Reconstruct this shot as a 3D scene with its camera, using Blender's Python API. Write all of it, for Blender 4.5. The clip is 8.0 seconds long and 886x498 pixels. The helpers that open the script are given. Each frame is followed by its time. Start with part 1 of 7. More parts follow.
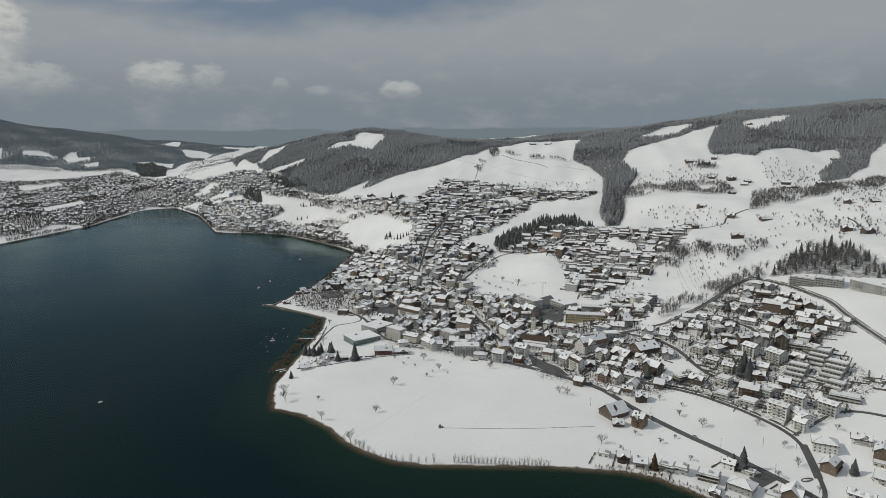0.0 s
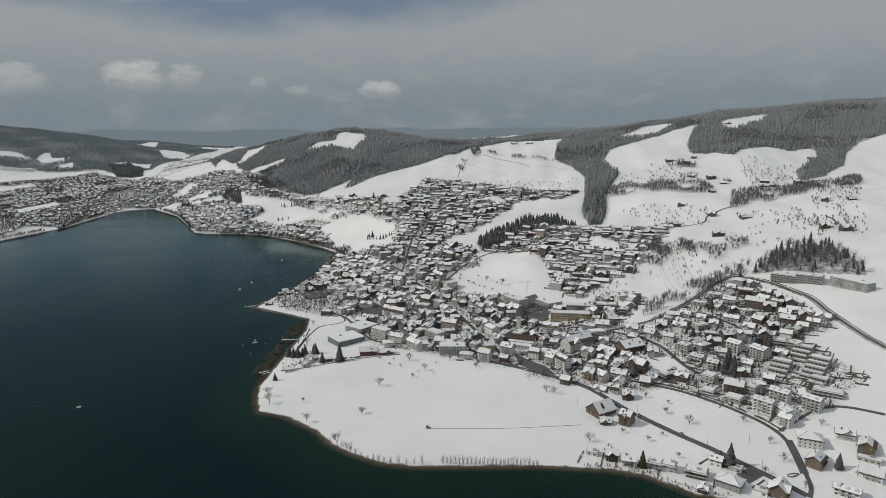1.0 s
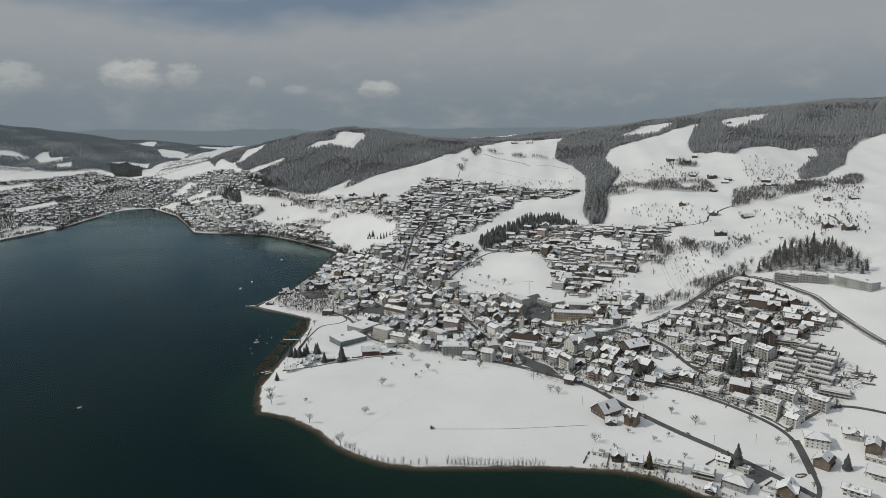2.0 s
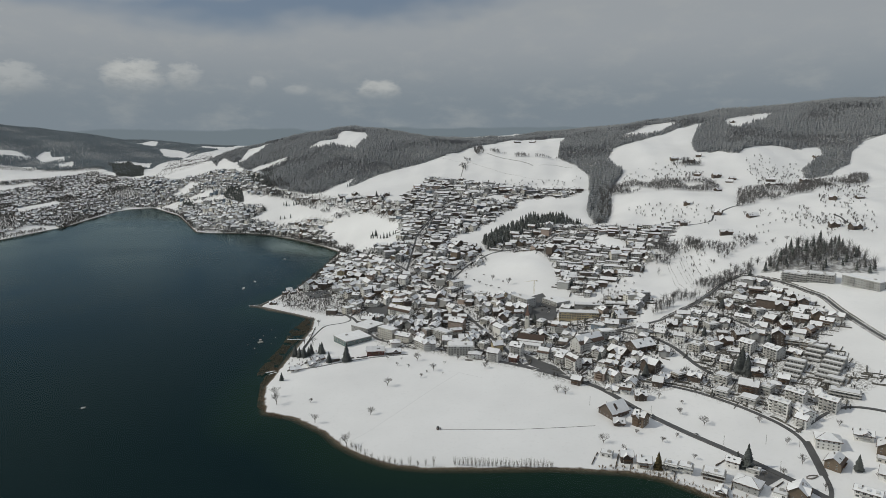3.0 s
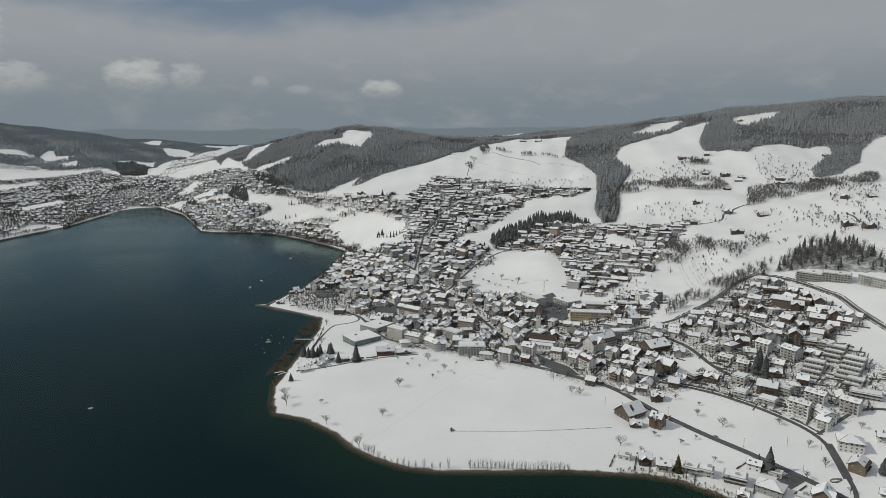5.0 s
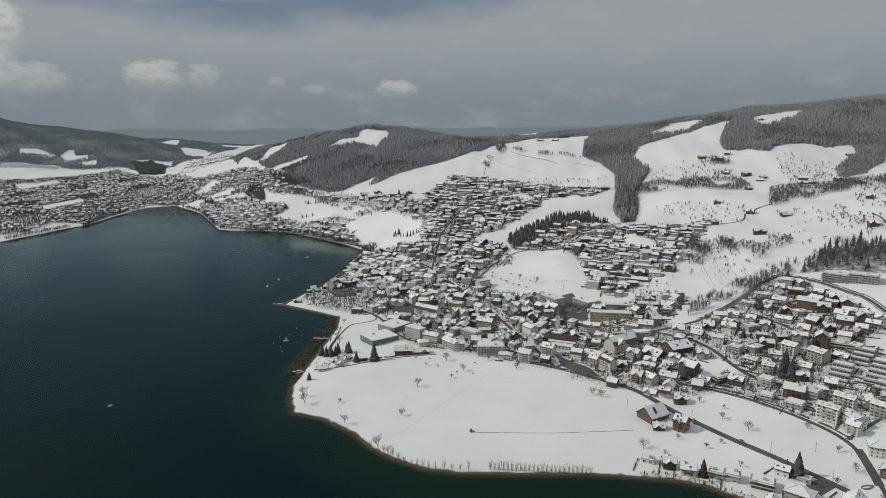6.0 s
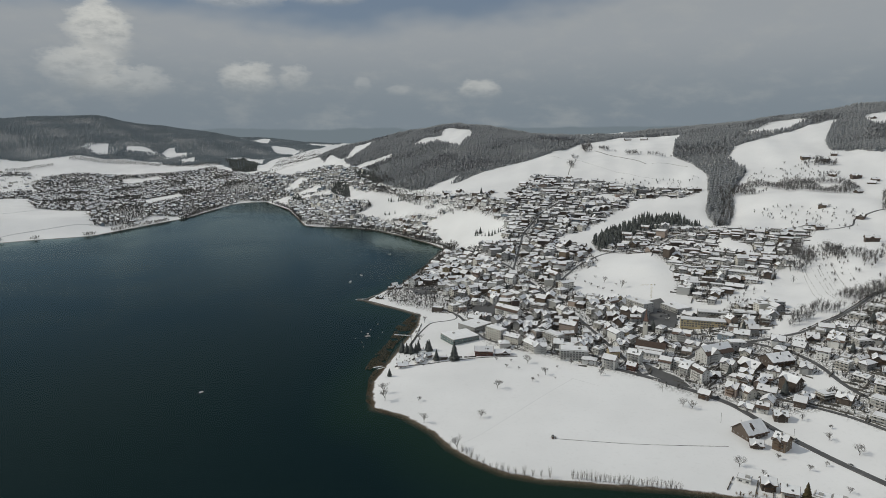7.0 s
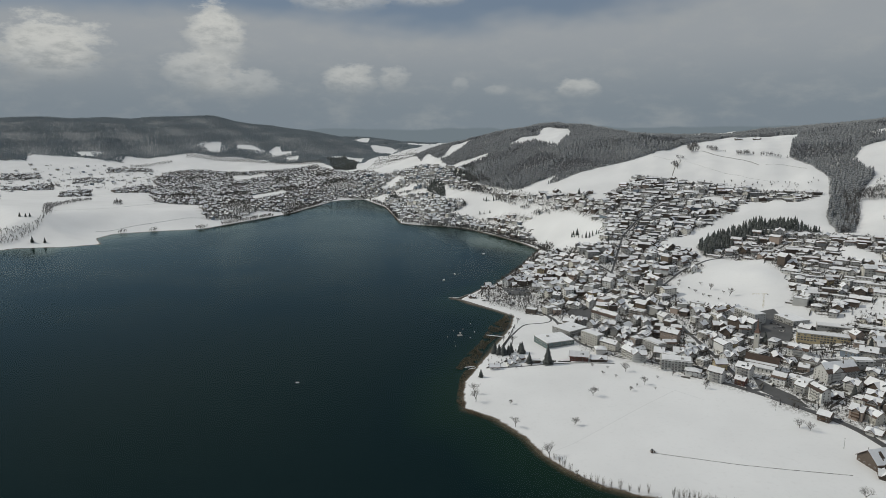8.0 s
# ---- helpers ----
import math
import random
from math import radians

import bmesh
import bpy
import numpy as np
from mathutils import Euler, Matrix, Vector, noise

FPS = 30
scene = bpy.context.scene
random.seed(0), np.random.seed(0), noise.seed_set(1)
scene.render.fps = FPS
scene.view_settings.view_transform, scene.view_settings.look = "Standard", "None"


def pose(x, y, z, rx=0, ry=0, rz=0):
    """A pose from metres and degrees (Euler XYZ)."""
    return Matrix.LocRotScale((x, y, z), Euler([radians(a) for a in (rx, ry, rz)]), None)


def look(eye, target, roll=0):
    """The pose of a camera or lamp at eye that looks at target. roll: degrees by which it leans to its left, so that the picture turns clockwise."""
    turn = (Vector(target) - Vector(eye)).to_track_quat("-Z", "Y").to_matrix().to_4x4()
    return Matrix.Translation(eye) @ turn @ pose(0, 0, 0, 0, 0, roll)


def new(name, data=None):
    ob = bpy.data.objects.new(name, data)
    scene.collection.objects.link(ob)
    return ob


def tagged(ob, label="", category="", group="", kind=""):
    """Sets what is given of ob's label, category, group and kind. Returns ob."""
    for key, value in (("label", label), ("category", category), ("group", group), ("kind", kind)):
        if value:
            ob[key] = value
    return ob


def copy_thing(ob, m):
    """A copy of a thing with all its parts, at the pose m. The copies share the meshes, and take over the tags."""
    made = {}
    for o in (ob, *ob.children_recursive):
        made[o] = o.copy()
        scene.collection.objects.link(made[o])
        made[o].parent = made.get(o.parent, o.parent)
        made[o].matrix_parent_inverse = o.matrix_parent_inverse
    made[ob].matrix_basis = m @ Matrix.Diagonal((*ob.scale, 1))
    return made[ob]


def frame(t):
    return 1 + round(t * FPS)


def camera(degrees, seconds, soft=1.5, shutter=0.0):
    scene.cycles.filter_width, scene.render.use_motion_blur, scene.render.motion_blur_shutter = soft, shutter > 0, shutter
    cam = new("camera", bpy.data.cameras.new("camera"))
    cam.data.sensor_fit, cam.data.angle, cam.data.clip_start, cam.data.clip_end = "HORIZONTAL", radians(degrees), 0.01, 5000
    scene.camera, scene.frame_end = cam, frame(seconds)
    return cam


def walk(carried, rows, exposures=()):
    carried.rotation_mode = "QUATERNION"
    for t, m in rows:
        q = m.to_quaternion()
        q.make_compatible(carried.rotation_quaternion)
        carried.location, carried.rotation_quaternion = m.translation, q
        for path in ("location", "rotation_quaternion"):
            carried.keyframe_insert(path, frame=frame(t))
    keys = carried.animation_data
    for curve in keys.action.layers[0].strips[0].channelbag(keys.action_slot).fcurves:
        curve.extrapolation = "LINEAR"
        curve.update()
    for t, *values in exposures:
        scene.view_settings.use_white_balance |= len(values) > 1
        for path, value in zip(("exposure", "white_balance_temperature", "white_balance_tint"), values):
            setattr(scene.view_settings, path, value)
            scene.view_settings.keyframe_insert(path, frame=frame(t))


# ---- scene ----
from mathutils.geometry import delaunay_2d_cdt

cam = camera(68.81, 8.0, soft=0.6)
# seconds, place over the lake in metres, heading, pitch and lean in degrees
PATH = [
    (0.0, 0.00, -0.00, 260.00, -9.521, -10.587, 0.203),
    (0.5, -2.06, 2.49, 259.20, -10.393, -10.587, 0.211),
    (1.0, -4.06, 4.99, 258.43, -11.265, -10.584, 0.231),
    (1.5, -6.12, 7.57, 257.68, -11.432, -10.594, 0.209),
    (3.0, -12.02, 15.41, 255.62, -11.331, -10.621, 0.224),
    (3.5, -13.89, 18.10, 254.93, -11.297, -10.612, 0.234),
    (4.0, -15.74, 20.74, 254.18, -11.247, -10.625, 0.220),
    (5.5, -21.66, 29.14, 251.86, -10.908, -10.643, 0.239),
    (6.0, -23.41, 32.72, 250.87, -9.841, -10.647, 0.238),
    (6.5, -24.92, 37.21, 249.82, -6.862, -10.651, 0.255),
    (7.0, -26.11, 42.19, 248.59, -2.697, -10.651, 0.219),
    (7.5, -27.19, 47.31, 247.28, 1.535, -10.657, 0.236),
    (8.0, -28.24, 52.36, 245.82, 5.678, -10.615, 0.235),
]
walk(cam, [(t, pose(x, y, z, 90 + pitch, lean, yaw)) for t, x, y, z, yaw, pitch, lean in PATH])

# ---- sky, sun ----
SUN_HEADING, SUN_HEIGHT = -82.0, 38.0
world = bpy.data.worlds.new("winter_sky")
scene.world = world
world.use_nodes = True
wt = world.node_tree
wt.nodes.clear()


def wnode(kind, **values):
    n = wt.nodes.new(kind)
    for key, value in values.items():
        n.inputs[key].default_value = value
    return n


def wmath(op, a, b=0.0, c=0.0, clamp=False):
    n = wt.nodes.new("ShaderNodeMath")
    n.operation, n.use_clamp = op, clamp
    for i, v in enumerate((a, b, c)):
        if isinstance(v, (int, float)):
            n.inputs[i].default_value = v
        else:
            wt.links.new(v, n.inputs[i])
    return n.outputs[0]


def wramp(value, lo, hi):
    n = wt.nodes.new("ShaderNodeMapRange")
    n.interpolation_type = "SMOOTHSTEP"
    n.inputs[1].default_value, n.inputs[2].default_value = lo, hi
    wt.links.new(value, n.inputs[0])
    return n.outputs[0]


def wmix(f, a, b):
    n = wt.nodes.new("ShaderNodeMix")
    n.data_type = "RGBA"
    for i, v in ((0, f), (6, a), (7, b)):
        if hasattr(v, "links"):
            wt.links.new(v, n.inputs[i])
        else:
            n.inputs[i].default_value = v if i == 0 else (*v, 1)
    return n.outputs[2]


sky = wt.nodes.new("ShaderNodeTexSky")
sky.sky_type, sky.sun_disc = "NISHITA", False
sky.sun_elevation, sky.sun_rotation = radians(SUN_HEIGHT), radians(SUN_HEADING)
sky.altitude, sky.dust_density = 900, 1.0
where = wt.nodes.new("ShaderNodeTexCoord").outputs["Generated"]
split = wt.nodes.new("ShaderNodeSeparateXYZ")
wt.links.new(where, split.inputs[0])
flat = wmath("SQRT", wmath("ADD", wmath("POWER", split.outputs[0], 2), wmath("POWER", split.outputs[1], 2)))
heading = wmath("MULTIPLY", wmath("ARCTAN2", split.outputs[0], split.outputs[1]), 57.3)
height = wmath("MULTIPLY", wmath("ARCTAN2", split.outputs[2], flat), 57.3)
plane = wt.nodes.new("ShaderNodeCombineXYZ")
wt.links.new(heading, plane.inputs[0])
wt.links.new(wmath("MULTIPLY", height, 2.2), plane.inputs[1])


def wnoise(scale, detail, rough=0.55, shift=0.0):
    n = wnode("ShaderNodeTexNoise", Scale=scale, Detail=detail, Roughness=rough)
    if shift:
        m = wnode("ShaderNodeMapping", Location=(shift, shift * 0.7, 0))
        wt.links.new(plane.outputs[0], m.inputs[0])
        wt.links.new(m.outputs[0], n.inputs["Vector"])
    else:
        wt.links.new(plane.outputs[0], n.inputs["Vector"])
    return n.outputs["Fac"]


broad, billow, fine = wnoise(0.045, 4), wnoise(0.22, 7, 0.6, 40), wnoise(0.75, 9, 0.62, 9)
nishita = wt.nodes.new("ShaderNodeMix")
nishita.data_type, nishita.blend_type = "RGBA", "MULTIPLY"
nishita.inputs[0].default_value = 1
nishita.inputs[7].default_value = (0.085, 0.083, 0.080, 1)
wt.links.new(sky.outputs[0], nishita.inputs[6])
blue = wmix(0.8, nishita.outputs[2], (0.17, 0.215, 0.30))
# a high veil of grey cloud with an uneven upper edge, thinner towards the top of the view
veil_edge = wmath("ADD", 8.4, wmath("MULTIPLY", wmath("SUBTRACT", broad, 0.5), 11.0))
veil_edge = wmath("ADD", veil_edge, wmath("MULTIPLY", wramp(heading, 5.0, 30.0), 4.0))
veil = wmath("SUBTRACT", 1.0, wramp(wmath("SUBTRACT", height, veil_edge), -1.2, 1.6))
overhead = wmath("MULTIPLY", wramp(wnoise(0.03, 3, 0.5, 77), 0.42, 0.62), wramp(height, 12.0, 25.0))
grey = wmix(wramp(height, 0.8, 8.0), (0.220, 0.260, 0.308), (0.338, 0.361, 0.400))
grey = wmix(wmath("MULTIPLY", wramp(billow, 0.45, 0.75), 0.35), grey, (0.40, 0.412, 0.425))
base = wmix(wmath("MAXIMUM", veil, overhead), blue, grey)
# heaped clouds: heading, height, width, tallness, brightness
CUMULUS = [
    (5.8, 3.15, 2.1, 1.1, 0.6), (-13.6, 3.9, 2.6, 1.7, 0.65), (-10.0, 4.0, 1.5, 1.3, 0.4), (-24.2, 7.0, 2.6, 3.6, 0.95), (-25.5, 4.4, 3.2, 2.4, 0.6), (-22.5, 3.4, 4.0, 1.3, 0.4),
    (-36.0, 5.6, 4.2, 3.0, 0.95), (-14.5, 10.4, 4.2, 1.5, 0.8), (-7.0, 10.6, 3.6, 1.0, 0.7), (-41.5, 6.0, 3.4, 3.0, 0.7), (-1.0, 3.1, 1.4, 0.6, 0.25), (-4.2, 3.6, 0.9, 0.8, 0.25),
]
for ch, ce, cw, ct, cb in CUMULUS:
    u = wmath("DIVIDE", wmath("SUBTRACT", heading, ch), cw)
    v = wmath("DIVIDE", wmath("SUBTRACT", height, ce), ct)
    near = wmath("SQRT", wmath("ADD", wmath("MULTIPLY", u, u), wmath("MULTIPLY", v, v)))
    ragged = wmath("ADD", near, wmath("MULTIPLY", wmath("SUBTRACT", billow, 0.5), 1.5))
    ragged = wmath("ADD", ragged, wmath("MULTIPLY", wmath("SUBTRACT", fine, 0.5), 1.1))
    body = wmath("SUBTRACT", 1.0, wramp(ragged, 0.55, 1.02))
    lit = wmath("ADD", wmath("MULTIPLY", v, 0.5), wmath("MULTIPLY", wmath("SUBTRACT", fine, 0.45), 2.2))
    puff = wmix(wramp(lit, -0.7, 0.6), (0.31, 0.325, 0.34), (0.66, 0.655, 0.645))
    body = wmath("MULTIPLY", body, wramp(wmath("ADD", v, wmath("MULTIPLY", wmath("SUBTRACT", billow, 0.5), 1.5)), -1.1, 0.35))
    base = wmix(wmath("MULTIPLY", body, cb * 0.85), base, puff)
# below the horizon the far snow country
ridge_line = wmath("ADD", -0.12, wmath("MULTIPLY", wmath("SUBTRACT", wnoise(0.16, 5, 0.5, 23), 0.5), 1.0))
base = wmix(wramp(wmath("SUBTRACT", height, ridge_line), -0.06, 0.16), (0.178, 0.215, 0.250), base)
base = wmix(wmath("MULTIPLY", wramp(height, 14.0, 35.0), 0.4), base, (0.39, 0.385, 0.38))
ground_light = wmath("ADD", 1.0, wmath("MULTIPLY", wramp(height, 14.0, 45.0), 0.42))
back = wt.nodes.new("ShaderNodeBackground")
wt.links.new(base, back.inputs[0])
wt.links.new(ground_light, back.inputs[1])
out = wt.nodes.new("ShaderNodeOutputWorld")
wt.links.new(back.outputs[0], out.inputs[0])

sun = new("sun", bpy.data.lights.new("sun", "SUN"))
sun.data.energy, sun.data.angle, sun.data.color = 1.95, radians(2.0), (1.0, 0.945, 0.85)
to_sun = Vector((math.sin(radians(SUN_HEADING)) * math.cos(radians(SUN_HEIGHT)), math.cos(radians(SUN_HEADING)) * math.cos(radians(SUN_HEIGHT)), math.sin(radians(SUN_HEIGHT))))
sun.matrix_world = look(to_sun * 900, (0, 0, 0))
scene.view_settings.exposure = -0.15
scene.view_settings.use_white_balance = True
scene.view_settings.white_balance_temperature, scene.view_settings.white_balance_tint = 6640, 5.6

# ---- materials ----
def material(name, colour, rough=0.8, second=None, scale=0.5, amount=0.5, bump=0.0, bump_scale=2.0, per_object=0.0, metal=0.0, islands=0.0):
    """A surface of one or two colours, mixed by fine and broad noise, with relief and variation from object to object."""
    m = bpy.data.materials.new(name)
    m.use_nodes = True
    t = m.node_tree
    b = t.nodes["Principled BSDF"]
    b.inputs["Roughness"].default_value, b.inputs["Metallic"].default_value = rough, metal
    co = t.nodes.new("ShaderNodeTexCoord").outputs["Object"]
    broad, grain = t.nodes.new("ShaderNodeTexNoise"), t.nodes.new("ShaderNodeTexNoise")
    for n, s, d in ((broad, scale, 3), (grain, scale * 7, 6)):
        n.inputs["Scale"].default_value, n.inputs["Detail"].default_value = s, d
        t.links.new(co, n.inputs["Vector"])
    both = t.nodes.new("ShaderNodeMath")
    both.operation = "MULTIPLY_ADD"
    t.links.new(grain.outputs[0], both.inputs[0])
    both.inputs[1].default_value = 0.5
    t.links.new(broad.outputs[0], both.inputs[2])
    rng = t.nodes.new("ShaderNodeMapRange")
    rng.inputs[1].default_value, rng.inputs[2].default_value, rng.inputs[4].default_value = 0.5, 1.0, amount
    t.links.new(both.outputs[0], rng.inputs[0])
    mix = t.nodes.new("ShaderNodeMix")
    mix.data_type = "RGBA"
    mix.inputs[6].default_value = (*colour, 1)
    mix.inputs[7].default_value = (*(second or [c * 0.6 for c in colour]), 1)
    t.links.new(rng.outputs[0], mix.inputs[0])
    last = mix.outputs[2]
    if per_object or islands:
        hsv = t.nodes.new("ShaderNodeHueSaturation")
        src = t.nodes.new("ShaderNodeObjectInfo").outputs["Random"] if per_object else t.nodes.new("ShaderNodeNewGeometry").outputs["Random Per Island"]
        vary = t.nodes.new("ShaderNodeMapRange")
        spread = per_object or islands
        vary.inputs[3].default_value, vary.inputs[4].default_value = 1 - spread, 1 + spread
        t.links.new(src, vary.inputs[0])
        t.links.new(vary.outputs[0], hsv.inputs["Value"])
        t.links.new(last, hsv.inputs["Color"])
        last = hsv.outputs[0]
    t.links.new(last, b.inputs["Base Color"])
    if bump:
        n = t.nodes.new("ShaderNodeTexNoise")
        n.inputs["Scale"].default_value, n.inputs["Detail"].default_value = bump_scale, 5
        t.links.new(co, n.inputs["Vector"])
        bm = t.nodes.new("ShaderNodeBump")
        bm.inputs["Strength"].default_value, bm.inputs["Distance"].default_value = bump, 0.3
        t.links.new(n.outputs[0], bm.inputs["Height"])
        t.links.new(bm.outputs[0], b.inputs["Normal"])
    return m


SNOW = material("roof_snow", (0.83, 0.835, 0.85), 0.7, (0.58, 0.585, 0.6), 0.22, 0.45, 0.3, 1.5, per_object=0.1)
WALLS = {
    "white": material("white_render", (0.72, 0.71, 0.68), 0.85, (0.58, 0.575, 0.56), 0.2, 0.6, per_object=0.22),
    "cream": material("cream_render", (0.60, 0.575, 0.52), 0.85, (0.46, 0.44, 0.40), 0.2, 0.6, per_object=0.2),
    "grey": material("grey_render", (0.36, 0.36, 0.35), 0.85, (0.29, 0.29, 0.285), 0.2, 0.6, per_object=0.25),
    "yellow": material("yellow_render", (0.50, 0.41, 0.25), 0.85, (0.40, 0.32, 0.20), 0.2, 0.5, per_object=0.1),
    "ochre": material("ochre_boards", (0.19, 0.145, 0.105), 0.8, (0.12, 0.095, 0.072), 0.5, 0.7, per_object=0.2),
    "rose": material("rose_render", (0.40, 0.32, 0.27), 0.85, (0.30, 0.245, 0.21), 0.2, 0.5, per_object=0.15),
    "red": material("red_boards", (0.17, 0.075, 0.06), 0.8, (0.11, 0.06, 0.05), 0.5, 0.6, per_object=0.15),
    "brown": material("dark_boards", (0.13, 0.10, 0.08), 0.8, (0.075, 0.06, 0.05), 0.6, 0.7, per_object=0.3),
    "blue": material("blue_grey_panels", (0.22, 0.27, 0.32), 0.6, (0.16, 0.19, 0.22), 0.3, 0.5, per_object=0.1),
    "glass": material("green_glass_front", (0.09, 0.14, 0.14), 0.25, (0.16, 0.20, 0.19), 0.15, 0.7),
}
ROOF = material("dark_roof_tiles", (0.075, 0.055, 0.045), 0.85, (0.12, 0.075, 0.055), 0.4, 0.7, 0.3, 3, per_object=0.3)
RED_ROOF = material("red_roof_tiles", (0.16, 0.06, 0.04), 0.85, (0.10, 0.05, 0.04), 0.4, 0.7, 0.3, 3, per_object=0.2)
PANE = material("window_glass", (0.05, 0.055, 0.06), 0.12, (0.13, 0.13, 0.125), 0.8, 0.8)
FRAME = material("window_frame_paint", (0.6, 0.58, 0.54), 0.6, per_object=0.15)
TRIM = material("balcony_concrete", (0.42, 0.41, 0.39), 0.85, (0.28, 0.27, 0.26), 0.4, 0.6, per_object=0.2)
WOODTRIM = material("balcony_wood", (0.13, 0.08, 0.05), 0.8, per_object=0.25)
STONE = material("grey_stone", (0.24, 0.22, 0.20), 0.9, (0.14, 0.13, 0.12), 0.6, 0.8, 0.4, 3)
ASPHALT = material("wet_asphalt", (0.065, 0.065, 0.067), 0.6, (0.12, 0.12, 0.12), 0.08, 0.8, 0.1, 1)
BARK = material("bark", (0.075, 0.06, 0.048), 0.9, (0.13, 0.115, 0.10), 1.0, 0.7)
TWIG = material("bare_twigs", (0.14, 0.128, 0.118), 0.9, (0.22, 0.205, 0.19), 0.4, 0.8, islands=0.3)
SHRUB = material("garden_twigs", (0.095, 0.085, 0.078), 0.9, (0.18, 0.17, 0.16), 0.4, 0.8, islands=0.4)
HEDGEROW = material("wood_twigs", (0.175, 0.167, 0.16), 0.9, (0.30, 0.295, 0.295), 0.2, 0.8, islands=0.3)
SAPLING = material("sapling_bark", (0.23, 0.20, 0.175), 0.9, (0.15, 0.13, 0.115), 0.6, 0.7)
REED = material("dry_reed", (0.33, 0.255, 0.175), 0.9, (0.20, 0.152, 0.105), 0.3, 0.8, islands=0.35)
METAL = material("painted_metal", (0.35, 0.36, 0.37), 0.4, per_object=0.3, metal=0.5)
LINE = material("road_paint", (0.7, 0.7, 0.68), 0.7)


def needles(name, frost, green, scale, patchy=0.0, spread=0.3):
    """Fir needles with snow lying on what faces up, and hoar frost in patches."""
    m = material(name, green, 0.85, [c * 0.55 for c in green], 0.2, 0.8, islands=spread)
    t = m.node_tree
    b = t.nodes["Principled BSDF"]
    old = b.inputs["Base Color"].links[0].from_socket
    geo = t.nodes.new("ShaderNodeNewGeometry")
    sp = t.nodes.new("ShaderNodeSeparateXYZ")
    t.links.new(geo.outputs["Normal"], sp.inputs[0])
    n = t.nodes.new("ShaderNodeTexNoise")
    n.inputs["Scale"].default_value, n.inputs["Detail"].default_value = scale, 4
    t.links.new(t.nodes.new("ShaderNodeTexCoord").outputs["Object"], n.inputs["Vector"])
    add = t.nodes.new("ShaderNodeMath")
    add.operation = "MULTIPLY_ADD"
    add.inputs[1].default_value = 1.2
    t.links.new(n.outputs[0], add.inputs[0])
    t.links.new(sp.outputs[2], add.inputs[2])
    big = t.nodes.new("ShaderNodeTexNoise")
    big.inputs["Scale"].default_value, big.inputs["Detail"].default_value = 0.011, 5
    t.links.new(geo.outputs["Position"], big.inputs["Vector"])
    high = t.nodes.new("ShaderNodeSeparateXYZ")
    t.links.new(geo.outputs["Position"], high.inputs[0])
    cold = t.nodes.new("ShaderNodeMapRange")
    cold.inputs[1].default_value, cold.inputs[2].default_value, cold.inputs[3].default_value, cold.inputs[4].default_value = 40, 300, -0.62, -0.22
    t.links.new(high.outputs[2], cold.inputs[0])
    both = t.nodes.new("ShaderNodeMath")
    both.operation = "ADD"
    t.links.new(big.outputs[0], both.inputs[0])
    t.links.new(cold.outputs[0], both.inputs[1])
    more = t.nodes.new("ShaderNodeMath")
    more.operation = "MULTIPLY_ADD"
    more.inputs[1].default_value = patchy
    t.links.new(both.outputs[0], more.inputs[0])
    t.links.new(add.outputs[0], more.inputs[2])
    add = more
    r = t.nodes.new("ShaderNodeMapRange")
    r.inputs[1].default_value, r.inputs[2].default_value, r.inputs[4].default_value = 0.75, 1.45, frost
    t.links.new(add.outputs[0], r.inputs[0])
    mix = t.nodes.new("ShaderNodeMix")
    mix.data_type = "RGBA"
    mix.inputs[7].default_value = (0.62, 0.64, 0.67, 1)
    t.links.new(r.outputs[0], mix.inputs[0])
    t.links.new(old, mix.inputs[6])
    t.links.new(mix.outputs[2], b.inputs["Base Color"])
    # light that comes through the thin boughs
    thin, blend = t.nodes.new("ShaderNodeBsdfTranslucent"), t.nodes.new("ShaderNodeMixShader")
    t.links.new(mix.outputs[2], thin.inputs["Color"])
    blend.inputs[0].default_value = 0.28
    t.links.new(b.outputs[0], blend.inputs[1])
    t.links.new(thin.outputs[0], blend.inputs[2])
    t.links.new(blend.outputs[0], t.nodes["Material Output"].inputs[0])
    return m


FROSTED = needles("frosted_needles", 0.55, (0.082, 0.093, 0.096), 0.16, 0.65)
# distance haze is mixed into the far needles' blue-grey, besides their frost
FAR_FROST_HAZE = needles("far_frost_haze_needles", 0.12, (0.205, 0.255, 0.288), 0.012, 0.4, 0.12)
FROSTY_TWIG = material("frosted_twigs", (0.25, 0.255, 0.265), 0.9, (0.42, 0.425, 0.44), 0.2, 0.8, islands=0.3)
NEEDLES = needles("spruce_needles", 0.2, (0.04, 0.052, 0.038), 0.6)


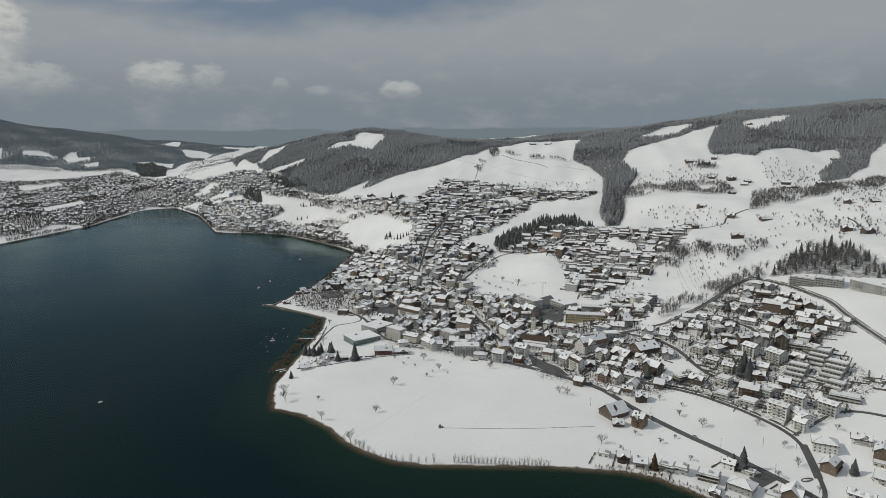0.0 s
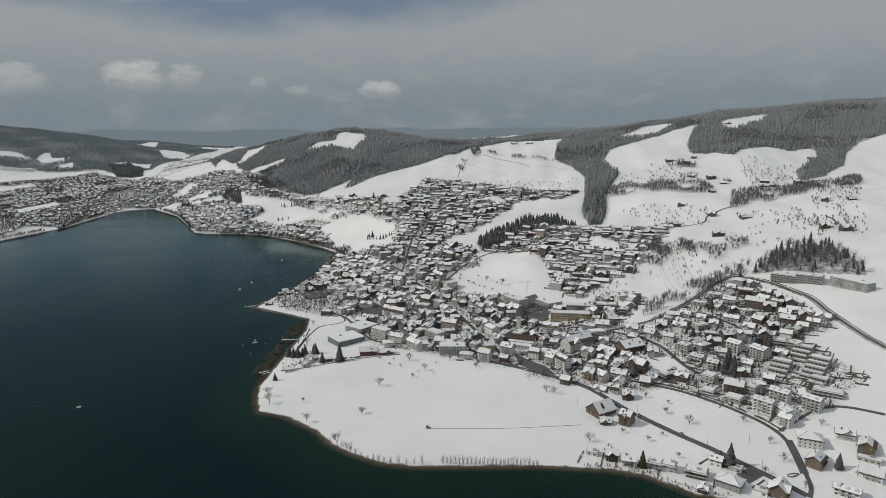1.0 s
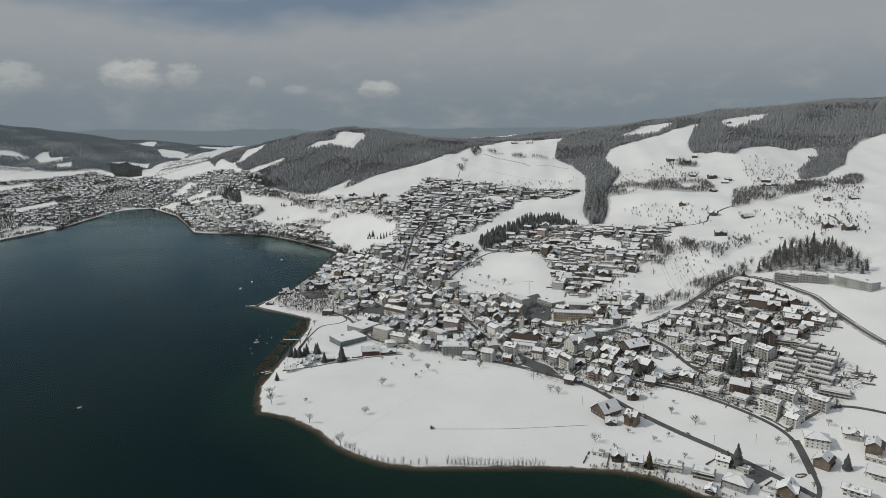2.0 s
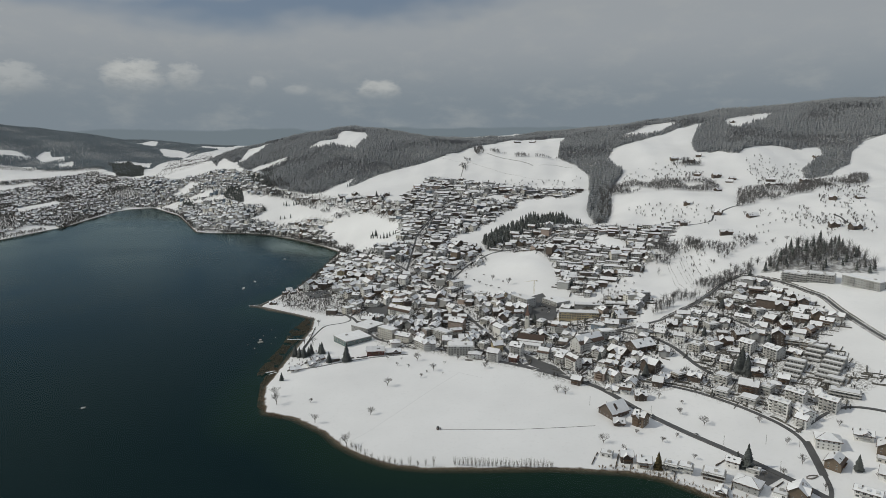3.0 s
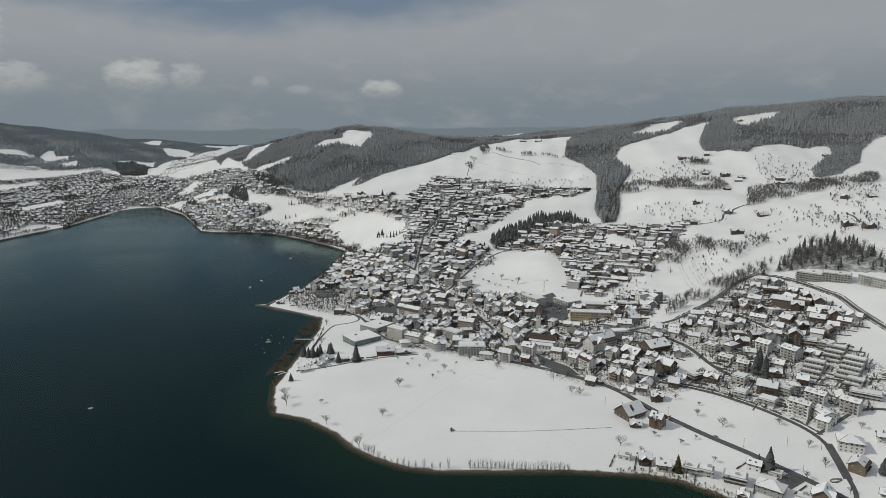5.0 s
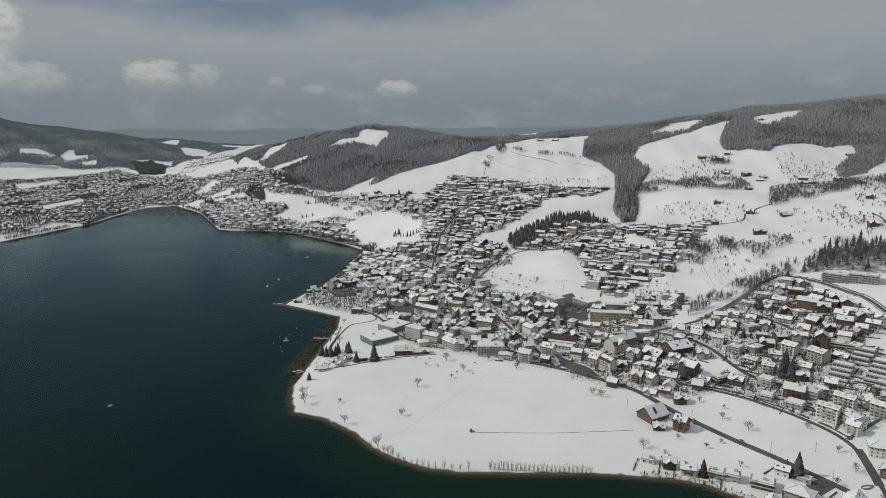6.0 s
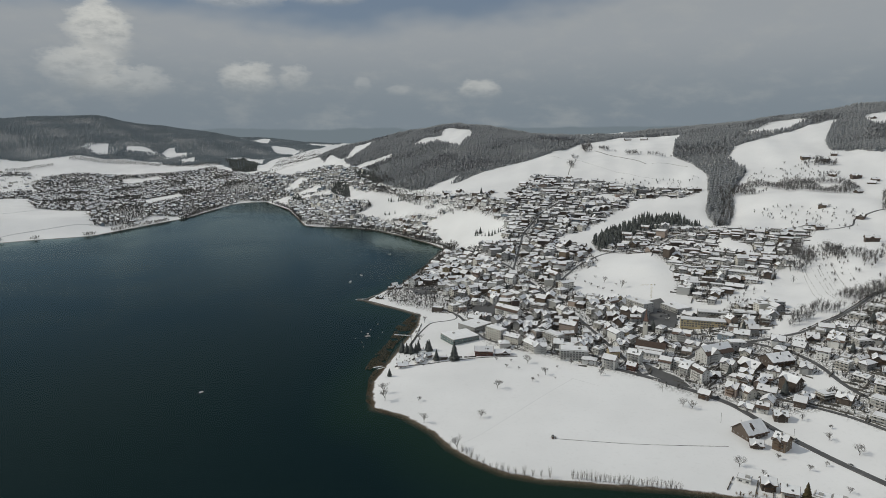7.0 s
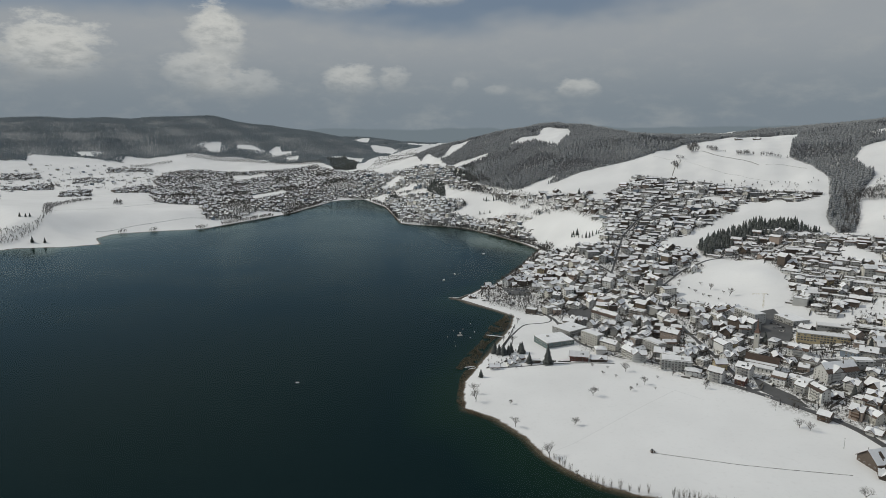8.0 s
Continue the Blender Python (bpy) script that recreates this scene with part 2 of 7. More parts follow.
def ground_material():
    m = bpy.data.materials.new("snow_ground")
    m.use_nodes = True
    t = m.node_tree
    b = t.nodes["Principled BSDF"]
    b.inputs["Roughness"].default_value = 0.75

    def noise_at(scale, detail):
        n = t.nodes.new("ShaderNodeTexNoise")
        n.inputs["Scale"].default_value, n.inputs["Detail"].default_value = scale, detail
        t.links.new(pos, n.inputs["Vector"])
        return n.outputs[0]

    def span(v, lo, hi, top=1.0):
        n = t.nodes.new("ShaderNodeMapRange")
        n.inputs[1].default_value, n.inputs[2].default_value, n.inputs[4].default_value = lo, hi, top
        t.links.new(v, n.inputs[0])
        return n.outputs[0]

    def mixed(f, a, c):
        n = t.nodes.new("ShaderNodeMix")
        n.data_type = "RGBA"
        for i, v in ((0, f), (6, a), (7, c)):
            if hasattr(v, "links"):
                t.links.new(v, n.inputs[i])
            else:
                n.inputs[i].default_value = v if i == 0 else (*v, 1)
        return n.outputs[2]

    def mul(a, c):
        n = t.nodes.new("ShaderNodeMath")
        n.operation = "MULTIPLY"
        for i, v in enumerate((a, c)):
            if hasattr(v, "links"):
                t.links.new(v, n.inputs[i])
            else:
                n.inputs[i].default_value = v
        return n.outputs[0]

    geo = t.nodes.new("ShaderNodeNewGeometry")
    pos = geo.outputs["Position"]
    sp = t.nodes.new("ShaderNodeSeparateXYZ")
    t.links.new(pos, sp.inputs[0])
    snow = mixed(span(noise_at(0.012, 5), 0.35, 0.7), (0.825, 0.825, 0.83), (0.75, 0.75, 0.755))
    snow = mixed(mul(span(noise_at(0.3, 6), 0.55, 0.8), 0.35), snow, (0.66, 0.66, 0.66))
    # wet gardens, paths and yards between the houses
    town = t.nodes.new("ShaderNodeAttribute")
    town.attribute_name = "settled"
    yard = mixed(span(noise_at(0.25, 3), 0.4, 0.6), (0.09, 0.085, 0.077), (0.19, 0.178, 0.16))
    patch = span(noise_at(0.55, 12), 0.46, 0.56)
    col = mixed(mul(mul(town.outputs["Fac"], patch), 0.7), snow, yard)
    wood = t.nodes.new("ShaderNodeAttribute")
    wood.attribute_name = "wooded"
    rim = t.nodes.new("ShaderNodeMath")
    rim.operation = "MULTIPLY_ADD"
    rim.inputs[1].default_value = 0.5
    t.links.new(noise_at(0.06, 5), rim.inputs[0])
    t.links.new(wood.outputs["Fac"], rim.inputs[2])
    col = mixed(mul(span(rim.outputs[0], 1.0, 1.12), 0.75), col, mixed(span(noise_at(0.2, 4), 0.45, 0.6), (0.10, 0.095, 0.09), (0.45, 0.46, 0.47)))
    # reed and gravel along the water; dimming of deep water coloured into the bed
    edge = t.nodes.new("ShaderNodeMath")
    edge.operation = "MULTIPLY_ADD"
    edge.inputs[1].default_value = 0.8
    t.links.new(noise_at(0.12, 4), edge.inputs[0])
    t.links.new(sp.outputs[2], edge.inputs[2])
    gravel = mixed(span(noise_at(0.4, 5), 0.4, 0.65), (0.085, 0.062, 0.042), (0.15, 0.12, 0.085))
    col = mixed(span(edge.outputs[0], 0.85, 0.6), col, gravel)
    shelf = mixed(span(sp.outputs[2], -0.05, -0.75), gravel, (0.014, 0.032, 0.024))
    deep = mixed(span(sp.outputs[2], -1.8, -8.0), shelf, (0.0072, 0.0195, 0.0225))
    col = mixed(span(sp.outputs[2], 0.05, -0.15), col, deep)
    t.links.new(col, b.inputs["Base Color"])
    t.links.new(span(sp.outputs[2], -0.3, 0.1, 0.4), b.inputs["Specular IOR Level"])
    bp = t.nodes.new("ShaderNodeBump")
    bp.inputs["Strength"].default_value, bp.inputs["Distance"].default_value = 0.35, 0.5
    t.links.new(noise_at(0.15, 6), bp.inputs["Height"])
    t.links.new(bp.outputs[0], b.inputs["Normal"])
    return m


def water_material():
    m = bpy.data.materials.new("lake_water")
    m.use_nodes = True
    t = m.node_tree
    t.nodes.clear()
    o = t.nodes.new("ShaderNodeOutputMaterial")
    see, gloss, mix = t.nodes.new("ShaderNodeBsdfTransparent"), t.nodes.new("ShaderNodeBsdfGlossy"), t.nodes.new("ShaderNodeMixShader")
    see.inputs[0].default_value = (0.78, 0.86, 0.86, 1)
    gloss.distribution = "BECKMANN"
    gloss.inputs["Roughness"].default_value = 0.08
    fr = t.nodes.new("ShaderNodeFresnel")
    fr.inputs["IOR"].default_value = 1.3
    pos = t.nodes.new("ShaderNodeNewGeometry").outputs["Position"]
    n1, n2 = t.nodes.new("ShaderNodeTexNoise"), t.nodes.new("ShaderNodeTexNoise")
    n1.inputs["Scale"].default_value, n1.inputs["Detail"].default_value = 0.07, 2
    n2.inputs["Scale"].default_value, n2.inputs["Detail"].default_value = 0.006, 3
    for n in (n1, n2):
        t.links.new(pos, n.inputs["Vector"])
    bp = t.nodes.new("ShaderNodeBump")
    bp.inputs["Strength"].default_value, bp.inputs["Distance"].default_value = 0.02, 0.1
    gloss.inputs["Color"].default_value = (0.56, 0.69, 0.70, 1)
    t.links.new(n1.outputs[0], bp.inputs["Height"])
    for n in (gloss, fr):
        t.links.new(bp.outputs[0], n.inputs["Normal"])
    r = t.nodes.new("ShaderNodeMapRange")
    r.inputs[1].default_value, r.inputs[2].default_value, r.inputs[3].default_value, r.inputs[4].default_value = 0.4, 0.65, 0.14, 0.26
    t.links.new(n2.outputs[0], r.inputs[0])
    t.links.new(r.outputs[0], gloss.inputs["Roughness"])
    sharp, gain = t.nodes.new("ShaderNodeMath"), t.nodes.new("ShaderNodeMath")
    sharp.operation, gain.operation = "POWER", "MULTIPLY"
    sharp.inputs[1].default_value, gain.inputs[1].default_value = 1.6, 2.35
    t.links.new(fr.outputs[0], sharp.inputs[0])
    t.links.new(sharp.outputs[0], gain.inputs[0])
    t.links.new(gain.outputs[0], mix.inputs[0])
    t.links.new(see.outputs[0], mix.inputs[1])
    t.links.new(gloss.outputs[0], mix.inputs[2])
    t.links.new(mix.outputs[0], o.inputs[0])
    return m

# ---- the lie of the land ----
# the lake's outline: the near bay, and the far arm
BAY = [
    (430, 270), (330, 340), (255, 383), (232, 414), (211, 427), (181, 437), (154, 445), (111, 453), (63, 463), (37, 474),
    (16, 493), (0, 515), (-12, 541), (-38, 574), (-64, 590), (-68, 621), (-68, 653), (-61, 681), (-55, 706), (-47, 736),
    (-36, 781), (-23, 833), (-19, 882), (-47, 914), (-80, 940), (-96, 961), (-84, 989), (-67, 1028), (-48, 1052), (-35, 1098),
]
ARM = [
    (-7, 1183), (16, 1285), (38, 1361), (6, 1433), (-46, 1522), (-131, 1634), (-218, 1674), (-275, 1691), (-307, 1715), (-348, 1852),
    (-411, 2054), (-529, 2276), (-595, 2253), (-623, 2196), (-646, 2023), (-662, 1886), (-782, 1582), (-887, 1532), (-961, 1488), (-960, 1422),
    (-904, 1354), (-956, 1319), (-1057, 1293), (-1071, 1272), (-1124, 1246), (-1500, 1500), (-1900, 900), (-1500, -400), (700, -400), (600, 150),
]
SHORE = BAY + ARM
# heights of the country, every 700 m from the south-west
WIDE = [
    [198, 188, 167, 119, 50, -11, 24, 148, 291, 446],
    [240, 180, 144, 112, 43, 11, 71, 185, 316, 424],
    [293, 172, 97, 84, 1, 38, 149, 263, 343, 384],
    [340, 208, 31, 2, -1, 130, 210, 260, 297, 321],
    [316, 344, 132, -18, 33, 191, 217, 215, 226, 246],
    [178, 301, 374, 277, 75, 114, 157, 170, 175, 181],
    [17, 135, 272, 265, 169, 106, 124, 135, 132, 125],
    [-118, -47, -2, 55, 113, 104, 111, 105, 90, 71],
]
# what the near slopes add to it, every 260 m
NEAR = [
    [5, 3, -14, -24, 27, 20, 7, 0, -2, -2],
    [4, -11, -34, -9, 10, 2, -10, -17, -12, -1],
    [6, -14, -39, -20, -16, -16, -37, -32, -14, 2],
    [12, 14, -15, -36, -24, -31, -71, -31, -1, 5],
    [6, 29, 14, -17, -3, 13, -7, 26, 26, 6],
    [-30, -16, 26, 31, 30, 63, 66, 53, 35, 8],
    [-60, 34, 101, 51, 21, 15, 16, 22, 23, 11],
    [-34, 56, 85, 27, 7, 5, 5, 4, 4, 4],
    [18, 82, 75, 10, -9, 1, 8, 2, -3, -4],
    [47, 67, 40, 6, -6, -4, -1, 0, -3, -6],
]
# small rises and hollows: place, height, width
KNOLLS = [(335, 985, 9, 62), (1020, 1395, 14, 95), (735, 1185, 8, 85), (880, 1010, 8, 90), (60, 1400, 10, 60), (-30, 1660, 10, 55), (500, 1650, 10, 110), (130, 2360, 19, 210), (640, 2250, -14, 260), (470, 2520, -12, 240), (300, 1004, 4, 38), (262, 945, -3, 32), (318, 958, 3, 24), (348, 990, -2.5, 20), (368, 1012, 3, 22), (300, 922, -2.5, 20), (-1100, 3650, 18, 240), (-1600, 3650, -9, 200), (800, 1530, 10, 80), (690, 960, -8, 60), (480, 800, -10, 55), (570, 1250, -12, 60), (-2635, 3449, 22, 230), (-1876, 3916, 24, 170), (-2042, 3803, 14, 150), (-2333, 3700, -10, 200), (-1538, 4026, 12, 140)]



def smooth(a, b, v):
    t = np.clip((v - a) / (b - a), 0, 1)
    return t * t * (3 - 2 * t)


def to_line(px, py, line, closed=True):
    """Distance of points from a line of corners."""
    best = np.full(np.shape(px), 1e9)
    pts = list(line) + ([line[0]] if closed else [])
    for (ax, ay), (bx, by) in zip(pts, pts[1:]):
        vx, vy = bx - ax, by - ay
        t = np.clip(((px - ax) * vx + (py - ay) * vy) / (vx * vx + vy * vy + 1e-9), 0, 1)
        best = np.minimum(best, np.hypot(px - ax - t * vx, py - ay - t * vy))
    return best


def inside(px, py, poly):
    """Whether points lie in a closed outline."""
    res = np.zeros(np.shape(px), bool)
    for (ax, ay), (bx, by) in zip(poly, poly[1:] + poly[:1]):
        if ay != by:
            res ^= ((ay > py) != (by > py)) & (px < (bx - ax) * (py - ay) / (by - ay) + ax)
    return res


def swell(x, y, x0, y0, step, table):
    """A smooth surface over a coarse, even table of heights (cubic B-spline)."""
    def weights(u):
        u = np.abs(u)
        return np.where(u < 1, 2 / 3 - u * u + u ** 3 / 2, np.where(u < 2, (2 - u) ** 3 / 6, 0))
    z = 0
    for j, row in enumerate(table):
        wy = weights((y - y0) / step - j)
        for i, h in enumerate(row):
            if h:
                z = z + h * wy * weights((x - x0) / step - i)
    return z


def hills(x, y):
    return swell(x, y, -3600, 200, 700, WIDE) + swell(x, y, -350, 450, 260, NEAR)


def shore_dist(x, y):
    return to_line(x, y, SHORE) * np.where(inside(x, y, SHORE), -1, 1)


def knolls(x, y):
    z = 0
    for kx, ky, top, wide in KNOLLS:
        z = z + top * np.exp(-((x - kx) ** 2 + (y - ky) ** 2) / wide ** 2)
    return z


def land(x, y):
    d = shore_dist(x, y)
    up = knolls(x, y) * smooth(0, 170, d) + 1.2 * (1 - np.exp(-np.maximum(d, 0) / 6)) + 0.012 * np.clip(d, 0, 400) + hills(x, y) * smooth(0, 170, d)
    return np.where(d > 0, up, np.maximum(d * 0.13, -9))
FOREST = {
    "west_hill": [(-361, 2530), (-352, 2654), (-148, 2034), (-97, 1846), (-26, 1737), (25, 1683), (91, 1700), (147, 1739), (226, 1765), (309, 1792), (424, 1872), (535, 1969), (627, 2097), (771, 1938), (800, 2550), (300, 2750), (-100, 2980), (-330, 2900), (-420, 2760)],
    "right_ridge": [(771, 1938), (678, 1766), (621, 1635), (635, 1551), (634, 1466), (594, 1369), (549, 1278), (513, 1157), (533, 1151), (603, 1279), (619, 1330), (708, 1440), (715, 1546), (757, 1599), (830, 1627), (919, 1644), (1089, 1694), (1004, 1616), (937, 1530), (910, 1463), (956, 1442), (974, 1390), (1006, 1417), (1068, 1441), (1110, 1425), (1139, 1393), (1200, 1405), (1168, 1346), (1051, 1271), (1004, 1203), (1078, 1220), (1176, 1279), (1234, 1337), (1319, 1387), (1900, 1300), (1950, 2600), (800, 2600)],
    "village_grove": [(-283, 2089), (-270, 2130), (-229, 2071), (-203, 1878), (-248, 1943)],
    "shore_grove": [(-429, 2179), (-431, 2239), (-389, 2189), (-370, 2091)],
    "wood_foot": [(-219, 2154), (-142, 2175), (-99, 1892), (-146, 1942), (-197, 2048)],
    "saddle_grove": [(-948, 3307), (-883, 3424), (-761, 3190), (-684, 2822), (-813, 2934)],
    "centre_grove": [(288, 1155), (336, 1223), (418, 1262), (472, 1244), (491, 1173), (437, 1180), (380, 1177), (312, 1114), (285, 1101)],
    "right_grove": [(559, 742), (621, 786), (660, 804), (696, 804), (705, 773), (670, 695), (643, 651), (618, 681), (586, 718)],
    "far_hill": [(-2514, 2222), (-2212, 2666), (-2142, 2733), (-2211, 2829), (-2064, 2898), (-1946, 2927), (-1836, 2951), (-1875, 3051), (-1803, 3064), (-1700, 3140), (-1620, 3216), (-1385, 3250), (-1275, 3259), (-1176, 3224), (-1077, 3217), (-962, 3207), (-875, 3080), (-770, 2918), (-768, 3067), (-718, 3105), (-736, 3362), (-703, 3527), (-642, 3733), (-557, 3854), (-500, 4900), (-3300, 4700), (-3600, 3200)],
}
GLADE = {
    "strip": [(-316, 2472), (-265, 2465), (-256, 2688), (-199, 2682), (-170, 2636), (-144, 2632), (-156, 2642), (-189, 2531), (-220, 2445), (-260, 2410)],
    "dome": [(-26, 2218), (17, 2243), (69, 2233), (98, 2355), (168, 2240), (169, 2128), (136, 2075), (118, 2015), (59, 2109), (7, 2157)],
    "high_a": [(839, 1696), (985, 1816), (1020, 1730), (918, 1659)],
    "high_b": [(1116, 1674), (1202, 1708), (1277, 1677), (1222, 1625), (1105, 1599)],
    "low": [(-226, 2252), (-192, 2269), (-150, 2242), (-84, 2204), (-110, 2161), (-155, 2167), (-191, 2173)],
    "finger": [(10, 1691), (43, 1736), (99, 1762), (78, 1709), (46, 1641)],
    "far_h": [(-947, 3397), (-895, 3441), (-786, 3436), (-741, 3188), (-814, 3207), (-879, 3325)],
    "far_i": [(-1469, 3437), (-1384, 3463), (-1318, 3397), (-1393, 3391), (-1448, 3383)],
    "far_j": [(-1288, 3401), (-1294, 3482), (-1259, 3502), (-1228, 3429), (-1173, 3432), (-1163, 3402), (-1238, 3351)],
    "far_k": [(-1167, 3323), (-1107, 3353), (-1098, 3284), (-1138, 3276)],
    "far_l": [(-2081, 2976), (-2026, 3009), (-1974, 2950), (-2021, 2936)],
    "far_m": [(-1621, 3360), (-1600, 3402), (-1557, 3425), (-1512, 3306), (-1569, 3298)],
    "far_d": [(-1069, 3977), (-1110, 4255), (-1038, 4220), (-970, 4336), (-938, 4342), (-898, 4044), (-974, 4075)],
    "far_e": [(-845, 3862), (-842, 3949), (-729, 3901), (-660, 3758), (-669, 3639), (-771, 3664)],
    "far_f": [(-760, 4359), (-540, 4328), (-532, 4019), (-616, 4011), (-694, 4194)],
}
BARE = {
    "band_a": [(619, 1330), (653, 1369), (701, 1362), (753, 1334), (826, 1276), (818, 1219), (785, 1190), (727, 1263), (645, 1301)],
    "band_b": [(741, 1059), (819, 1167), (907, 1168), (1033, 1167), (1150, 1198), (1093, 1136), (938, 1084), (841, 1080), (779, 1075)],
    "stream": [(561, 767), (525, 768), (480, 761), (434, 742), (381, 706), (376, 690), (420, 703), (463, 720), (514, 739), (550, 745)],
    "ravine": [(537, 989), (560, 979), (529, 897), (478, 838), (457, 825)],
    "town_ravine": [(650, 1399), (624, 1318), (563, 1202), (516, 1138), (514, 1167), (582, 1288), (619, 1374)],
    "ravine_b": [(578, 797), (642, 792), (598, 713), (546, 739)],
    "farm_row": [(838, 1425), (859, 1426), (884, 1394), (869, 1381), (836, 1397)],
    "grove_edge": [(559, 742), (621, 786), (660, 804), (696, 804), (705, 773), (670, 695), (643, 651), (618, 681), (586, 718)],
    "clump": [(-1124, 1751), (-1177, 1840), (-1152, 1839), (-1099, 1754)],
    "stream_row": [(-1197, 1572), (-1245, 1649), (-1251, 1719), (-1264, 1861), (-1225, 1810), (-1212, 1665), (-1169, 1567), (-1126, 1510), (-1105, 1453), (-1133, 1482)],
    "far_hedge": [(-1783, 2931), (-1657, 3085), (-1639, 3054), (-1759, 2900)],
    "ridge_row": [(368, 1693), (396, 1746), (407, 1726), (376, 1656)],
    "ridge_row_b": [(449, 1863), (481, 1898), (464, 1790), (435, 1777)],
    "ridge_row_c": [(483, 1805), (531, 1716), (598, 1634), (634, 1607), (631, 1598), (524, 1695), (479, 1790)],
    "hill_strip": [(-58, 1742), (-12, 1662), (30, 1592), (16, 1595), (-34, 1669), (-61, 1729)],
    "hill_strip_d": [(-151, 1897), (-102, 1847), (-67, 1757), (-82, 1760), (-131, 1823)],
    "hill_strip_e": [(26, 1572), (89, 1516), (91, 1506), (38, 1546)],
    "hill_strip_b": [(-179, 1758), (-129, 1765), (-105, 1762), (-114, 1751), (-164, 1744)],
    "hill_strip_c": [(-188, 2083), (-107, 1989), (-72, 1845), (-135, 1900)],
    "far_band": [(-1243, 3230), (-1103, 3247), (-928, 3244), (-903, 3156), (-1141, 3186)],
    "far_band_b": [(-1637, 3190), (-1394, 3239), (-1217, 3239), (-1228, 3189), (-1479, 3165), (-1614, 3144)],
    "spit": [(-1157, 1283), (-1135, 1353), (-1110, 1373), (-1093, 1403), (-1109, 1472), (-1069, 1393), (-1070, 1353), (-1081, 1315), (-1124, 1246)],
    "slope_belt": [(537, 960), (574, 948), (590, 905), (668, 908), (635, 856), (588, 851), (549, 863), (534, 900), (502, 899)],
    "slope_b": [(589, 892), (624, 898), (587, 841), (547, 811), (549, 829)],
    "farm_trees": [(818, 1429), (889, 1414), (876, 1387), (809, 1401)],
    "farm_trees_b": [(803, 1340), (859, 1352), (848, 1322), (796, 1315)],
    "slope": [(580, 962), (581, 914), (551, 867), (546, 894)],
}
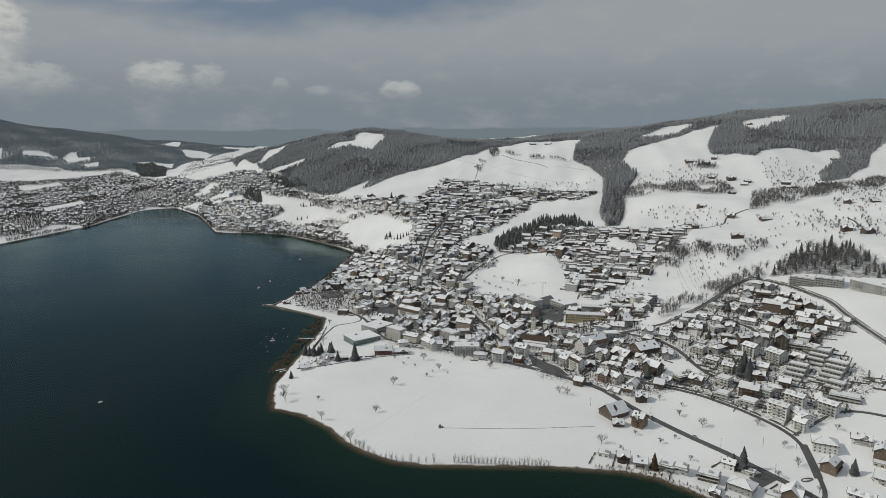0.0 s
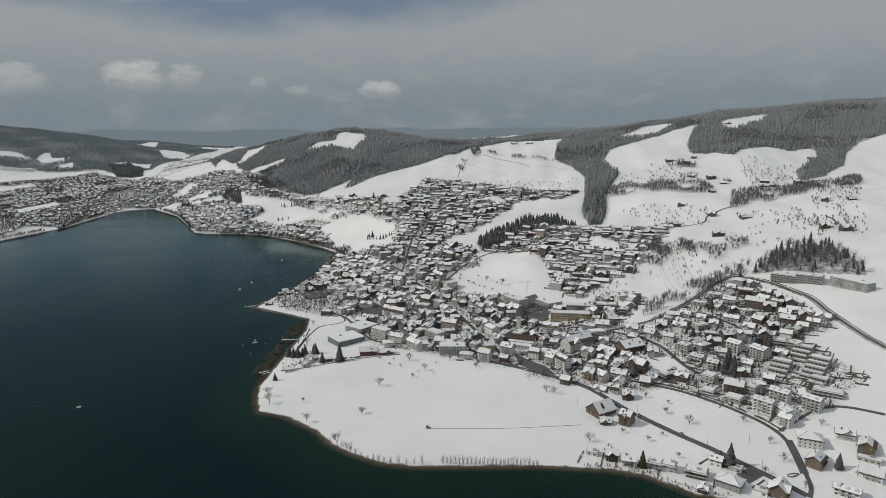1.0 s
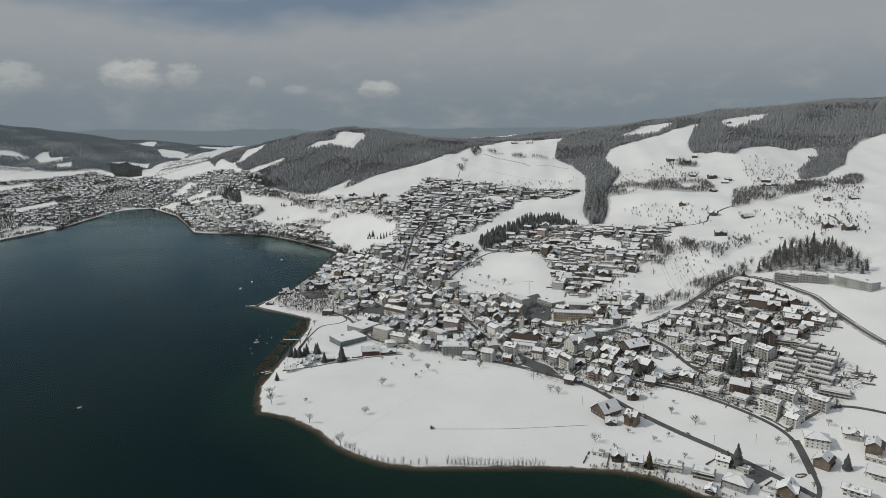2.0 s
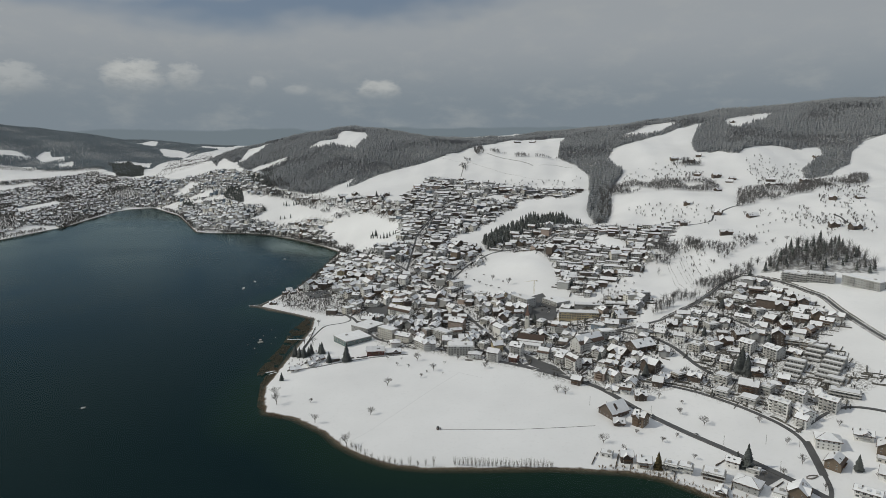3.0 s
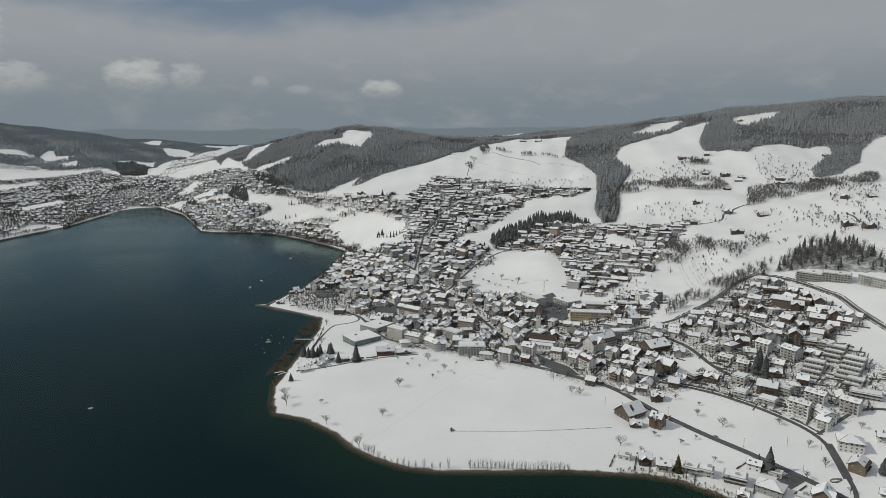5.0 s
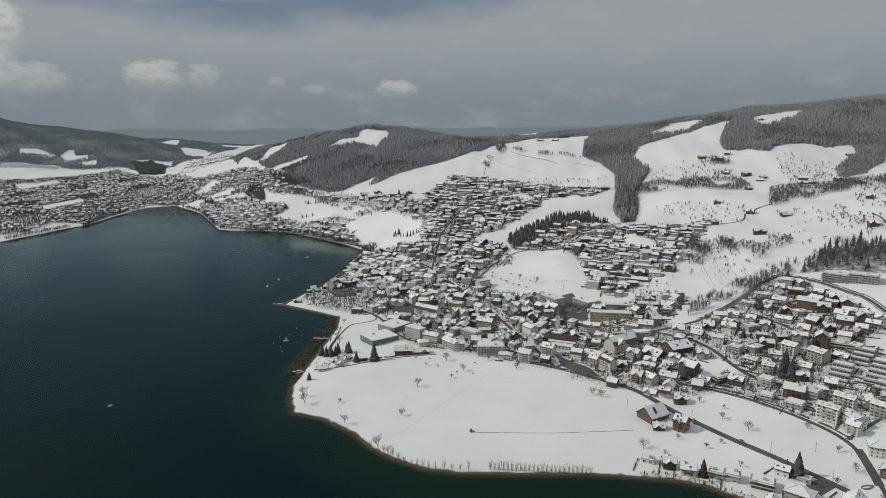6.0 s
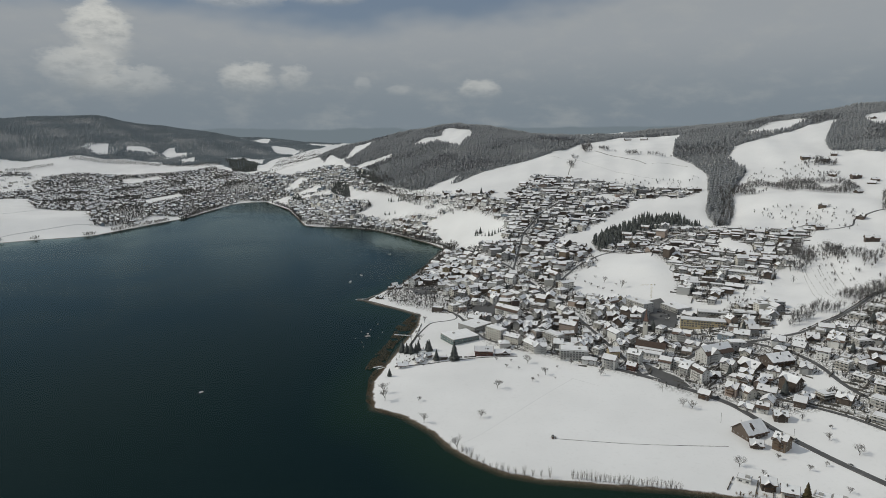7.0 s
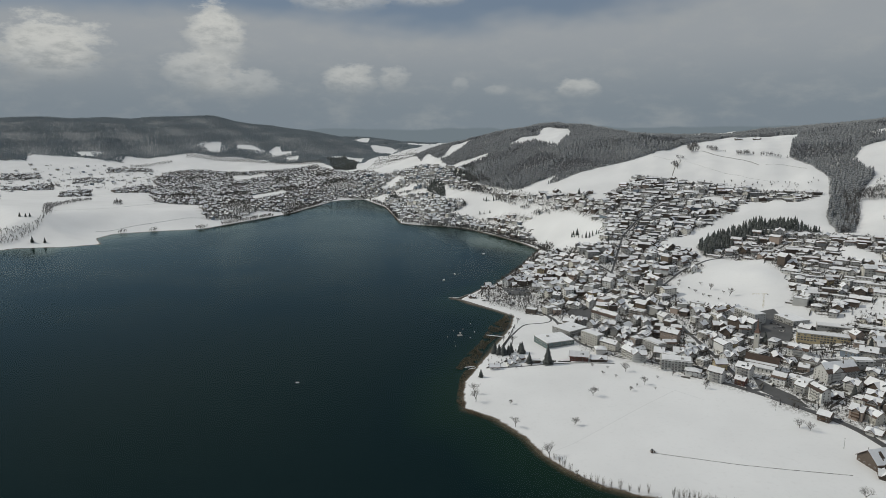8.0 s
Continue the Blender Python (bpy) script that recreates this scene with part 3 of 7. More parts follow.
TOWN = {
    "core": [(-34, 1063), (4, 1219), (51, 1313), (130, 1184), (216, 1186), (270, 1133), (268, 1042), (205, 994), (201, 911), (240, 865), (278, 829), (298, 792), (262, 692), (212, 625), (189, 629), (159, 660), (126, 687), (60, 744), (43, 790), (31, 856), (1, 894)],
    "hillside": [(204, 1542), (284, 1645), (416, 1522), (593, 1392), (555, 1363), (482, 1361), (395, 1347), (338, 1276), (294, 1238), (216, 1186), (144, 1211), (165, 1336), (179, 1398)],
    "shore_west": [(-332, 1797), (-441, 2198), (-342, 2133), (-244, 1909), (-135, 1699), (-47, 1592), (31, 1434), (6, 1437), (-73, 1568), (-232, 1681)],
    "west_slope": [(42, 1625), (108, 1575), (206, 1415), (184, 1314), (143, 1413), (106, 1487), (41, 1593)],
    "west_top": [(-218, 2134), (-102, 1853), (-12, 1704), (43, 1630), (41, 1593), (-12, 1660), (-70, 1756), (-148, 1849), (-203, 1959)],
    "west_row": [(-141, 1705), (-97, 1672), (-14, 1611), (38, 1548), (5, 1555), (38, 1402), (-15, 1496), (-96, 1631)],
    "west_up": [(-320, 2117), (-178, 1845), (-98, 1687), (-140, 1689), (-247, 1791)],
    "valley_mouth": [(-576, 2415), (-485, 2446), (-347, 2455), (-165, 2155), (-150, 1929), (-305, 2126), (-432, 2245)],
    "middle": [(357, 928), (347, 1042), (287, 1096), (399, 1201), (487, 1161), (563, 1084), (630, 1057), (618, 1028), (524, 964), (481, 884), (432, 856), (385, 812), (403, 737), (380, 718), (343, 787), (323, 863)],
    "south_east": [(200, 637), (256, 695), (340, 711), (357, 672), (394, 675), (506, 751), (536, 725), (534, 632), (522, 562), (477, 558), (476, 513), (469, 468), (426, 453), (379, 440), (359, 462), (316, 534), (288, 534), (248, 561), (204, 600)],
    "shore_row": [(195, 450), (210, 462), (235, 448), (274, 415), (297, 410), (279, 394), (258, 387), (229, 416), (195, 439)],
    "corner": [(364, 443), (399, 446), (430, 416), (376, 357), (343, 365), (349, 404)],
    "far_town": [(-816, 1671), (-927, 1851), (-1065, 1867), (-1263, 2181), (-1406, 2501), (-1526, 2664), (-1581, 2869), (-1500, 2967), (-1284, 2972), (-952, 3129), (-569, 2521), (-444, 2318), (-455, 2272), (-617, 2274), (-661, 2025), (-659, 1811)],
    "harbour": [(-74, 993), (-47, 1039), (-21, 1086), (3, 1066), (1, 894), (-23, 918), (-47, 933)],
    "far_west": [(-1744, 1869), (-2071, 2490), (-2089, 2708), (-1831, 2874), (-1298, 3007), (-1467, 2694), (-1612, 2521), (-1679, 2138), (-1368, 1639)],
    "saddle_village": [(-665, 2739), (-544, 2542), (-438, 2364), (-435, 2300), (-521, 2347), (-581, 2405)],
    "school": [(300, 775), (345, 770), (385, 790), (402, 742), (380, 718), (345, 712), (275, 700), (285, 730)],
    "farmstead_a": [(-1783, 2752), (-1814, 2811), (-1686, 2944), (-1642, 2874)],
    "farmstead_b": [(-1739, 2453), (-1801, 2550), (-1732, 2632), (-1663, 2526)],
    "farmstead_c": [(-1952, 2343), (-2051, 2479), (-1982, 2597), (-1888, 2476)],
    "farmstead_d": [(-1661, 2003), (-1803, 2182), (-1758, 2373), (-1621, 2187)],
    "farmstead_e": [(-1352, 1844), (-1529, 2098), (-1535, 2262), (-1352, 1996)],
    "farmstead_f": [(-1382, 2157), (-1512, 2369), (-1451, 2530), (-1298, 2269)],
    "far_fields": [(-1856, 2366), (-1765, 2766), (-1284, 2972), (-946, 2132), (-1207, 2212), (-1434, 2239), (-1635, 2220)],
}
OPEN = {
    "play": [(311, 592), (331, 601), (352, 585), (353, 557), (310, 556)],
    "plaza": [(272, 842), (296, 848), (297, 795), (282, 757), (262, 730), (246, 755), (251, 799)],
    "hill_patch": [(373, 1463), (421, 1439), (420, 1392), (372, 1420)],
    "hill_patch_b": [(417, 1359), (450, 1404), (499, 1392), (552, 1313), (534, 1228), (494, 1209), (474, 1274), (447, 1300)],
    "pitch": [(455, 1062), (486, 1070), (497, 988), (471, 958), (459, 984)],
    "bank": [(345, 800), (366, 816), (403, 840), (427, 850), (420, 815), (399, 794), (368, 790), (340, 776)],
    "west_meadow": [(-178, 1739), (-143, 1753), (-70, 1732), (-41, 1676), (-48, 1647), (-98, 1683)],
    "snow_hill": [(5, 1550), (88, 1500), (106, 1478), (148, 1374), (127, 1278), (84, 1369), (35, 1414), (50, 1468)],
    "side_a": [(-492, 2350), (-430, 2389), (-384, 2336), (-428, 2301)],
    "side_b": [(-423, 2250), (-356, 2236), (-311, 2175), (-357, 2176)],
    "side_c": [(-221, 1918), (-136, 1844), (-131, 1778), (-200, 1828)],
    "far_beach": [(-760, 1757), (-744, 1862), (-683, 1890), (-636, 1756), (-718, 1712)],
    "far_gap": [(-887, 2130), (-829, 2298), (-775, 2200), (-817, 2004)],
    "far_gap_b": [(-1270, 2877), (-1143, 2959), (-1086, 2844), (-1203, 2751)],
    "lake_park": [(-28, 788), (1, 840), (-14, 886), (33, 883), (45, 826), (0, 780), (-7, 738)],
}
ORCHARD = {
    "slope_orchard": [(777, 1032), (827, 978), (792, 908), (744, 965)],
    "high_orchard": [(954, 1118), (1066, 1107), (776, 795), (733, 838)],
    "dome_orchard": [(969, 1362), (1043, 1355), (975, 1252), (923, 1282)],
    "saddle_trees": [(-694, 3344), (-637, 3703), (-547, 3781), (-397, 2637), (-500, 2688), (-595, 2482), (-620, 2863)],
    "upper_orchard": [(768, 1011), (820, 956), (856, 868), (769, 779), (722, 853), (731, 955)],
    "farm_orchard": [(659, 1370), (764, 1454), (842, 1422), (836, 1357), (733, 1323)],
    "lower_orchard": [(603, 1226), (692, 1166), (725, 1073), (646, 990), (596, 1134)],
    "bank_orchard": [(943, 1306), (1063, 1309), (1021, 1190), (886, 1197)],
    "vineyard": [(543, 948), (596, 878), (538, 775), (483, 814)],
    "ridge_orchard": [(397, 1559), (559, 1482), (626, 1473), (579, 1425), (410, 1499)],
    "west_orchard": [(-4, 1705), (65, 1615), (139, 1501), (88, 1526), (10, 1644)],
    "school_slope": [(343, 870), (400, 845), (467, 893), (457, 846), (382, 787), (341, 802)],
    "knoll_side": [(672, 963), (726, 953), (660, 839), (604, 849)],
}
REEDS = {
    "bed": [(-27, 892), (-22, 858), (-28, 822), (-37, 812), (-54, 816), (-48, 835), (-37, 862)],
    "west": [(-51, 815), (-58, 770), (-73, 720), (-79, 686), (-63, 682), (-56, 716), (-49, 763), (-36, 800)],
    "point": [(-63, 719), (-73, 659), (-72, 606), (-60, 583), (-37, 567), (-33, 580), (-57, 597), (-62, 619), (-63, 663), (-55, 704)],
}
PAVED = {
    "school_yard": [(272, 842), (294, 843), (292, 786), (282, 757), (263, 731), (247, 755), (252, 798)],
    "harbour_park": [(-35, 1023), (3, 1003), (9, 962), (-24, 968)],
    "church_square": [(207, 662), (217, 638), (227, 616), (229, 593), (214, 606), (202, 631)],
    "bus_yard": [(270, 698), (294, 690), (308, 679), (327, 673), (323, 665), (271, 684)],
    "hall_yard": [(50, 903), (75, 918), (96, 876), (77, 852), (55, 866)],
    "hotel_yard": [(297, 399), (311, 403), (318, 393), (299, 386)],
}
ROADS = {
    "main_road": (5.4, [(170, 654), (195, 630), (225, 591), (248, 559), (264, 508), (281, 470), (301, 428), (311, 407), (324, 379), (329, 364)]),
    "rail": (3.4, [(381, 677), (435, 697), (510, 745), (538, 752), (548, 720), (556, 669), (552, 629), (536, 576), (531, 548), (526, 518), (524, 475), (520, 439)]),
    "field_road": (3.2, [(278, 575), (293, 553), (313, 533), (327, 516), (341, 488), (351, 466), (358, 450), (362, 431), (358, 416), (352, 401), (344, 382), (338, 368), (329, 362)]),
    "inn_road": (6.0, [(361, 424), (357, 413), (352, 401), (345, 386)]),
    "side_lane": (2.8, [(362, 436), (376, 440), (400, 448), (418, 450), (432, 438), (446, 420)]),
    "inner_street": (4, [(324, 677), (350, 644), (356, 606), (353, 563), (355, 540), (375, 509), (376, 495)]),
    "slope_street": (3.2, [(412, 676), (438, 667), (446, 615), (455, 571), (460, 529), (462, 496)]),
    "church_street": (4.2, [(381, 677), (324, 677), (285, 682), (239, 648), (195, 630)]),
    "high_street": (4, [(195, 630), (188, 723), (180, 816), (161, 926), (133, 1045), (103, 1121), (71, 1265), (40, 1392), (6, 1447), (-74, 1578), (-219, 1689), (-304, 1743)]),
    "hill_street": (3.6, [(161, 926), (238, 1041), (288, 1080), (361, 1085), (430, 1129), (521, 1135)]),
    "quarter_street": (3.4, [(133, 1045), (179, 1229), (234, 1353), (302, 1442), (398, 1453), (510, 1422)]),
    "hall_street": (3.6, [(150, 677), (117, 709), (91, 740), (61, 752), (48, 788), (32, 869), (2, 919)]),
    "barn_lane": (2.8, [(630, 1029), (673, 1027), (699, 1065), (734, 1074), (768, 1075)]),
    "high_lane": (2.6, [(829, 929), (815, 895), (788, 849)]),
}
PARK = [(-95, 974), (-70, 1015), (-28, 1033), (5, 1013), (28, 943), (22, 903), (-16, 891), (-54, 929)]
BUILDINGS = {
    "lake_front": [
        (26.9, 768.2, 26, 35, 30, 2, "flat", "glass"),
        (48.7, 808.2, 41, 31, 28, 2, "flat", "grey"),
        (49.0, 710.6, -6, 19, 9, 2, "gable", "red"),
        (68.9, 707.7, -4, 16, 7, 1, "gable", "brown"),
        (69.0, 762.1, -51, 24, 11, 5, "flat", "cream"),
        (141.5, 686.0, -12, 28, 15, 4, "flat", "white"),
        (103.6, 716.9, -64, 22, 9, 3, "gable", "white"),
        (109.7, 708.9, -1, 14, 9, 3, "gable", "white"),
        (85.8, 745.9, -43, 20, 9, 3, "gable", "cream"),
        (132.1, 739.7, -57, 22, 11, 4, "flat", "white"),
        (96.7, 850.2, -48, 36, 12, 3, "gable", "white"),
        (155.9, 769.7, -40, 20, 9, 4, "gable", "rose"),
        (63.3, 907.2, -35, 18, 9, 2, "gable", "white"),
        (136.3, 852.7, -34, 18, 10, 4, "flat", "rose"),
        (-14.8, 709.4, 34, 12, 7, 1, "gable", "white"),
        (1.0, 704.6, 2, 14, 7, 1, "flat", "brown"),
    ],
    "church_quarter": [
        (256.8, 816.3, -67, 32, 16, 5, "flat", "white"),
        (298.3, 803.3, -71, 30, 22, 2, "flat", "grey"),
        (302.9, 738.2, -20, 48, 13, 3, "flat", "yellow"),
        (266.4, 707.7, -35, 18, 10, 3, "gable", "white"),
        (331.0, 762.0, -20, 44, 13, 1, "flat", "grey"),
        (353.0, 742.0, -24, 24, 11, 2, "flat", "brown"),
        (309.8, 695.0, -46, 15, 12, 2, "flat", "blue"),
        (323.9, 690.6, -29, 15, 9, 2, "gable", "cream"),
        (275.9, 651.6, 20, 34, 16, 3, "gable", "white"),
        (299.4, 622.5, -67, 20, 14, 1, "gable", "brown"),
        (323.5, 622.0, 14, 26, 19, 2, "gable", "brown"),
        (223.7, 642.9, -41, 11, 9, 3, "gable", "white"),
        (181.5, 678.9, 5, 11, 9, 3, "gable", "yellow"),
        (170.5, 653.0, -41, 13, 9, 4, "gable", "white"),
        (199.2, 662.5, -44, 13, 10, 4, "gable", "white"),
        (190.3, 645.3, -44, 9, 7, 2, "gable", "red"),
        (235.1, 623.4, -56, 8, 9, 3, "gable", "white"),
        (242.4, 608.0, -73, 15, 9, 4, "gable", "white"),
        (255.4, 611.7, -11, 14, 8, 1, "gable", "brown"),
    ],
    "road_side": [
        (257.2, 574.1, -48, 10, 10, 3, "gable", "rose"),
        (231.8, 573.0, -45, 9, 9, 2, "gable", "brown"),
        (277.0, 623.1, -54, 12, 9, 3, "gable", "white"),
        (286.2, 604.9, -41, 11, 9, 2, "gable", "yellow"),
        (295.1, 588.1, -30, 8, 8, 2, "gable", "rose"),
        (275.0, 586.5, -49, 12, 9, 3, "gable", "grey"),
        (285.0, 566.7, -45, 15, 9, 2, "gable", "white"),
        (344.9, 657.9, -28, 12, 9, 3, "gable", "white"),
        (365.9, 656.1, -37, 10, 10, 1, "gable", "brown"),
        (381.8, 659.6, -23, 11, 11, 1, "gable", "brown"),
        (368.0, 619.3, -41, 11, 9, 3, "gable", "white"),
        (267.1, 541.2, -38, 8, 9, 2, "gable", "white"),
        (273.9, 526.7, -19, 10, 8, 2, "gable", "brown"),
        (257.2, 548.4, -48, 11, 8, 1, "gable", "white"),
        (300.5, 542.9, -40, 9, 9, 2, "gable", "brown"),
    ],
    "farm": [
        (240.5, 511.5, 20, 20, 17, 1, "barn", "brown"),
        (236.5, 493.8, -19, 8, 7, 1, "gable", "brown"),
        (253.9, 488.7, -57, 10, 10, 3, "gable", "ochre"),
    ],
    "shore_villas": [
        (205.8, 451.5, -36, 9, 7, 1, "flat", "white"),
        (217.2, 441.5, -18, 8, 8, 2, "gable", "brown"),
        (226.7, 431.3, -27, 10, 9, 2, "gable", "cream"),
        (244.4, 422.7, -40, 9, 8, 2, "flat", "white"),
        (252.9, 417.3, -39, 8, 8, 2, "flat", "white"),
        (268.0, 404.5, -40, 14, 10, 2, "flat", "brown"),
        (262.5, 387.0, 45, 6, 5, 1, "gable", "brown"),
        (290.2, 413.7, -46, 8, 7, 2, "gable", "white"),
    ],
    "apartment_row": [
        (368.7, 464.2, -62, 16, 9, 4, "block", "white"),
        (388.9, 470.5, -61, 15, 10, 4, "block", "white"),
        (404.8, 450.7, -62, 14, 10, 4, "block", "white"),
        (372.3, 441.5, -65, 8, 9, 3, "gable", "white"),
        (372.3, 415.0, -35, 17, 13, 3, "hip", "white"),
        (360.5, 393.5, 34, 14, 11, 2, "gable", "ochre"),
        (401.1, 411.3, -39, 13, 7, 2, "gable", "white"),
        (284.0, 387.5, -52, 17, 13, 2, "hip", "grey"),
        (312.0, 371.0, 40, 14, 11, 2, "gable", "ochre"),
        (300.0, 374.5, -48, 9, 7, 1, "flat", "white"),
        (405.0, 394.0, 42, 14, 11, 2, "gable", "ochre"),
        (398.5, 384.0, -48, 16, 6, 1, "flat", "cream"),
        (386.0, 369.0, -52, 15, 10, 2, "gable", "white"),
        (356.0, 358.5, -50, 16, 9, 2, "block", "white"),
        (300.4, 403.9, -48, 8, 7, 1, "flat", "white"),
        (355.9, 524.6, -57, 11, 11, 3, "flat", "white"),
        (342.8, 505.6, -50, 10, 10, 2, "flat", "white"),
        (355.5, 486.2, -55, 13, 11, 2, "flat", "white"),
        (377.0, 491.6, -61, 8, 10, 3, "flat", "grey"),
    ],
    "upper_slope": [
        (479.1, 701.7, -45, 14, 10, 2, "flat", "white"),
        (510.4, 689.6, -38, 15, 9, 2, "gable", "brown"),
        (511.8, 656.5, -70, 13, 9, 2, "gable", "white"),
        (514.6, 637.4, -55, 12, 9, 2, "gable", "brown"),
        (479.9, 675.5, -55, 14, 8, 2, "gable", "white"),
        (446.4, 684.4, -54, 14, 8, 2, "flat", "cream"),
        (416.3, 666.0, -46, 11, 8, 2, "gable", "white"),
        (424.6, 646.1, -55, 8, 8, 2, "gable", "white"),
        (427.6, 627.2, -48, 9, 8, 2, "gable", "grey"),
        (450.0, 628.6, -52, 16, 8, 2, "gable", "white"),
        (452.9, 601.6, -50, 11, 9, 2, "gable", "white"),
        (518.5, 616.5, -47, 13, 8, 1, "gable", "grey"),
        (494.4, 594.7, -49, 14, 9, 2, "gable", "brown"),
        (494.4, 573.2, -46, 10, 9, 2, "gable", "grey"),
        (508.7, 574.4, -57, 12, 9, 2, "gable", "cream"),
    ],
    "gardens": [
        (483.6, 622.6, -46, 12, 8, 1, "flat", "grey"),
        (461.3, 581.1, -43, 11, 8, 1, "gable", "grey"),
        (412.5, 567.9, -68, 13, 12, 4, "block", "white"),
        (424.8, 545.4, -75, 15, 13, 4, "block", "white"),
        (457.8, 561.9, -41, 13, 12, 2, "flat", "ochre"),
        (463.0, 544.0, -64, 10, 11, 3, "flat", "ochre"),
        (371.3, 593.0, -60, 11, 10, 3, "flat", "cream"),
        (404.1, 592.0, -28, 13, 9, 2, "gable", "ochre"),
        (371.4, 567.7, -62, 12, 10, 2, "block", "white"),
        (373.5, 545.6, -51, 10, 10, 3, "block", "cream"),
        (389.4, 521.6, -36, 10, 9, 2, "gable", "brown"),
        (335.3, 537.2, -53, 12, 8, 2, "gable", "brown"),
        (401.0, 500.5, -48, 9, 9, 2, "gable", "brown"),
        (428.4, 460.8, -45, 22, 10, 2, "flat", "grey"),
    ],
    "bench": [
        (566.0, 692.1, -56, 27, 15, 4, "flat", "grey"),
        (583.3, 670.8, -47, 28, 15, 4, "flat", "grey"),
        (603.7, 628.7, -79, 45, 15, 4, "flat", "grey"),
    ],
}


# ---- ground, lake, roads ----
class Shape:
    """Corners and faces of one mesh in the making."""

    def __init__(self):
        self.v, self.f, self.m = [], [], []

    def quad(self, *pts, mat=0):
        k = len(self.v)
        self.v += [tuple(p) for p in pts]
        self.f.append(tuple(range(k, k + len(pts))))
        self.m.append(mat)

    def solid(self, low, high, mat=0, bottom=True):
        """A solid between two outlines of the same number of corners."""
        k, n = len(self.v), len(low)
        self.v += [tuple(p) for p in low] + [tuple(p) for p in high]
        for i in range(n):
            j = (i + 1) % n
            self.f.append((k + i, k + j, k + n + j, k + n + i))
        self.f.append(tuple(range(k + n, k + 2 * n)))
        if bottom:
            self.f.append(tuple(range(k + n - 1, k - 1, -1)))
        self.m += [mat] * (n + 1 + bool(bottom))

    def box(self, x0, x1, y0, y1, z0, z1, mat=0):
        c = ((x0, y0), (x1, y0), (x1, y1), (x0, y1))
        self.solid([(*p, z0) for p in c], [(*p, z1) for p in c], mat)

    def tube(self, a, b, ra, rb, sides=5, mat=0):
        a, b = Vector(a), Vector(b)
        u = (b - a).orthogonal().normalized()
        w = (b - a).normalized().cross(u)
        ring = [(math.cos(math.tau * i / sides), math.sin(math.tau * i / sides)) for i in range(sides)]
        self.solid([a + (u * c + w * s) * ra for c, s in ring], [b + (u * c + w * s) * rb for c, s in ring], mat)

    def data(self, name, *mats):
        me = bpy.data.meshes.new(name)
        me.from_pydata(self.v, [], self.f)
        for m in mats:
            me.materials.append(m)
        if len(mats) > 1:
            me.polygons.foreach_set("material_index", self.m)
        me.update()
        return me


def part(name, data, parent, label="", m=None):
    """One mesh under a thing."""
    ob = new(name, data)
    ob.parent = parent
    if m is not None:
        ob.matrix_basis = m
    return tagged(ob, label)


def arrays_mesh(name, verts, faces, *mats):
    """A big mesh from arrays: corners, and faces of three corners each."""
    me = bpy.data.meshes.new(name)
    me.vertices.add(len(verts))
    me.vertices.foreach_set("co", np.asarray(verts, np.float32).ravel())
    n = len(faces)
    me.loops.add(n * 3)
    me.loops.foreach_set("vertex_index", np.asarray(faces, np.int32).ravel())
    me.polygons.add(n)
    me.polygons.foreach_set("loop_start", np.arange(n, dtype=np.int32) * 3)
    me.polygons.foreach_set("loop_total", np.full(n, 3, np.int32))
    for m in mats:
        me.materials.append(m)
    me.update(calc_edges=True)
    me.validate()
    return me


def steps(*spans):
    return np.concatenate([np.arange(a, b, s) for a, b, s in spans])


def soft_zone(x, y, outlines, blur):
    """1 within any of the outlines, falling to 0 over the blur."""
    best = np.zeros(np.shape(x))
    for poly in outlines:
        best = np.maximum(best, np.where(inside(x, y, poly), 1.0, 1 - smooth(0, blur, to_line(x, y, poly))))
    return best


rng = np.random.default_rng(7)
gx = steps((-5200, -1400, 60), (-1400, -240, 20), (-240, 700, 6), (700, 1300, 12), (1300, 5400, 60))
gy = steps((-3000, 300, 60), (300, 1150, 6), (1150, 2600, 12), (2600, 5600, 40))
mx, my = np.meshgrid(gx, gy)
fx, fy = mx.ravel(), my.ravel()


def relief(x, y):
    """Small unevenness of the slopes, none near the water."""
    a = np.sin(x / 37 + np.sin(y / 53)) * np.sin(y / 41 + np.sin(x / 61)) * 3.2
    b = np.sin(x / 13.7 + y / 31) * np.sin(y / 17.1 - x / 43) * 1.7
    c = np.sin(x / 6.3 + np.sin(y / 19)) * np.sin(y / 8.9 + x / 23 + np.sin(x / 15)) * 0.45
    far = np.sin(x / 150 + np.sin(y / 230)) * np.sin(y / 180 + x / 320) * 11 + np.sin(x / 61 + y / 90) * 3.5
    return a + b + c + far * smooth(2700, 3300, y)


def surface(x, y):
    """The height of the ground at places given as arrays or numbers."""
    x, y = np.asarray(x, float), np.asarray(y, float)
    z = land(x, y)
    return z + relief(x, y) * smooth(150, 500, shore_dist(x, y))


fz = surface(fx, fy)
grid_z = fz.reshape(len(gy), len(gx))


def surface(x, y):
    """The height of the built ground sheet, between its corners."""
    x, y = np.asarray(x, float), np.asarray(y, float)
    i, j = np.clip(np.searchsorted(gx, x) - 1, 0, len(gx) - 2), np.clip(np.searchsorted(gy, y) - 1, 0, len(gy) - 2)
    u, v = (x - gx[i]) / (gx[i + 1] - gx[i]), (y - gy[j]) / (gy[j + 1] - gy[j])
    return (grid_z[j, i] * (1 - u) + grid_z[j, i + 1] * u) * (1 - v) + (grid_z[j + 1, i] * (1 - u) + grid_z[j + 1, i + 1] * u) * v


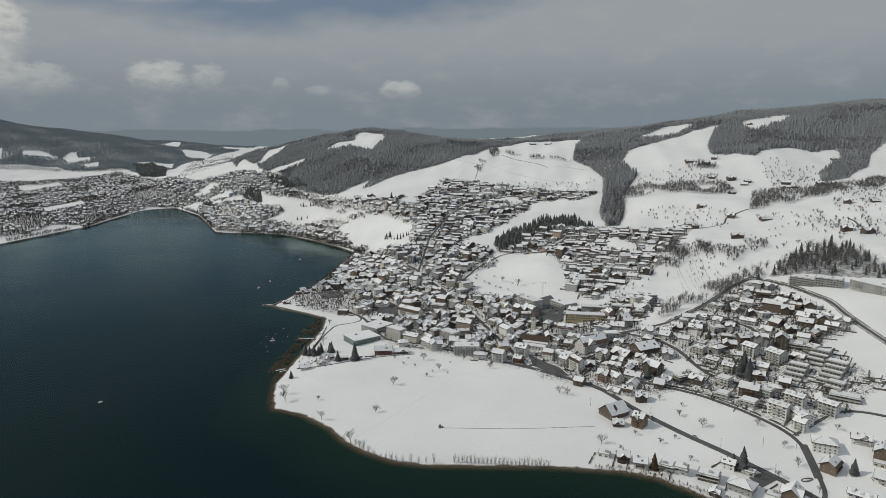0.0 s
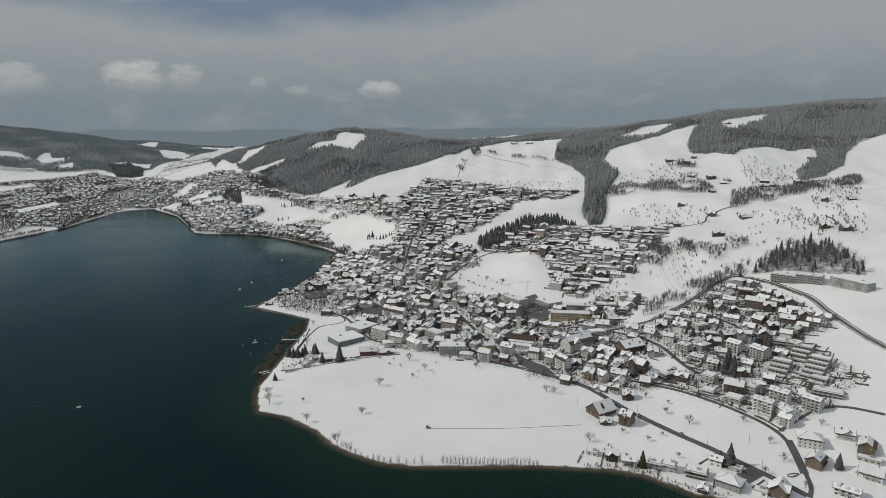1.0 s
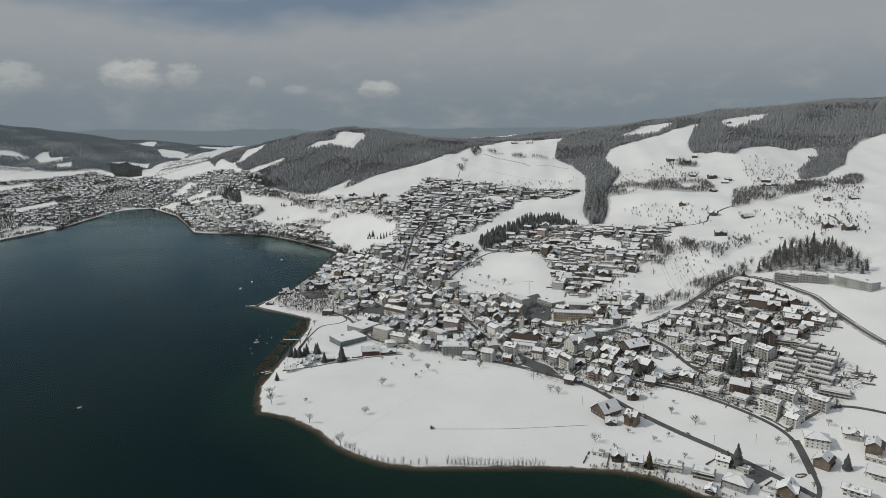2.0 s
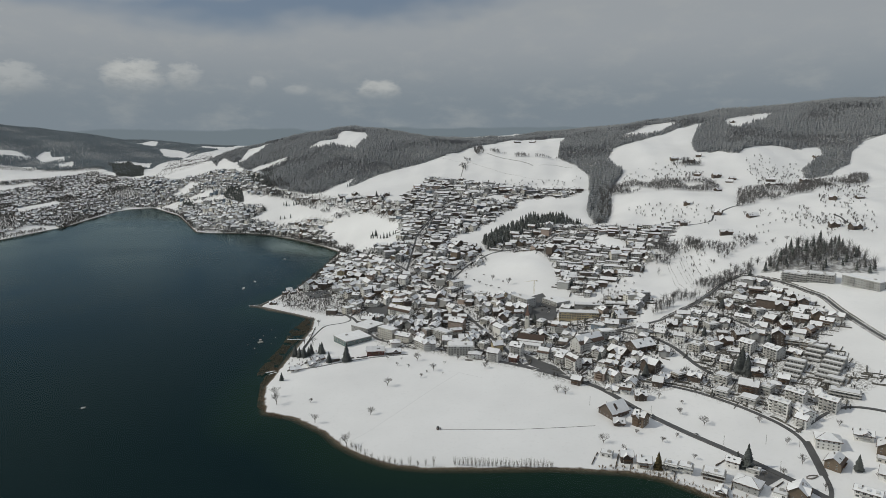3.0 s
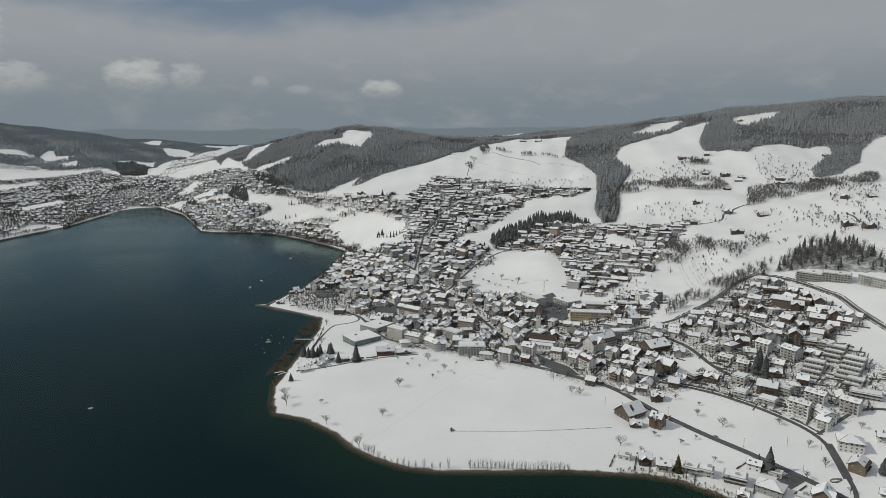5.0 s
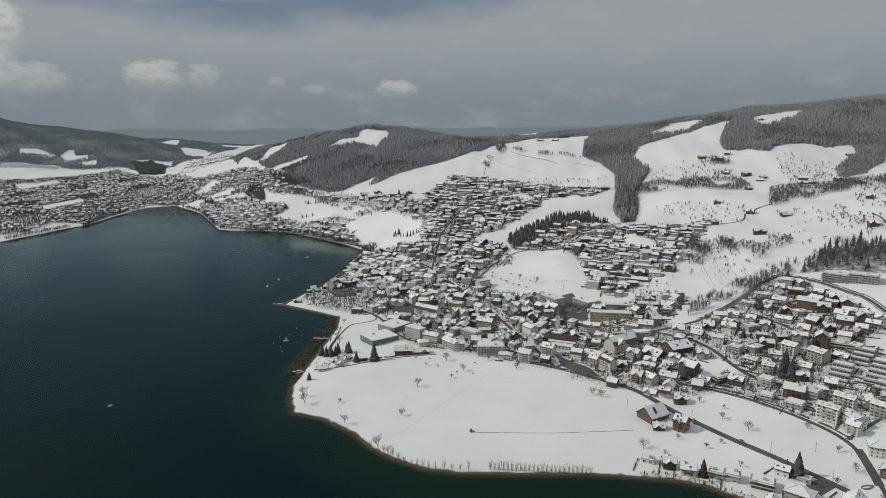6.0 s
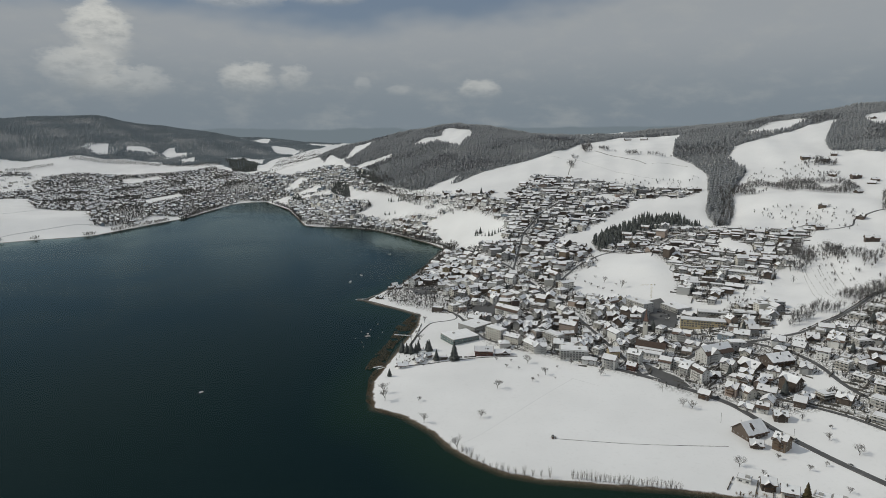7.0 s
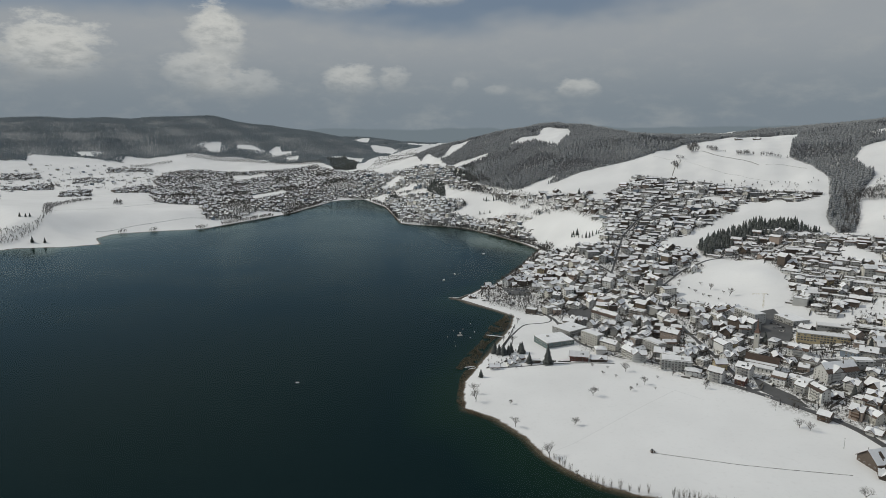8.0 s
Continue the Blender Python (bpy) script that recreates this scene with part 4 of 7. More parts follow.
nx, ny = len(gx), len(gy)
k = (np.arange(ny - 1)[:, None] * nx + np.arange(nx - 1)[None]).ravel()
tris = np.concatenate([np.stack([k, k + 1, k + nx + 1], 1), np.stack([k, k + nx + 1, k + nx], 1)])
ground_mesh = arrays_mesh("ground", np.stack([fx, fy, fz], 1), tris, ground_material())
ground_mesh.polygons.foreach_set("use_smooth", np.ones(len(tris), bool))
settled = soft_zone(fx, fy, [p for n, p in TOWN.items() if n not in ("far_fields", "far_west", "corner", "shore_row") and not n.startswith("farmstead")], 5) * (1 - soft_zone(fx, fy, list(OPEN.values()), 4))
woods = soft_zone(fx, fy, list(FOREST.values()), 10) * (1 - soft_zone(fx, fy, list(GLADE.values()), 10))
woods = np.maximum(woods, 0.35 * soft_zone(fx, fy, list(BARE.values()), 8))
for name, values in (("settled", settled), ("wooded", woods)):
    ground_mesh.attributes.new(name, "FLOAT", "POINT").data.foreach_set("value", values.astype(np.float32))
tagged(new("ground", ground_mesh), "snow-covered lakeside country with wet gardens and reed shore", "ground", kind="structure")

lake = Shape()
lake.quad((-5200, -3000, 0), (1000, -3000, 0), (1000, 2600, 0), (-5200, 2600, 0))
water = tagged(new("water", lake.data("water", water_material())), "calm dark green lake water", "lake", kind="structure")
water.visible_shadow = False


def along(line, step):
    """Even points along a line of corners, with their headings."""
    pts = []
    for (ax, ay), (bx, by) in zip(line, line[1:]):
        n = max(1, int(math.hypot(bx - ax, by - ay) / step))
        pts += [(ax + (bx - ax) * i / n, ay + (by - ay) * i / n) for i in range(n)]
    pts.append(line[-1])
    p = np.array(pts, float)
    for _ in range(6):
        p[1:-1] = (p[:-2] + 2 * p[1:-1] + p[2:]) / 4
    d = np.gradient(p, axis=0)
    d /= np.hypot(d[:, 0], d[:, 1])[:, None] + 1e-9
    return p, d


def ribbon(line, width, lift, step=5.0, shift=0.0):
    p, d = along(line, step)
    nrm = np.stack([-d[:, 1], d[:, 0]], 1)
    s = Shape()
    rows = [p + nrm * (shift + width * (f - 0.5)) for f in (0, 0.5, 1)]
    zs = np.maximum.reduce([surface(r[:, 0], r[:, 1]) for r in rows]) + lift
    for i in range(len(p) - 1):
        for a, b in ((1, 0), (2, 1)):
            s.quad((*rows[a][i], zs[i]), (*rows[b][i], zs[i]), (*rows[b][i + 1], zs[i + 1]), (*rows[a][i + 1], zs[i + 1]))
        for a in (0, 2):
            e0, e1 = (*rows[a][i], zs[i]), (*rows[a][i + 1], zs[i + 1])
            lo0, lo1 = (*rows[a][i], zs[i] - 2), (*rows[a][i + 1], zs[i + 1] - 2)
            s.quad(e0, lo0, lo1, e1) if a == 0 else s.quad(lo0, e0, e1, lo1)
    return s


for name, (width, line) in ROADS.items():
    tagged(new("road", ribbon(line, width, 0.22).data("road", ASPHALT)), "wet dark asphalt road with slush along its edges", "road", kind="structure")

def yard(poly):
    """A paved place that follows the ground."""
    rim = []
    for (ax, ay), (bx, by) in zip(poly, poly[1:] + poly[:1]):
        n = max(1, int(math.hypot(bx - ax, by - ay) / 2))
        rim += [(ax + (bx - ax) * i / n, ay + (by - ay) * i / n) for i in range(n)]
    p = np.array(poly, float)
    (x0, y0), (x1, y1) = p.min(0), p.max(0)
    ax, ay = [q.ravel() for q in np.meshgrid(np.arange(x0, x1, 3.0), np.arange(y0, y1, 3.0))]
    ok = inside(ax, ay, poly) & (to_line(ax, ay, poly) > 1.2)
    pts = [Vector(q) for q in rim] + [Vector((float(a), float(b))) for a, b in zip(ax[ok], ay[ok])]
    k = len(rim)
    flat_pts, _, faces, *_ = delaunay_2d_cdt(pts, [(i, (i + 1) % k) for i in range(k)], [], 1, 1e-4)
    zz = surface([q.x for q in flat_pts], [q.y for q in flat_pts]) + 0.2
    s = Shape()
    s.v, s.f = [(q.x, q.y, float(h)) for q, h in zip(flat_pts, zz)], [tuple(f) for f in faces]
    s.m = [0] * len(s.f)
    return s


for name, poly in PAVED.items():
    tagged(new("paved_yard", yard(poly).data("paved_yard", ASPHALT)), "cleared dark asphalt yard with traces of snow", "pavement", kind="structure")


# ---- buildings ----
STOREY = 2.65
WINDOW = {}


def window_mesh(w, h):
    """A framed window that looks towards -y; its middle is the origin."""
    key = (w, h)
    if key not in WINDOW:
        s = Shape()
        for x0, x1, z0, z1 in ((-w / 2, w / 2, h / 2 - 0.09, h / 2), (-w / 2, w / 2, -h / 2, -h / 2 + 0.09), (-w / 2, -w / 2 + 0.09, -h / 2, h / 2), (w / 2 - 0.09, w / 2, -h / 2, h / 2)):
            s.box(x0, x1, -0.09, 0.02, z0, z1)
        s.box(-0.04, 0.04, -0.07, 0.02, -h / 2, h / 2)
        s.quad((-w / 2, -0.03, -h / 2), (w / 2, -0.03, -h / 2), (w / 2, -0.03, h / 2), (-w / 2, -0.03, h / 2), mat=1)
        WINDOW[key] = s.data("window", FRAME, PANE)
    return WINDOW[key]


def facade_windows(length, depth, storeys, rand, gap=3.0):
    """Where windows sit: x, y, height and turn for the four sides."""
    spots = []
    for st in range(storeys):
        z = st * STOREY + 1.55
        for side in range(4):
            run = length if side % 2 == 0 else depth
            n = max(1, int((run - 1.6) / gap))
            for i in range(n):
                if rand.random() < 0.12:
                    continue
                u = (i + 0.5) * run / n - run / 2
                if side == 0:
                    spots.append((u, -depth / 2, z, 0))
                elif side == 1:
                    spots.append((length / 2, u, z, 90))
                elif side == 2:
                    spots.append((-u, depth / 2, z, 180))
                else:
                    spots.append((-length / 2, -u, z, 270))
    return spots


def slab(s, p, thick, mat=0):
    """A board over the four corners p, thick upwards along its normal."""
    p = [Vector(q) for q in p]
    n = (p[1] - p[0]).cross(p[3] - p[0]).normalized() * thick
    s.solid(p, [q + n for q in p], mat)


def roof_shapes(kind, L, D, top, rand, rise=None, bare=0.15):
    """The roof, and the snow that lies on each of its slopes."""
    roof, snows = Shape(), []
    e = 1.0
    if kind == "flat":
        roof.box(-L / 2 - 0.3, L / 2 + 0.3, -D / 2 - 0.3, D / 2 + 0.3, top, top + 0.45)
        snow = Shape()
        snow.box(-L / 2 + 0.2, L / 2 - 0.2, -D / 2 + 0.2, D / 2 - 0.2, top + 0.42, top + 0.66)
        return roof, [snow]
    rise = rise or D * (0.2 if kind == "block" else 0.24 if kind == "hip" else 0.38)
    slope = rise / (D / 2)
    lift, thick = Vector((0, 0, 0.31)), Vector((0, 0, 0.2))
    for sgn in (-1, 1):
        ye, ze = sgn * (D / 2 + e), top - e * slope
        x0, x1 = -L / 2 - e, L / 2 + e
        cut = min(L / 2 - 0.5, D / 2) + e if kind == "hip" else 0.0
        a = [(x0, ye, ze), (x1, ye, ze), (x1 - cut, 0, top + rise), (x0 + cut, 0, top + rise)]
        slab(roof, a if sgn < 0 else [a[1], a[0], a[3], a[2]], 0.28)
        # the snow's lower edge is a little ragged
        n = max(4, int(L / 1.6))
        off = rand.uniform(0.15, 0.4) if rand.random() < bare else 0.02
        low = [(x0 + 0.25 + (x1 - x0 - 0.5) * i / n, off + rand.random() * 0.05) for i in range(n + 1)]
        pts = []
        for x, f in low:
            inset = cut * f
            x = min(max(x, x0 + 0.2 + inset), x1 - 0.2 - inset)
            pts.append(Vector((x, ye * (1 - f), ze + (top + rise - ze) * f)) + lift)
        pts += [Vector((x1 - cut - 0.25, 0, top + rise)) + lift, Vector((x0 + cut + 0.25, 0, top + rise)) + lift]
        if sgn > 0:
            pts.reverse()
        snow = Shape()
        snow.solid(pts, [p + thick * rand.uniform(0.7, 1.2) for p in pts])
        snows.append(snow)
        if kind == "hip":
            x = sgn * (L / 2 + e)
            tri = [(x, -sgn * (D / 2 + e), ze), (x, sgn * (D / 2 + e), ze), (sgn * (L / 2 + e - cut), 0, top + rise)]
            roof.solid(tri, [(q[0], q[1], q[2] + 0.28) for q in tri])
            mid = (Vector(tri[0]) + Vector(tri[1]) + Vector(tri[2])) / 3
            tri = [Vector(q) * 0.93 + mid * 0.07 + lift for q in tri]
            snow = Shape()
            snow.solid(tri, [q + thick for q in tri])
            snows.append(snow)
    return roof, snows


def wall_shape(kind, L, D, top, rise=None):
    s = Shape()
    if kind in ("flat", "hip"):
        s.box(-L / 2, L / 2, -D / 2, D / 2, -4, top)
        return s
    rise = rise or D * (0.38 if kind != "block" else 0.2)
    outline = [(-D / 2, -4), (D / 2, -4), (D / 2, top), (0, top + rise), (-D / 2, top)]
    s.solid([(-L / 2, y, z) for y, z in outline], [(L / 2, y, z) for y, z in outline])
    s.f = [tuple(reversed(f)) for f in s.f]
    s.m = [0] * len(s.f)
    return s


def set_windows(s, L, D, storeys, rand, wall_mat, pane_mat):
    """Adds panes to a wall's shape, a little proud of it."""
    if not s.m:
        s.m = [wall_mat] * len(s.f)
    for x, y, z, turn in facade_windows(L, D, storeys, rand, 3.2):
        if turn == 180:
            continue
        mm = pose(x, y, z, 0, 0, turn)
        k = len(s.v)
        for a, b in ((-0.7, -0.6), (0.7, -0.6), (0.7, 0.6), (-0.7, 0.6)):
            s.v.append(tuple(mm @ Vector((a, -0.04, b))))
        s.f.append((k, k + 1, k + 2, k + 3))
        s.m.append(pane_mat)


def turned(s, dx, lift=0.0):
    """The shape, turned a quarter and moved along the house."""
    s.v = [(dx - y, x, z + lift) for x, y, z in s.v]
    return s


def cross_gable(L, D, top, rand):
    """A wing across the house: its walls, roof and snow."""
    lw, dw = D + rand.uniform(0.6, 2.4), min(L * 0.5, D * 0.75)
    dx = rand.uniform(-L / 4, L / 4)
    roof, snows = roof_shapes("gable", lw, dw, top, rand, dw * 0.42, 0.1)
    return turned(wall_shape("gable", lw, dw, top, dw * 0.42), dx), turned(roof, dx, 0.02), [turned(q, dx, 0.02) for q in snows]


def joined(a, b):
    """Adds shape b to shape a."""
    k = len(a.v)
    a.v += b.v
    a.f += [tuple(i + k for i in f) for f in b.f]
    a.m += b.m if len(b.m) == len(b.f) else [0] * len(b.f)
    return a


def balcony_shape(w, d):
    s = Shape()
    s.box(-w / 2, w / 2, -d, 0, 0, 0.18)
    s.box(-w / 2, w / 2, -d, -d + 0.1, 0.18, 1.05)
    for x in (-w / 2, w / 2 - 0.1):
        s.box(x, x + 0.1, -d + 0.1, 0, 0.18, 1.05)
    return s


COLOUR_WORD = {"white": "white rendered", "cream": "cream rendered", "grey": "grey rendered", "yellow": "yellow rendered", "ochre": "ochre wooden", "rose": "rose rendered", "red": "red boarded",
               "brown": "dark wooden", "blue": "blue-grey panelled", "glass": "glass-fronted"}
ROOF_WORD = {"flat": "flat snowy roof", "gable": "snow-covered gable roof", "barn": "broad snow-covered gable roof", "block": "low snowy roof and balconies", "hip": "snow-covered hipped roof"}
SIZE_WORD = {1: "low", 2: "two-storey", 3: "three-storey", 4: "four-storey", 5: "five-storey"}


def make_house(m, L, D, storeys, kind, colour, seed, name="house", detail=True, group=""):
    """A house with its walls, roof, snow, chimney, windows and balconies as parts."""
    rand = random.Random(seed)
    ob = new(name)
    ob.matrix_basis = m
    top = storeys * STOREY + (0.3 if kind != "barn" else 1.8)
    rise = D * 0.42 if kind == "barn" else None
    if kind in ("gable",):
        rise = D * rand.uniform(0.28, 0.44)
    label = f"{COLOUR_WORD[colour]} {SIZE_WORD[storeys]} building with {ROOF_WORD[kind]}"
    tagged(ob, label, "barn" if kind == "barn" else ("apartment block" if storeys > 3 else "house"), group)
    walls = wall_shape(kind, L, D, top, rise)
    if not detail:
        set_windows(walls, L, D, storeys, rand, 0, 1)
    part("wall", walls.data("wall", WALLS[colour], PANE) if not detail else walls.data("wall", WALLS[colour]), ob)
    roof, snows = roof_shapes(kind, L, D, top, rand, rise, 0.25 if kind in ("gable", "barn") else 0.0)
    part("roof", roof.data("roof", RED_ROOF if colour == "red" else ROOF if kind != "flat" else TRIM), ob)
    for snow in snows:
        part("snow_cover", snow.data("snow_cover", SNOW), ob, "settled white snow")
    if kind == "gable" and storeys < 4 and rand.random() < 0.5:
        w2, r2, s2 = cross_gable(L, D, top, rand)
        wing = part("wing", w2.data("wing", WALLS[colour]), ob)
        part("wing_roof", r2.data("wing_roof", ROOF), wing)
        for q in s2:
            part("snow_cover", q.data("snow_cover", SNOW), wing, "settled white snow")
    rr = rise or (D * 0.2 if kind == "block" else 0.0)
    if kind != "flat" and kind != "barn":
        s = Shape()
        cx, cy = rand.uniform(-L / 4, L / 4), rand.choice((-1, 1)) * D * 0.14
        s.box(cx - 0.4, cx + 0.4, cy - 0.35, cy + 0.35, top, top + rr + 1.0)
        s.box(cx - 0.48, cx + 0.48, cy - 0.43, cy + 0.43, top + rr + 1.0, top + rr + 1.15)
        part("chimney", s.data("chimney", STONE), ob)
    elif kind == "flat" and rand.random() < 0.8:
        s = Shape()
        cx, cy = rand.uniform(-L / 4, L / 4), rand.uniform(-D / 5, D / 5)
        s.box(cx - 1.4, cx + 1.4, cy - 1.1, cy + 1.1, top + 0.4, top + 1.9)
        part("roof_hatch", s.data("roof_hatch", TRIM), ob)
    if kind in ("gable", "barn"):
        slope, ze = rise / (D / 2), top - 0.8 * rise / (D / 2)
        for _ in range(rand.choice((0, 1, 2, 3)) if kind == "gable" else 5):
            w, f0, f1 = rand.uniform(0.7, 2.2), rand.uniform(0.25, 0.55), 0.22
            if kind == "barn":
                w, f0, f1 = rand.uniform(0.9, 2.4), rand.uniform(0.15, 0.4), rand.uniform(0.25, 0.5)
            cx, sgn = rand.uniform(-L / 2 + 1.2, L / 2 - 1.2), rand.choice((-1, -1, 1))
            q = [(cx - w / 2, f0), (cx + w / 2, f0), (cx + w / 2, f0 + f1), (cx - w / 2, f0 + f1)]
            q = [(x, sgn * (D / 2 + 0.8) * (1 - f), ze + (top + rise - ze) * f + 0.5) for x, f in q]
            s = Shape()
            slab(s, q if sgn < 0 else [q[1], q[0], q[3], q[2]], 0.1)
            part("skylight" if kind == "gable" else "bare_tiles", s.data("skylight", PANE if kind == "gable" else ROOF), ob)
    if not detail:
        return ob
    if kind == "flat" and 2 <= storeys <= 4 and L < 30 and colour not in ("glass", "yellow", "blue"):
        for st in range(1, storeys + 1):
            s, rail = Shape(), Shape()
            y0 = -D / 2 - 1.5
            s.box(-L / 2 - 1.1, L / 2 + 1.1, y0, D / 2 + 0.2, st * STOREY - 0.12, st * STOREY + 0.14)
            deck = part("terrace", s.data("terrace", FRAME if colour != "brown" else TRIM), ob)
            if st < storeys:
                rail.box(-L / 2 - 1.1, L / 2 + 1.1, y0, y0 + 0.08, st * STOREY + 0.14, st * STOREY + 0.95)
                for sx in (-1, 1):
                    xe = sx * (L / 2 + 1.06)
                    rail.box(xe - 0.04, xe + 0.04, y0 + 0.08, D / 4, st * STOREY + 0.14, st * STOREY + 0.95)
                part("railing", rail.data("railing", TRIM), deck)
            else:
                rail.box(-L / 2 - 0.9, L / 2 + 0.9, y0 + 0.2, -D / 2 - 0.35, st * STOREY + 0.14, st * STOREY + 0.34)
                part("snow_cover", rail.data("snow_cover", SNOW), deck, "settled white snow")
    big = storeys >= 3
    spots = facade_windows(L, D, storeys, rand, 3.2 if not big else 2.9)
    for x, y, z, turn in spots:
        if turn == 180:
            continue
        wm = window_mesh(1.2, 1.3) if kind not in ("flat", "block") or turn % 180 else window_mesh(2.1, 1.6)
        part("window", wm, ob, m=pose(x, y, z, 0, 0, turn))
    if kind == "block" or (kind == "flat" and 30 <= L < 60 and colour not in ("glass", "yellow", "blue")) or (kind == "gable" and rand.random() < 0.75):
        wood = kind == "gable"
        w = min(L * 0.62, 9.0)
        n = 1 if L < 20 else 2
        for i in range(n):
            for st in range(1, storeys):
                bx = (i + 0.5) * L / n - L / 2
                part("balcony", balcony_shape(min(w, L / n * 0.7), 1.5).data("balcony", WOODTRIM if wood and colour != "white" else TRIM), ob, m=pose(bx, -D / 2, st * STOREY - 0.1))
    if kind == "block":
        for i in range(max(2, int(L / 5))):
            s, sn = Shape(), Shape()
            bx = (i + 0.5) * L / max(2, int(L / 5)) - L / 2
            y0, y1 = -D / 2 + 0.8, -D / 2 + 3.6
            s.box(bx - 1.0, bx + 1.0, y0, y1, top, top + 1.9)
            sn.box(bx - 1.15, bx + 1.15, y0 - 0.2, y1, top + 1.92, top + 2.15)
            d = part("dormer", s.data("dormer", WALLS[colour]), ob)
            part("dormer_snow", sn.data("dormer_snow", SNOW), d)
    return ob


def plain_house(L, D, storeys, kind, colour, seed, windows):
    """A far house as one shape: walls with set-in windows, roof and snow."""
    rand = random.Random(seed)
    top = storeys * STOREY + 0.1
    s = wall_shape(kind, L, D, top)
    s.m = [0] * len(s.f)
    roof, snows = roof_shapes(kind, L, D, top, rand, None, 0.35)
    for extra, mat in [(roof, 1)] + [(q, 2) for q in snows]:
        k = len(s.v)
        s.v += extra.v
        s.f += [tuple(i + k for i in f) for f in extra.f]
        s.m += [mat] * len(extra.f)
    if kind == "gable" and rand.random() < 0.45:
        w2, r2, s2 = cross_gable(L, D, top, rand)
        for extra, mat in [(w2, 0), (r2, 1)] + [(q, 2) for q in s2]:
            extra.m = [mat] * len(extra.f)
            joined(s, extra)
    elif kind == "gable" and rand.random() < 0.6:
        rise, w = D * 0.38, rand.uniform(1.5, 4)
        cx, f0, sgn = rand.uniform(-L / 4, L / 4), rand.uniform(0.15, 0.5), rand.choice((-1, 1))
        ze = top - 0.8 * rise / (D / 2)
        q = [(x, sgn * (D / 2 + 0.8) * (1 - f), ze + (top + rise - ze) * f + 0.56) for x, f in ((cx - w / 2, f0), (cx + w / 2, f0), (cx + w / 2, f0 + 0.35), (cx - w / 2, f0 + 0.35))]
        s.quad(*(q if sgn < 0 else [q[1], q[0], q[3], q[2]]), mat=rand.choice((1, 3)))
    if windows:
        set_windows(s, L, D, storeys, rand, 0, 3)
    return s


TAKEN = []


def base_height(x, y, turn, L, D):
    c, s = math.cos(radians(turn)), math.sin(radians(turn))
    front = [(x + c * u + s * D / 2, y + s * u - c * D / 2) for u in (-L / 2, 0, L / 2)]
    return float(np.mean(surface([p[0] for p in front], [p[1] for p in front])))


seed = 100
for group, rows in BUILDINGS.items():
    for x, y, turn, L, D, storeys, kind, colour in rows:
        seed += 1
        L = max(L, 9)
        z = base_height(x, y, turn, L, D)
        nm = "barn" if kind == "barn" else "apartment_building" if storeys > 3 else "house"
        make_house(pose(x, y, z, 0, 0, turn), L, D, storeys, kind, colour, seed, nm, True, group.replace("_", " ") + " buildings")
        TAKEN.append((x, y, max(L, D) / 2))
# room kept for the church, the stepped houses and the farm yard
TAKEN += [(222, 678, 20), (234, 731, 9), (425, 505, 22), (455, 492, 24), (246, 497, 24)]

# the rest of the houses, quarter by quarter: spacing, and heading of the streets
QUARTERS = {
    "core": (17, -40), "hillside": (16, -22), "shore_west": (16.5, -58), "west_slope": (22, -45), "west_row": (19, -50), "west_top": (27, -40), "west_up": (20, -50), "valley_mouth": (20, -50), "middle": (17.5, -32),
    "south_east": (18.5, -52), "harbour": (24, -30), "school": (16, -22), "saddle_village": (23, -45), "far_town": (21, -40), "far_fields": (95, -30), "far_west": (75, -30), "farmstead_a": (22, 10), "farmstead_b": (22, -20), "farmstead_c": (22, 5), "farmstead_d": (24, 0), "farmstead_e": (24, 20), "farmstead_f": (24, -10),
}
COLOURS = ["white"] * 10 + ["cream"] * 6 + ["grey"] * 9 + ["brown"] * 6 + ["ochre"] * 2 + ["rose", "rose", "yellow"]
LOTS = []
for quarter, (space, street) in QUARTERS.items():
    poly = TOWN[quarter]
    px, py = np.array(poly, float).T
    c, s = math.cos(radians(street)), math.sin(radians(street))
    cx, cy, reach = px.mean(), py.mean(), max(np.ptp(px), np.ptp(py))
    n = int(reach / space) + 1
    iu, iv = [a.ravel() for a in np.meshgrid(np.arange(-n, n + 1), np.arange(-n, n + 1))]
    u, v = (iu + rng.uniform(-0.24, 0.24, iu.size)) * space, (iv + rng.uniform(-0.24, 0.24, iu.size)) * space * 0.92
    x, y = cx + c * u - s * v, cy + s * u + c * v
    keep = inside(x, y, poly) & (rng.random(iu.size) > 0.05) & (shore_dist(x, y) > np.where((y > 1040) & (y < 1400) & (x > -100), 22, 8)) & ~inside(x, y, PARK)
    if quarter.startswith("far_t"):
        keep &= np.sin(x / 47) * np.sin(y / 71 + x / 90) > -0.55
    for o in list(OPEN.values()) + list(PAVED.values()):
        keep &= ~inside(x, y, o)
    for w, ln in ROADS.values():
        keep &= to_line(x, y, ln, False) > w / 2 + 6.5
    LOTS += [(float(a), float(b), quarter, street) for a, b in zip(x[keep], y[keep])]
LOTS.sort(key=lambda q: math.hypot(q[0], q[1]))
FAR = {}
built = 0
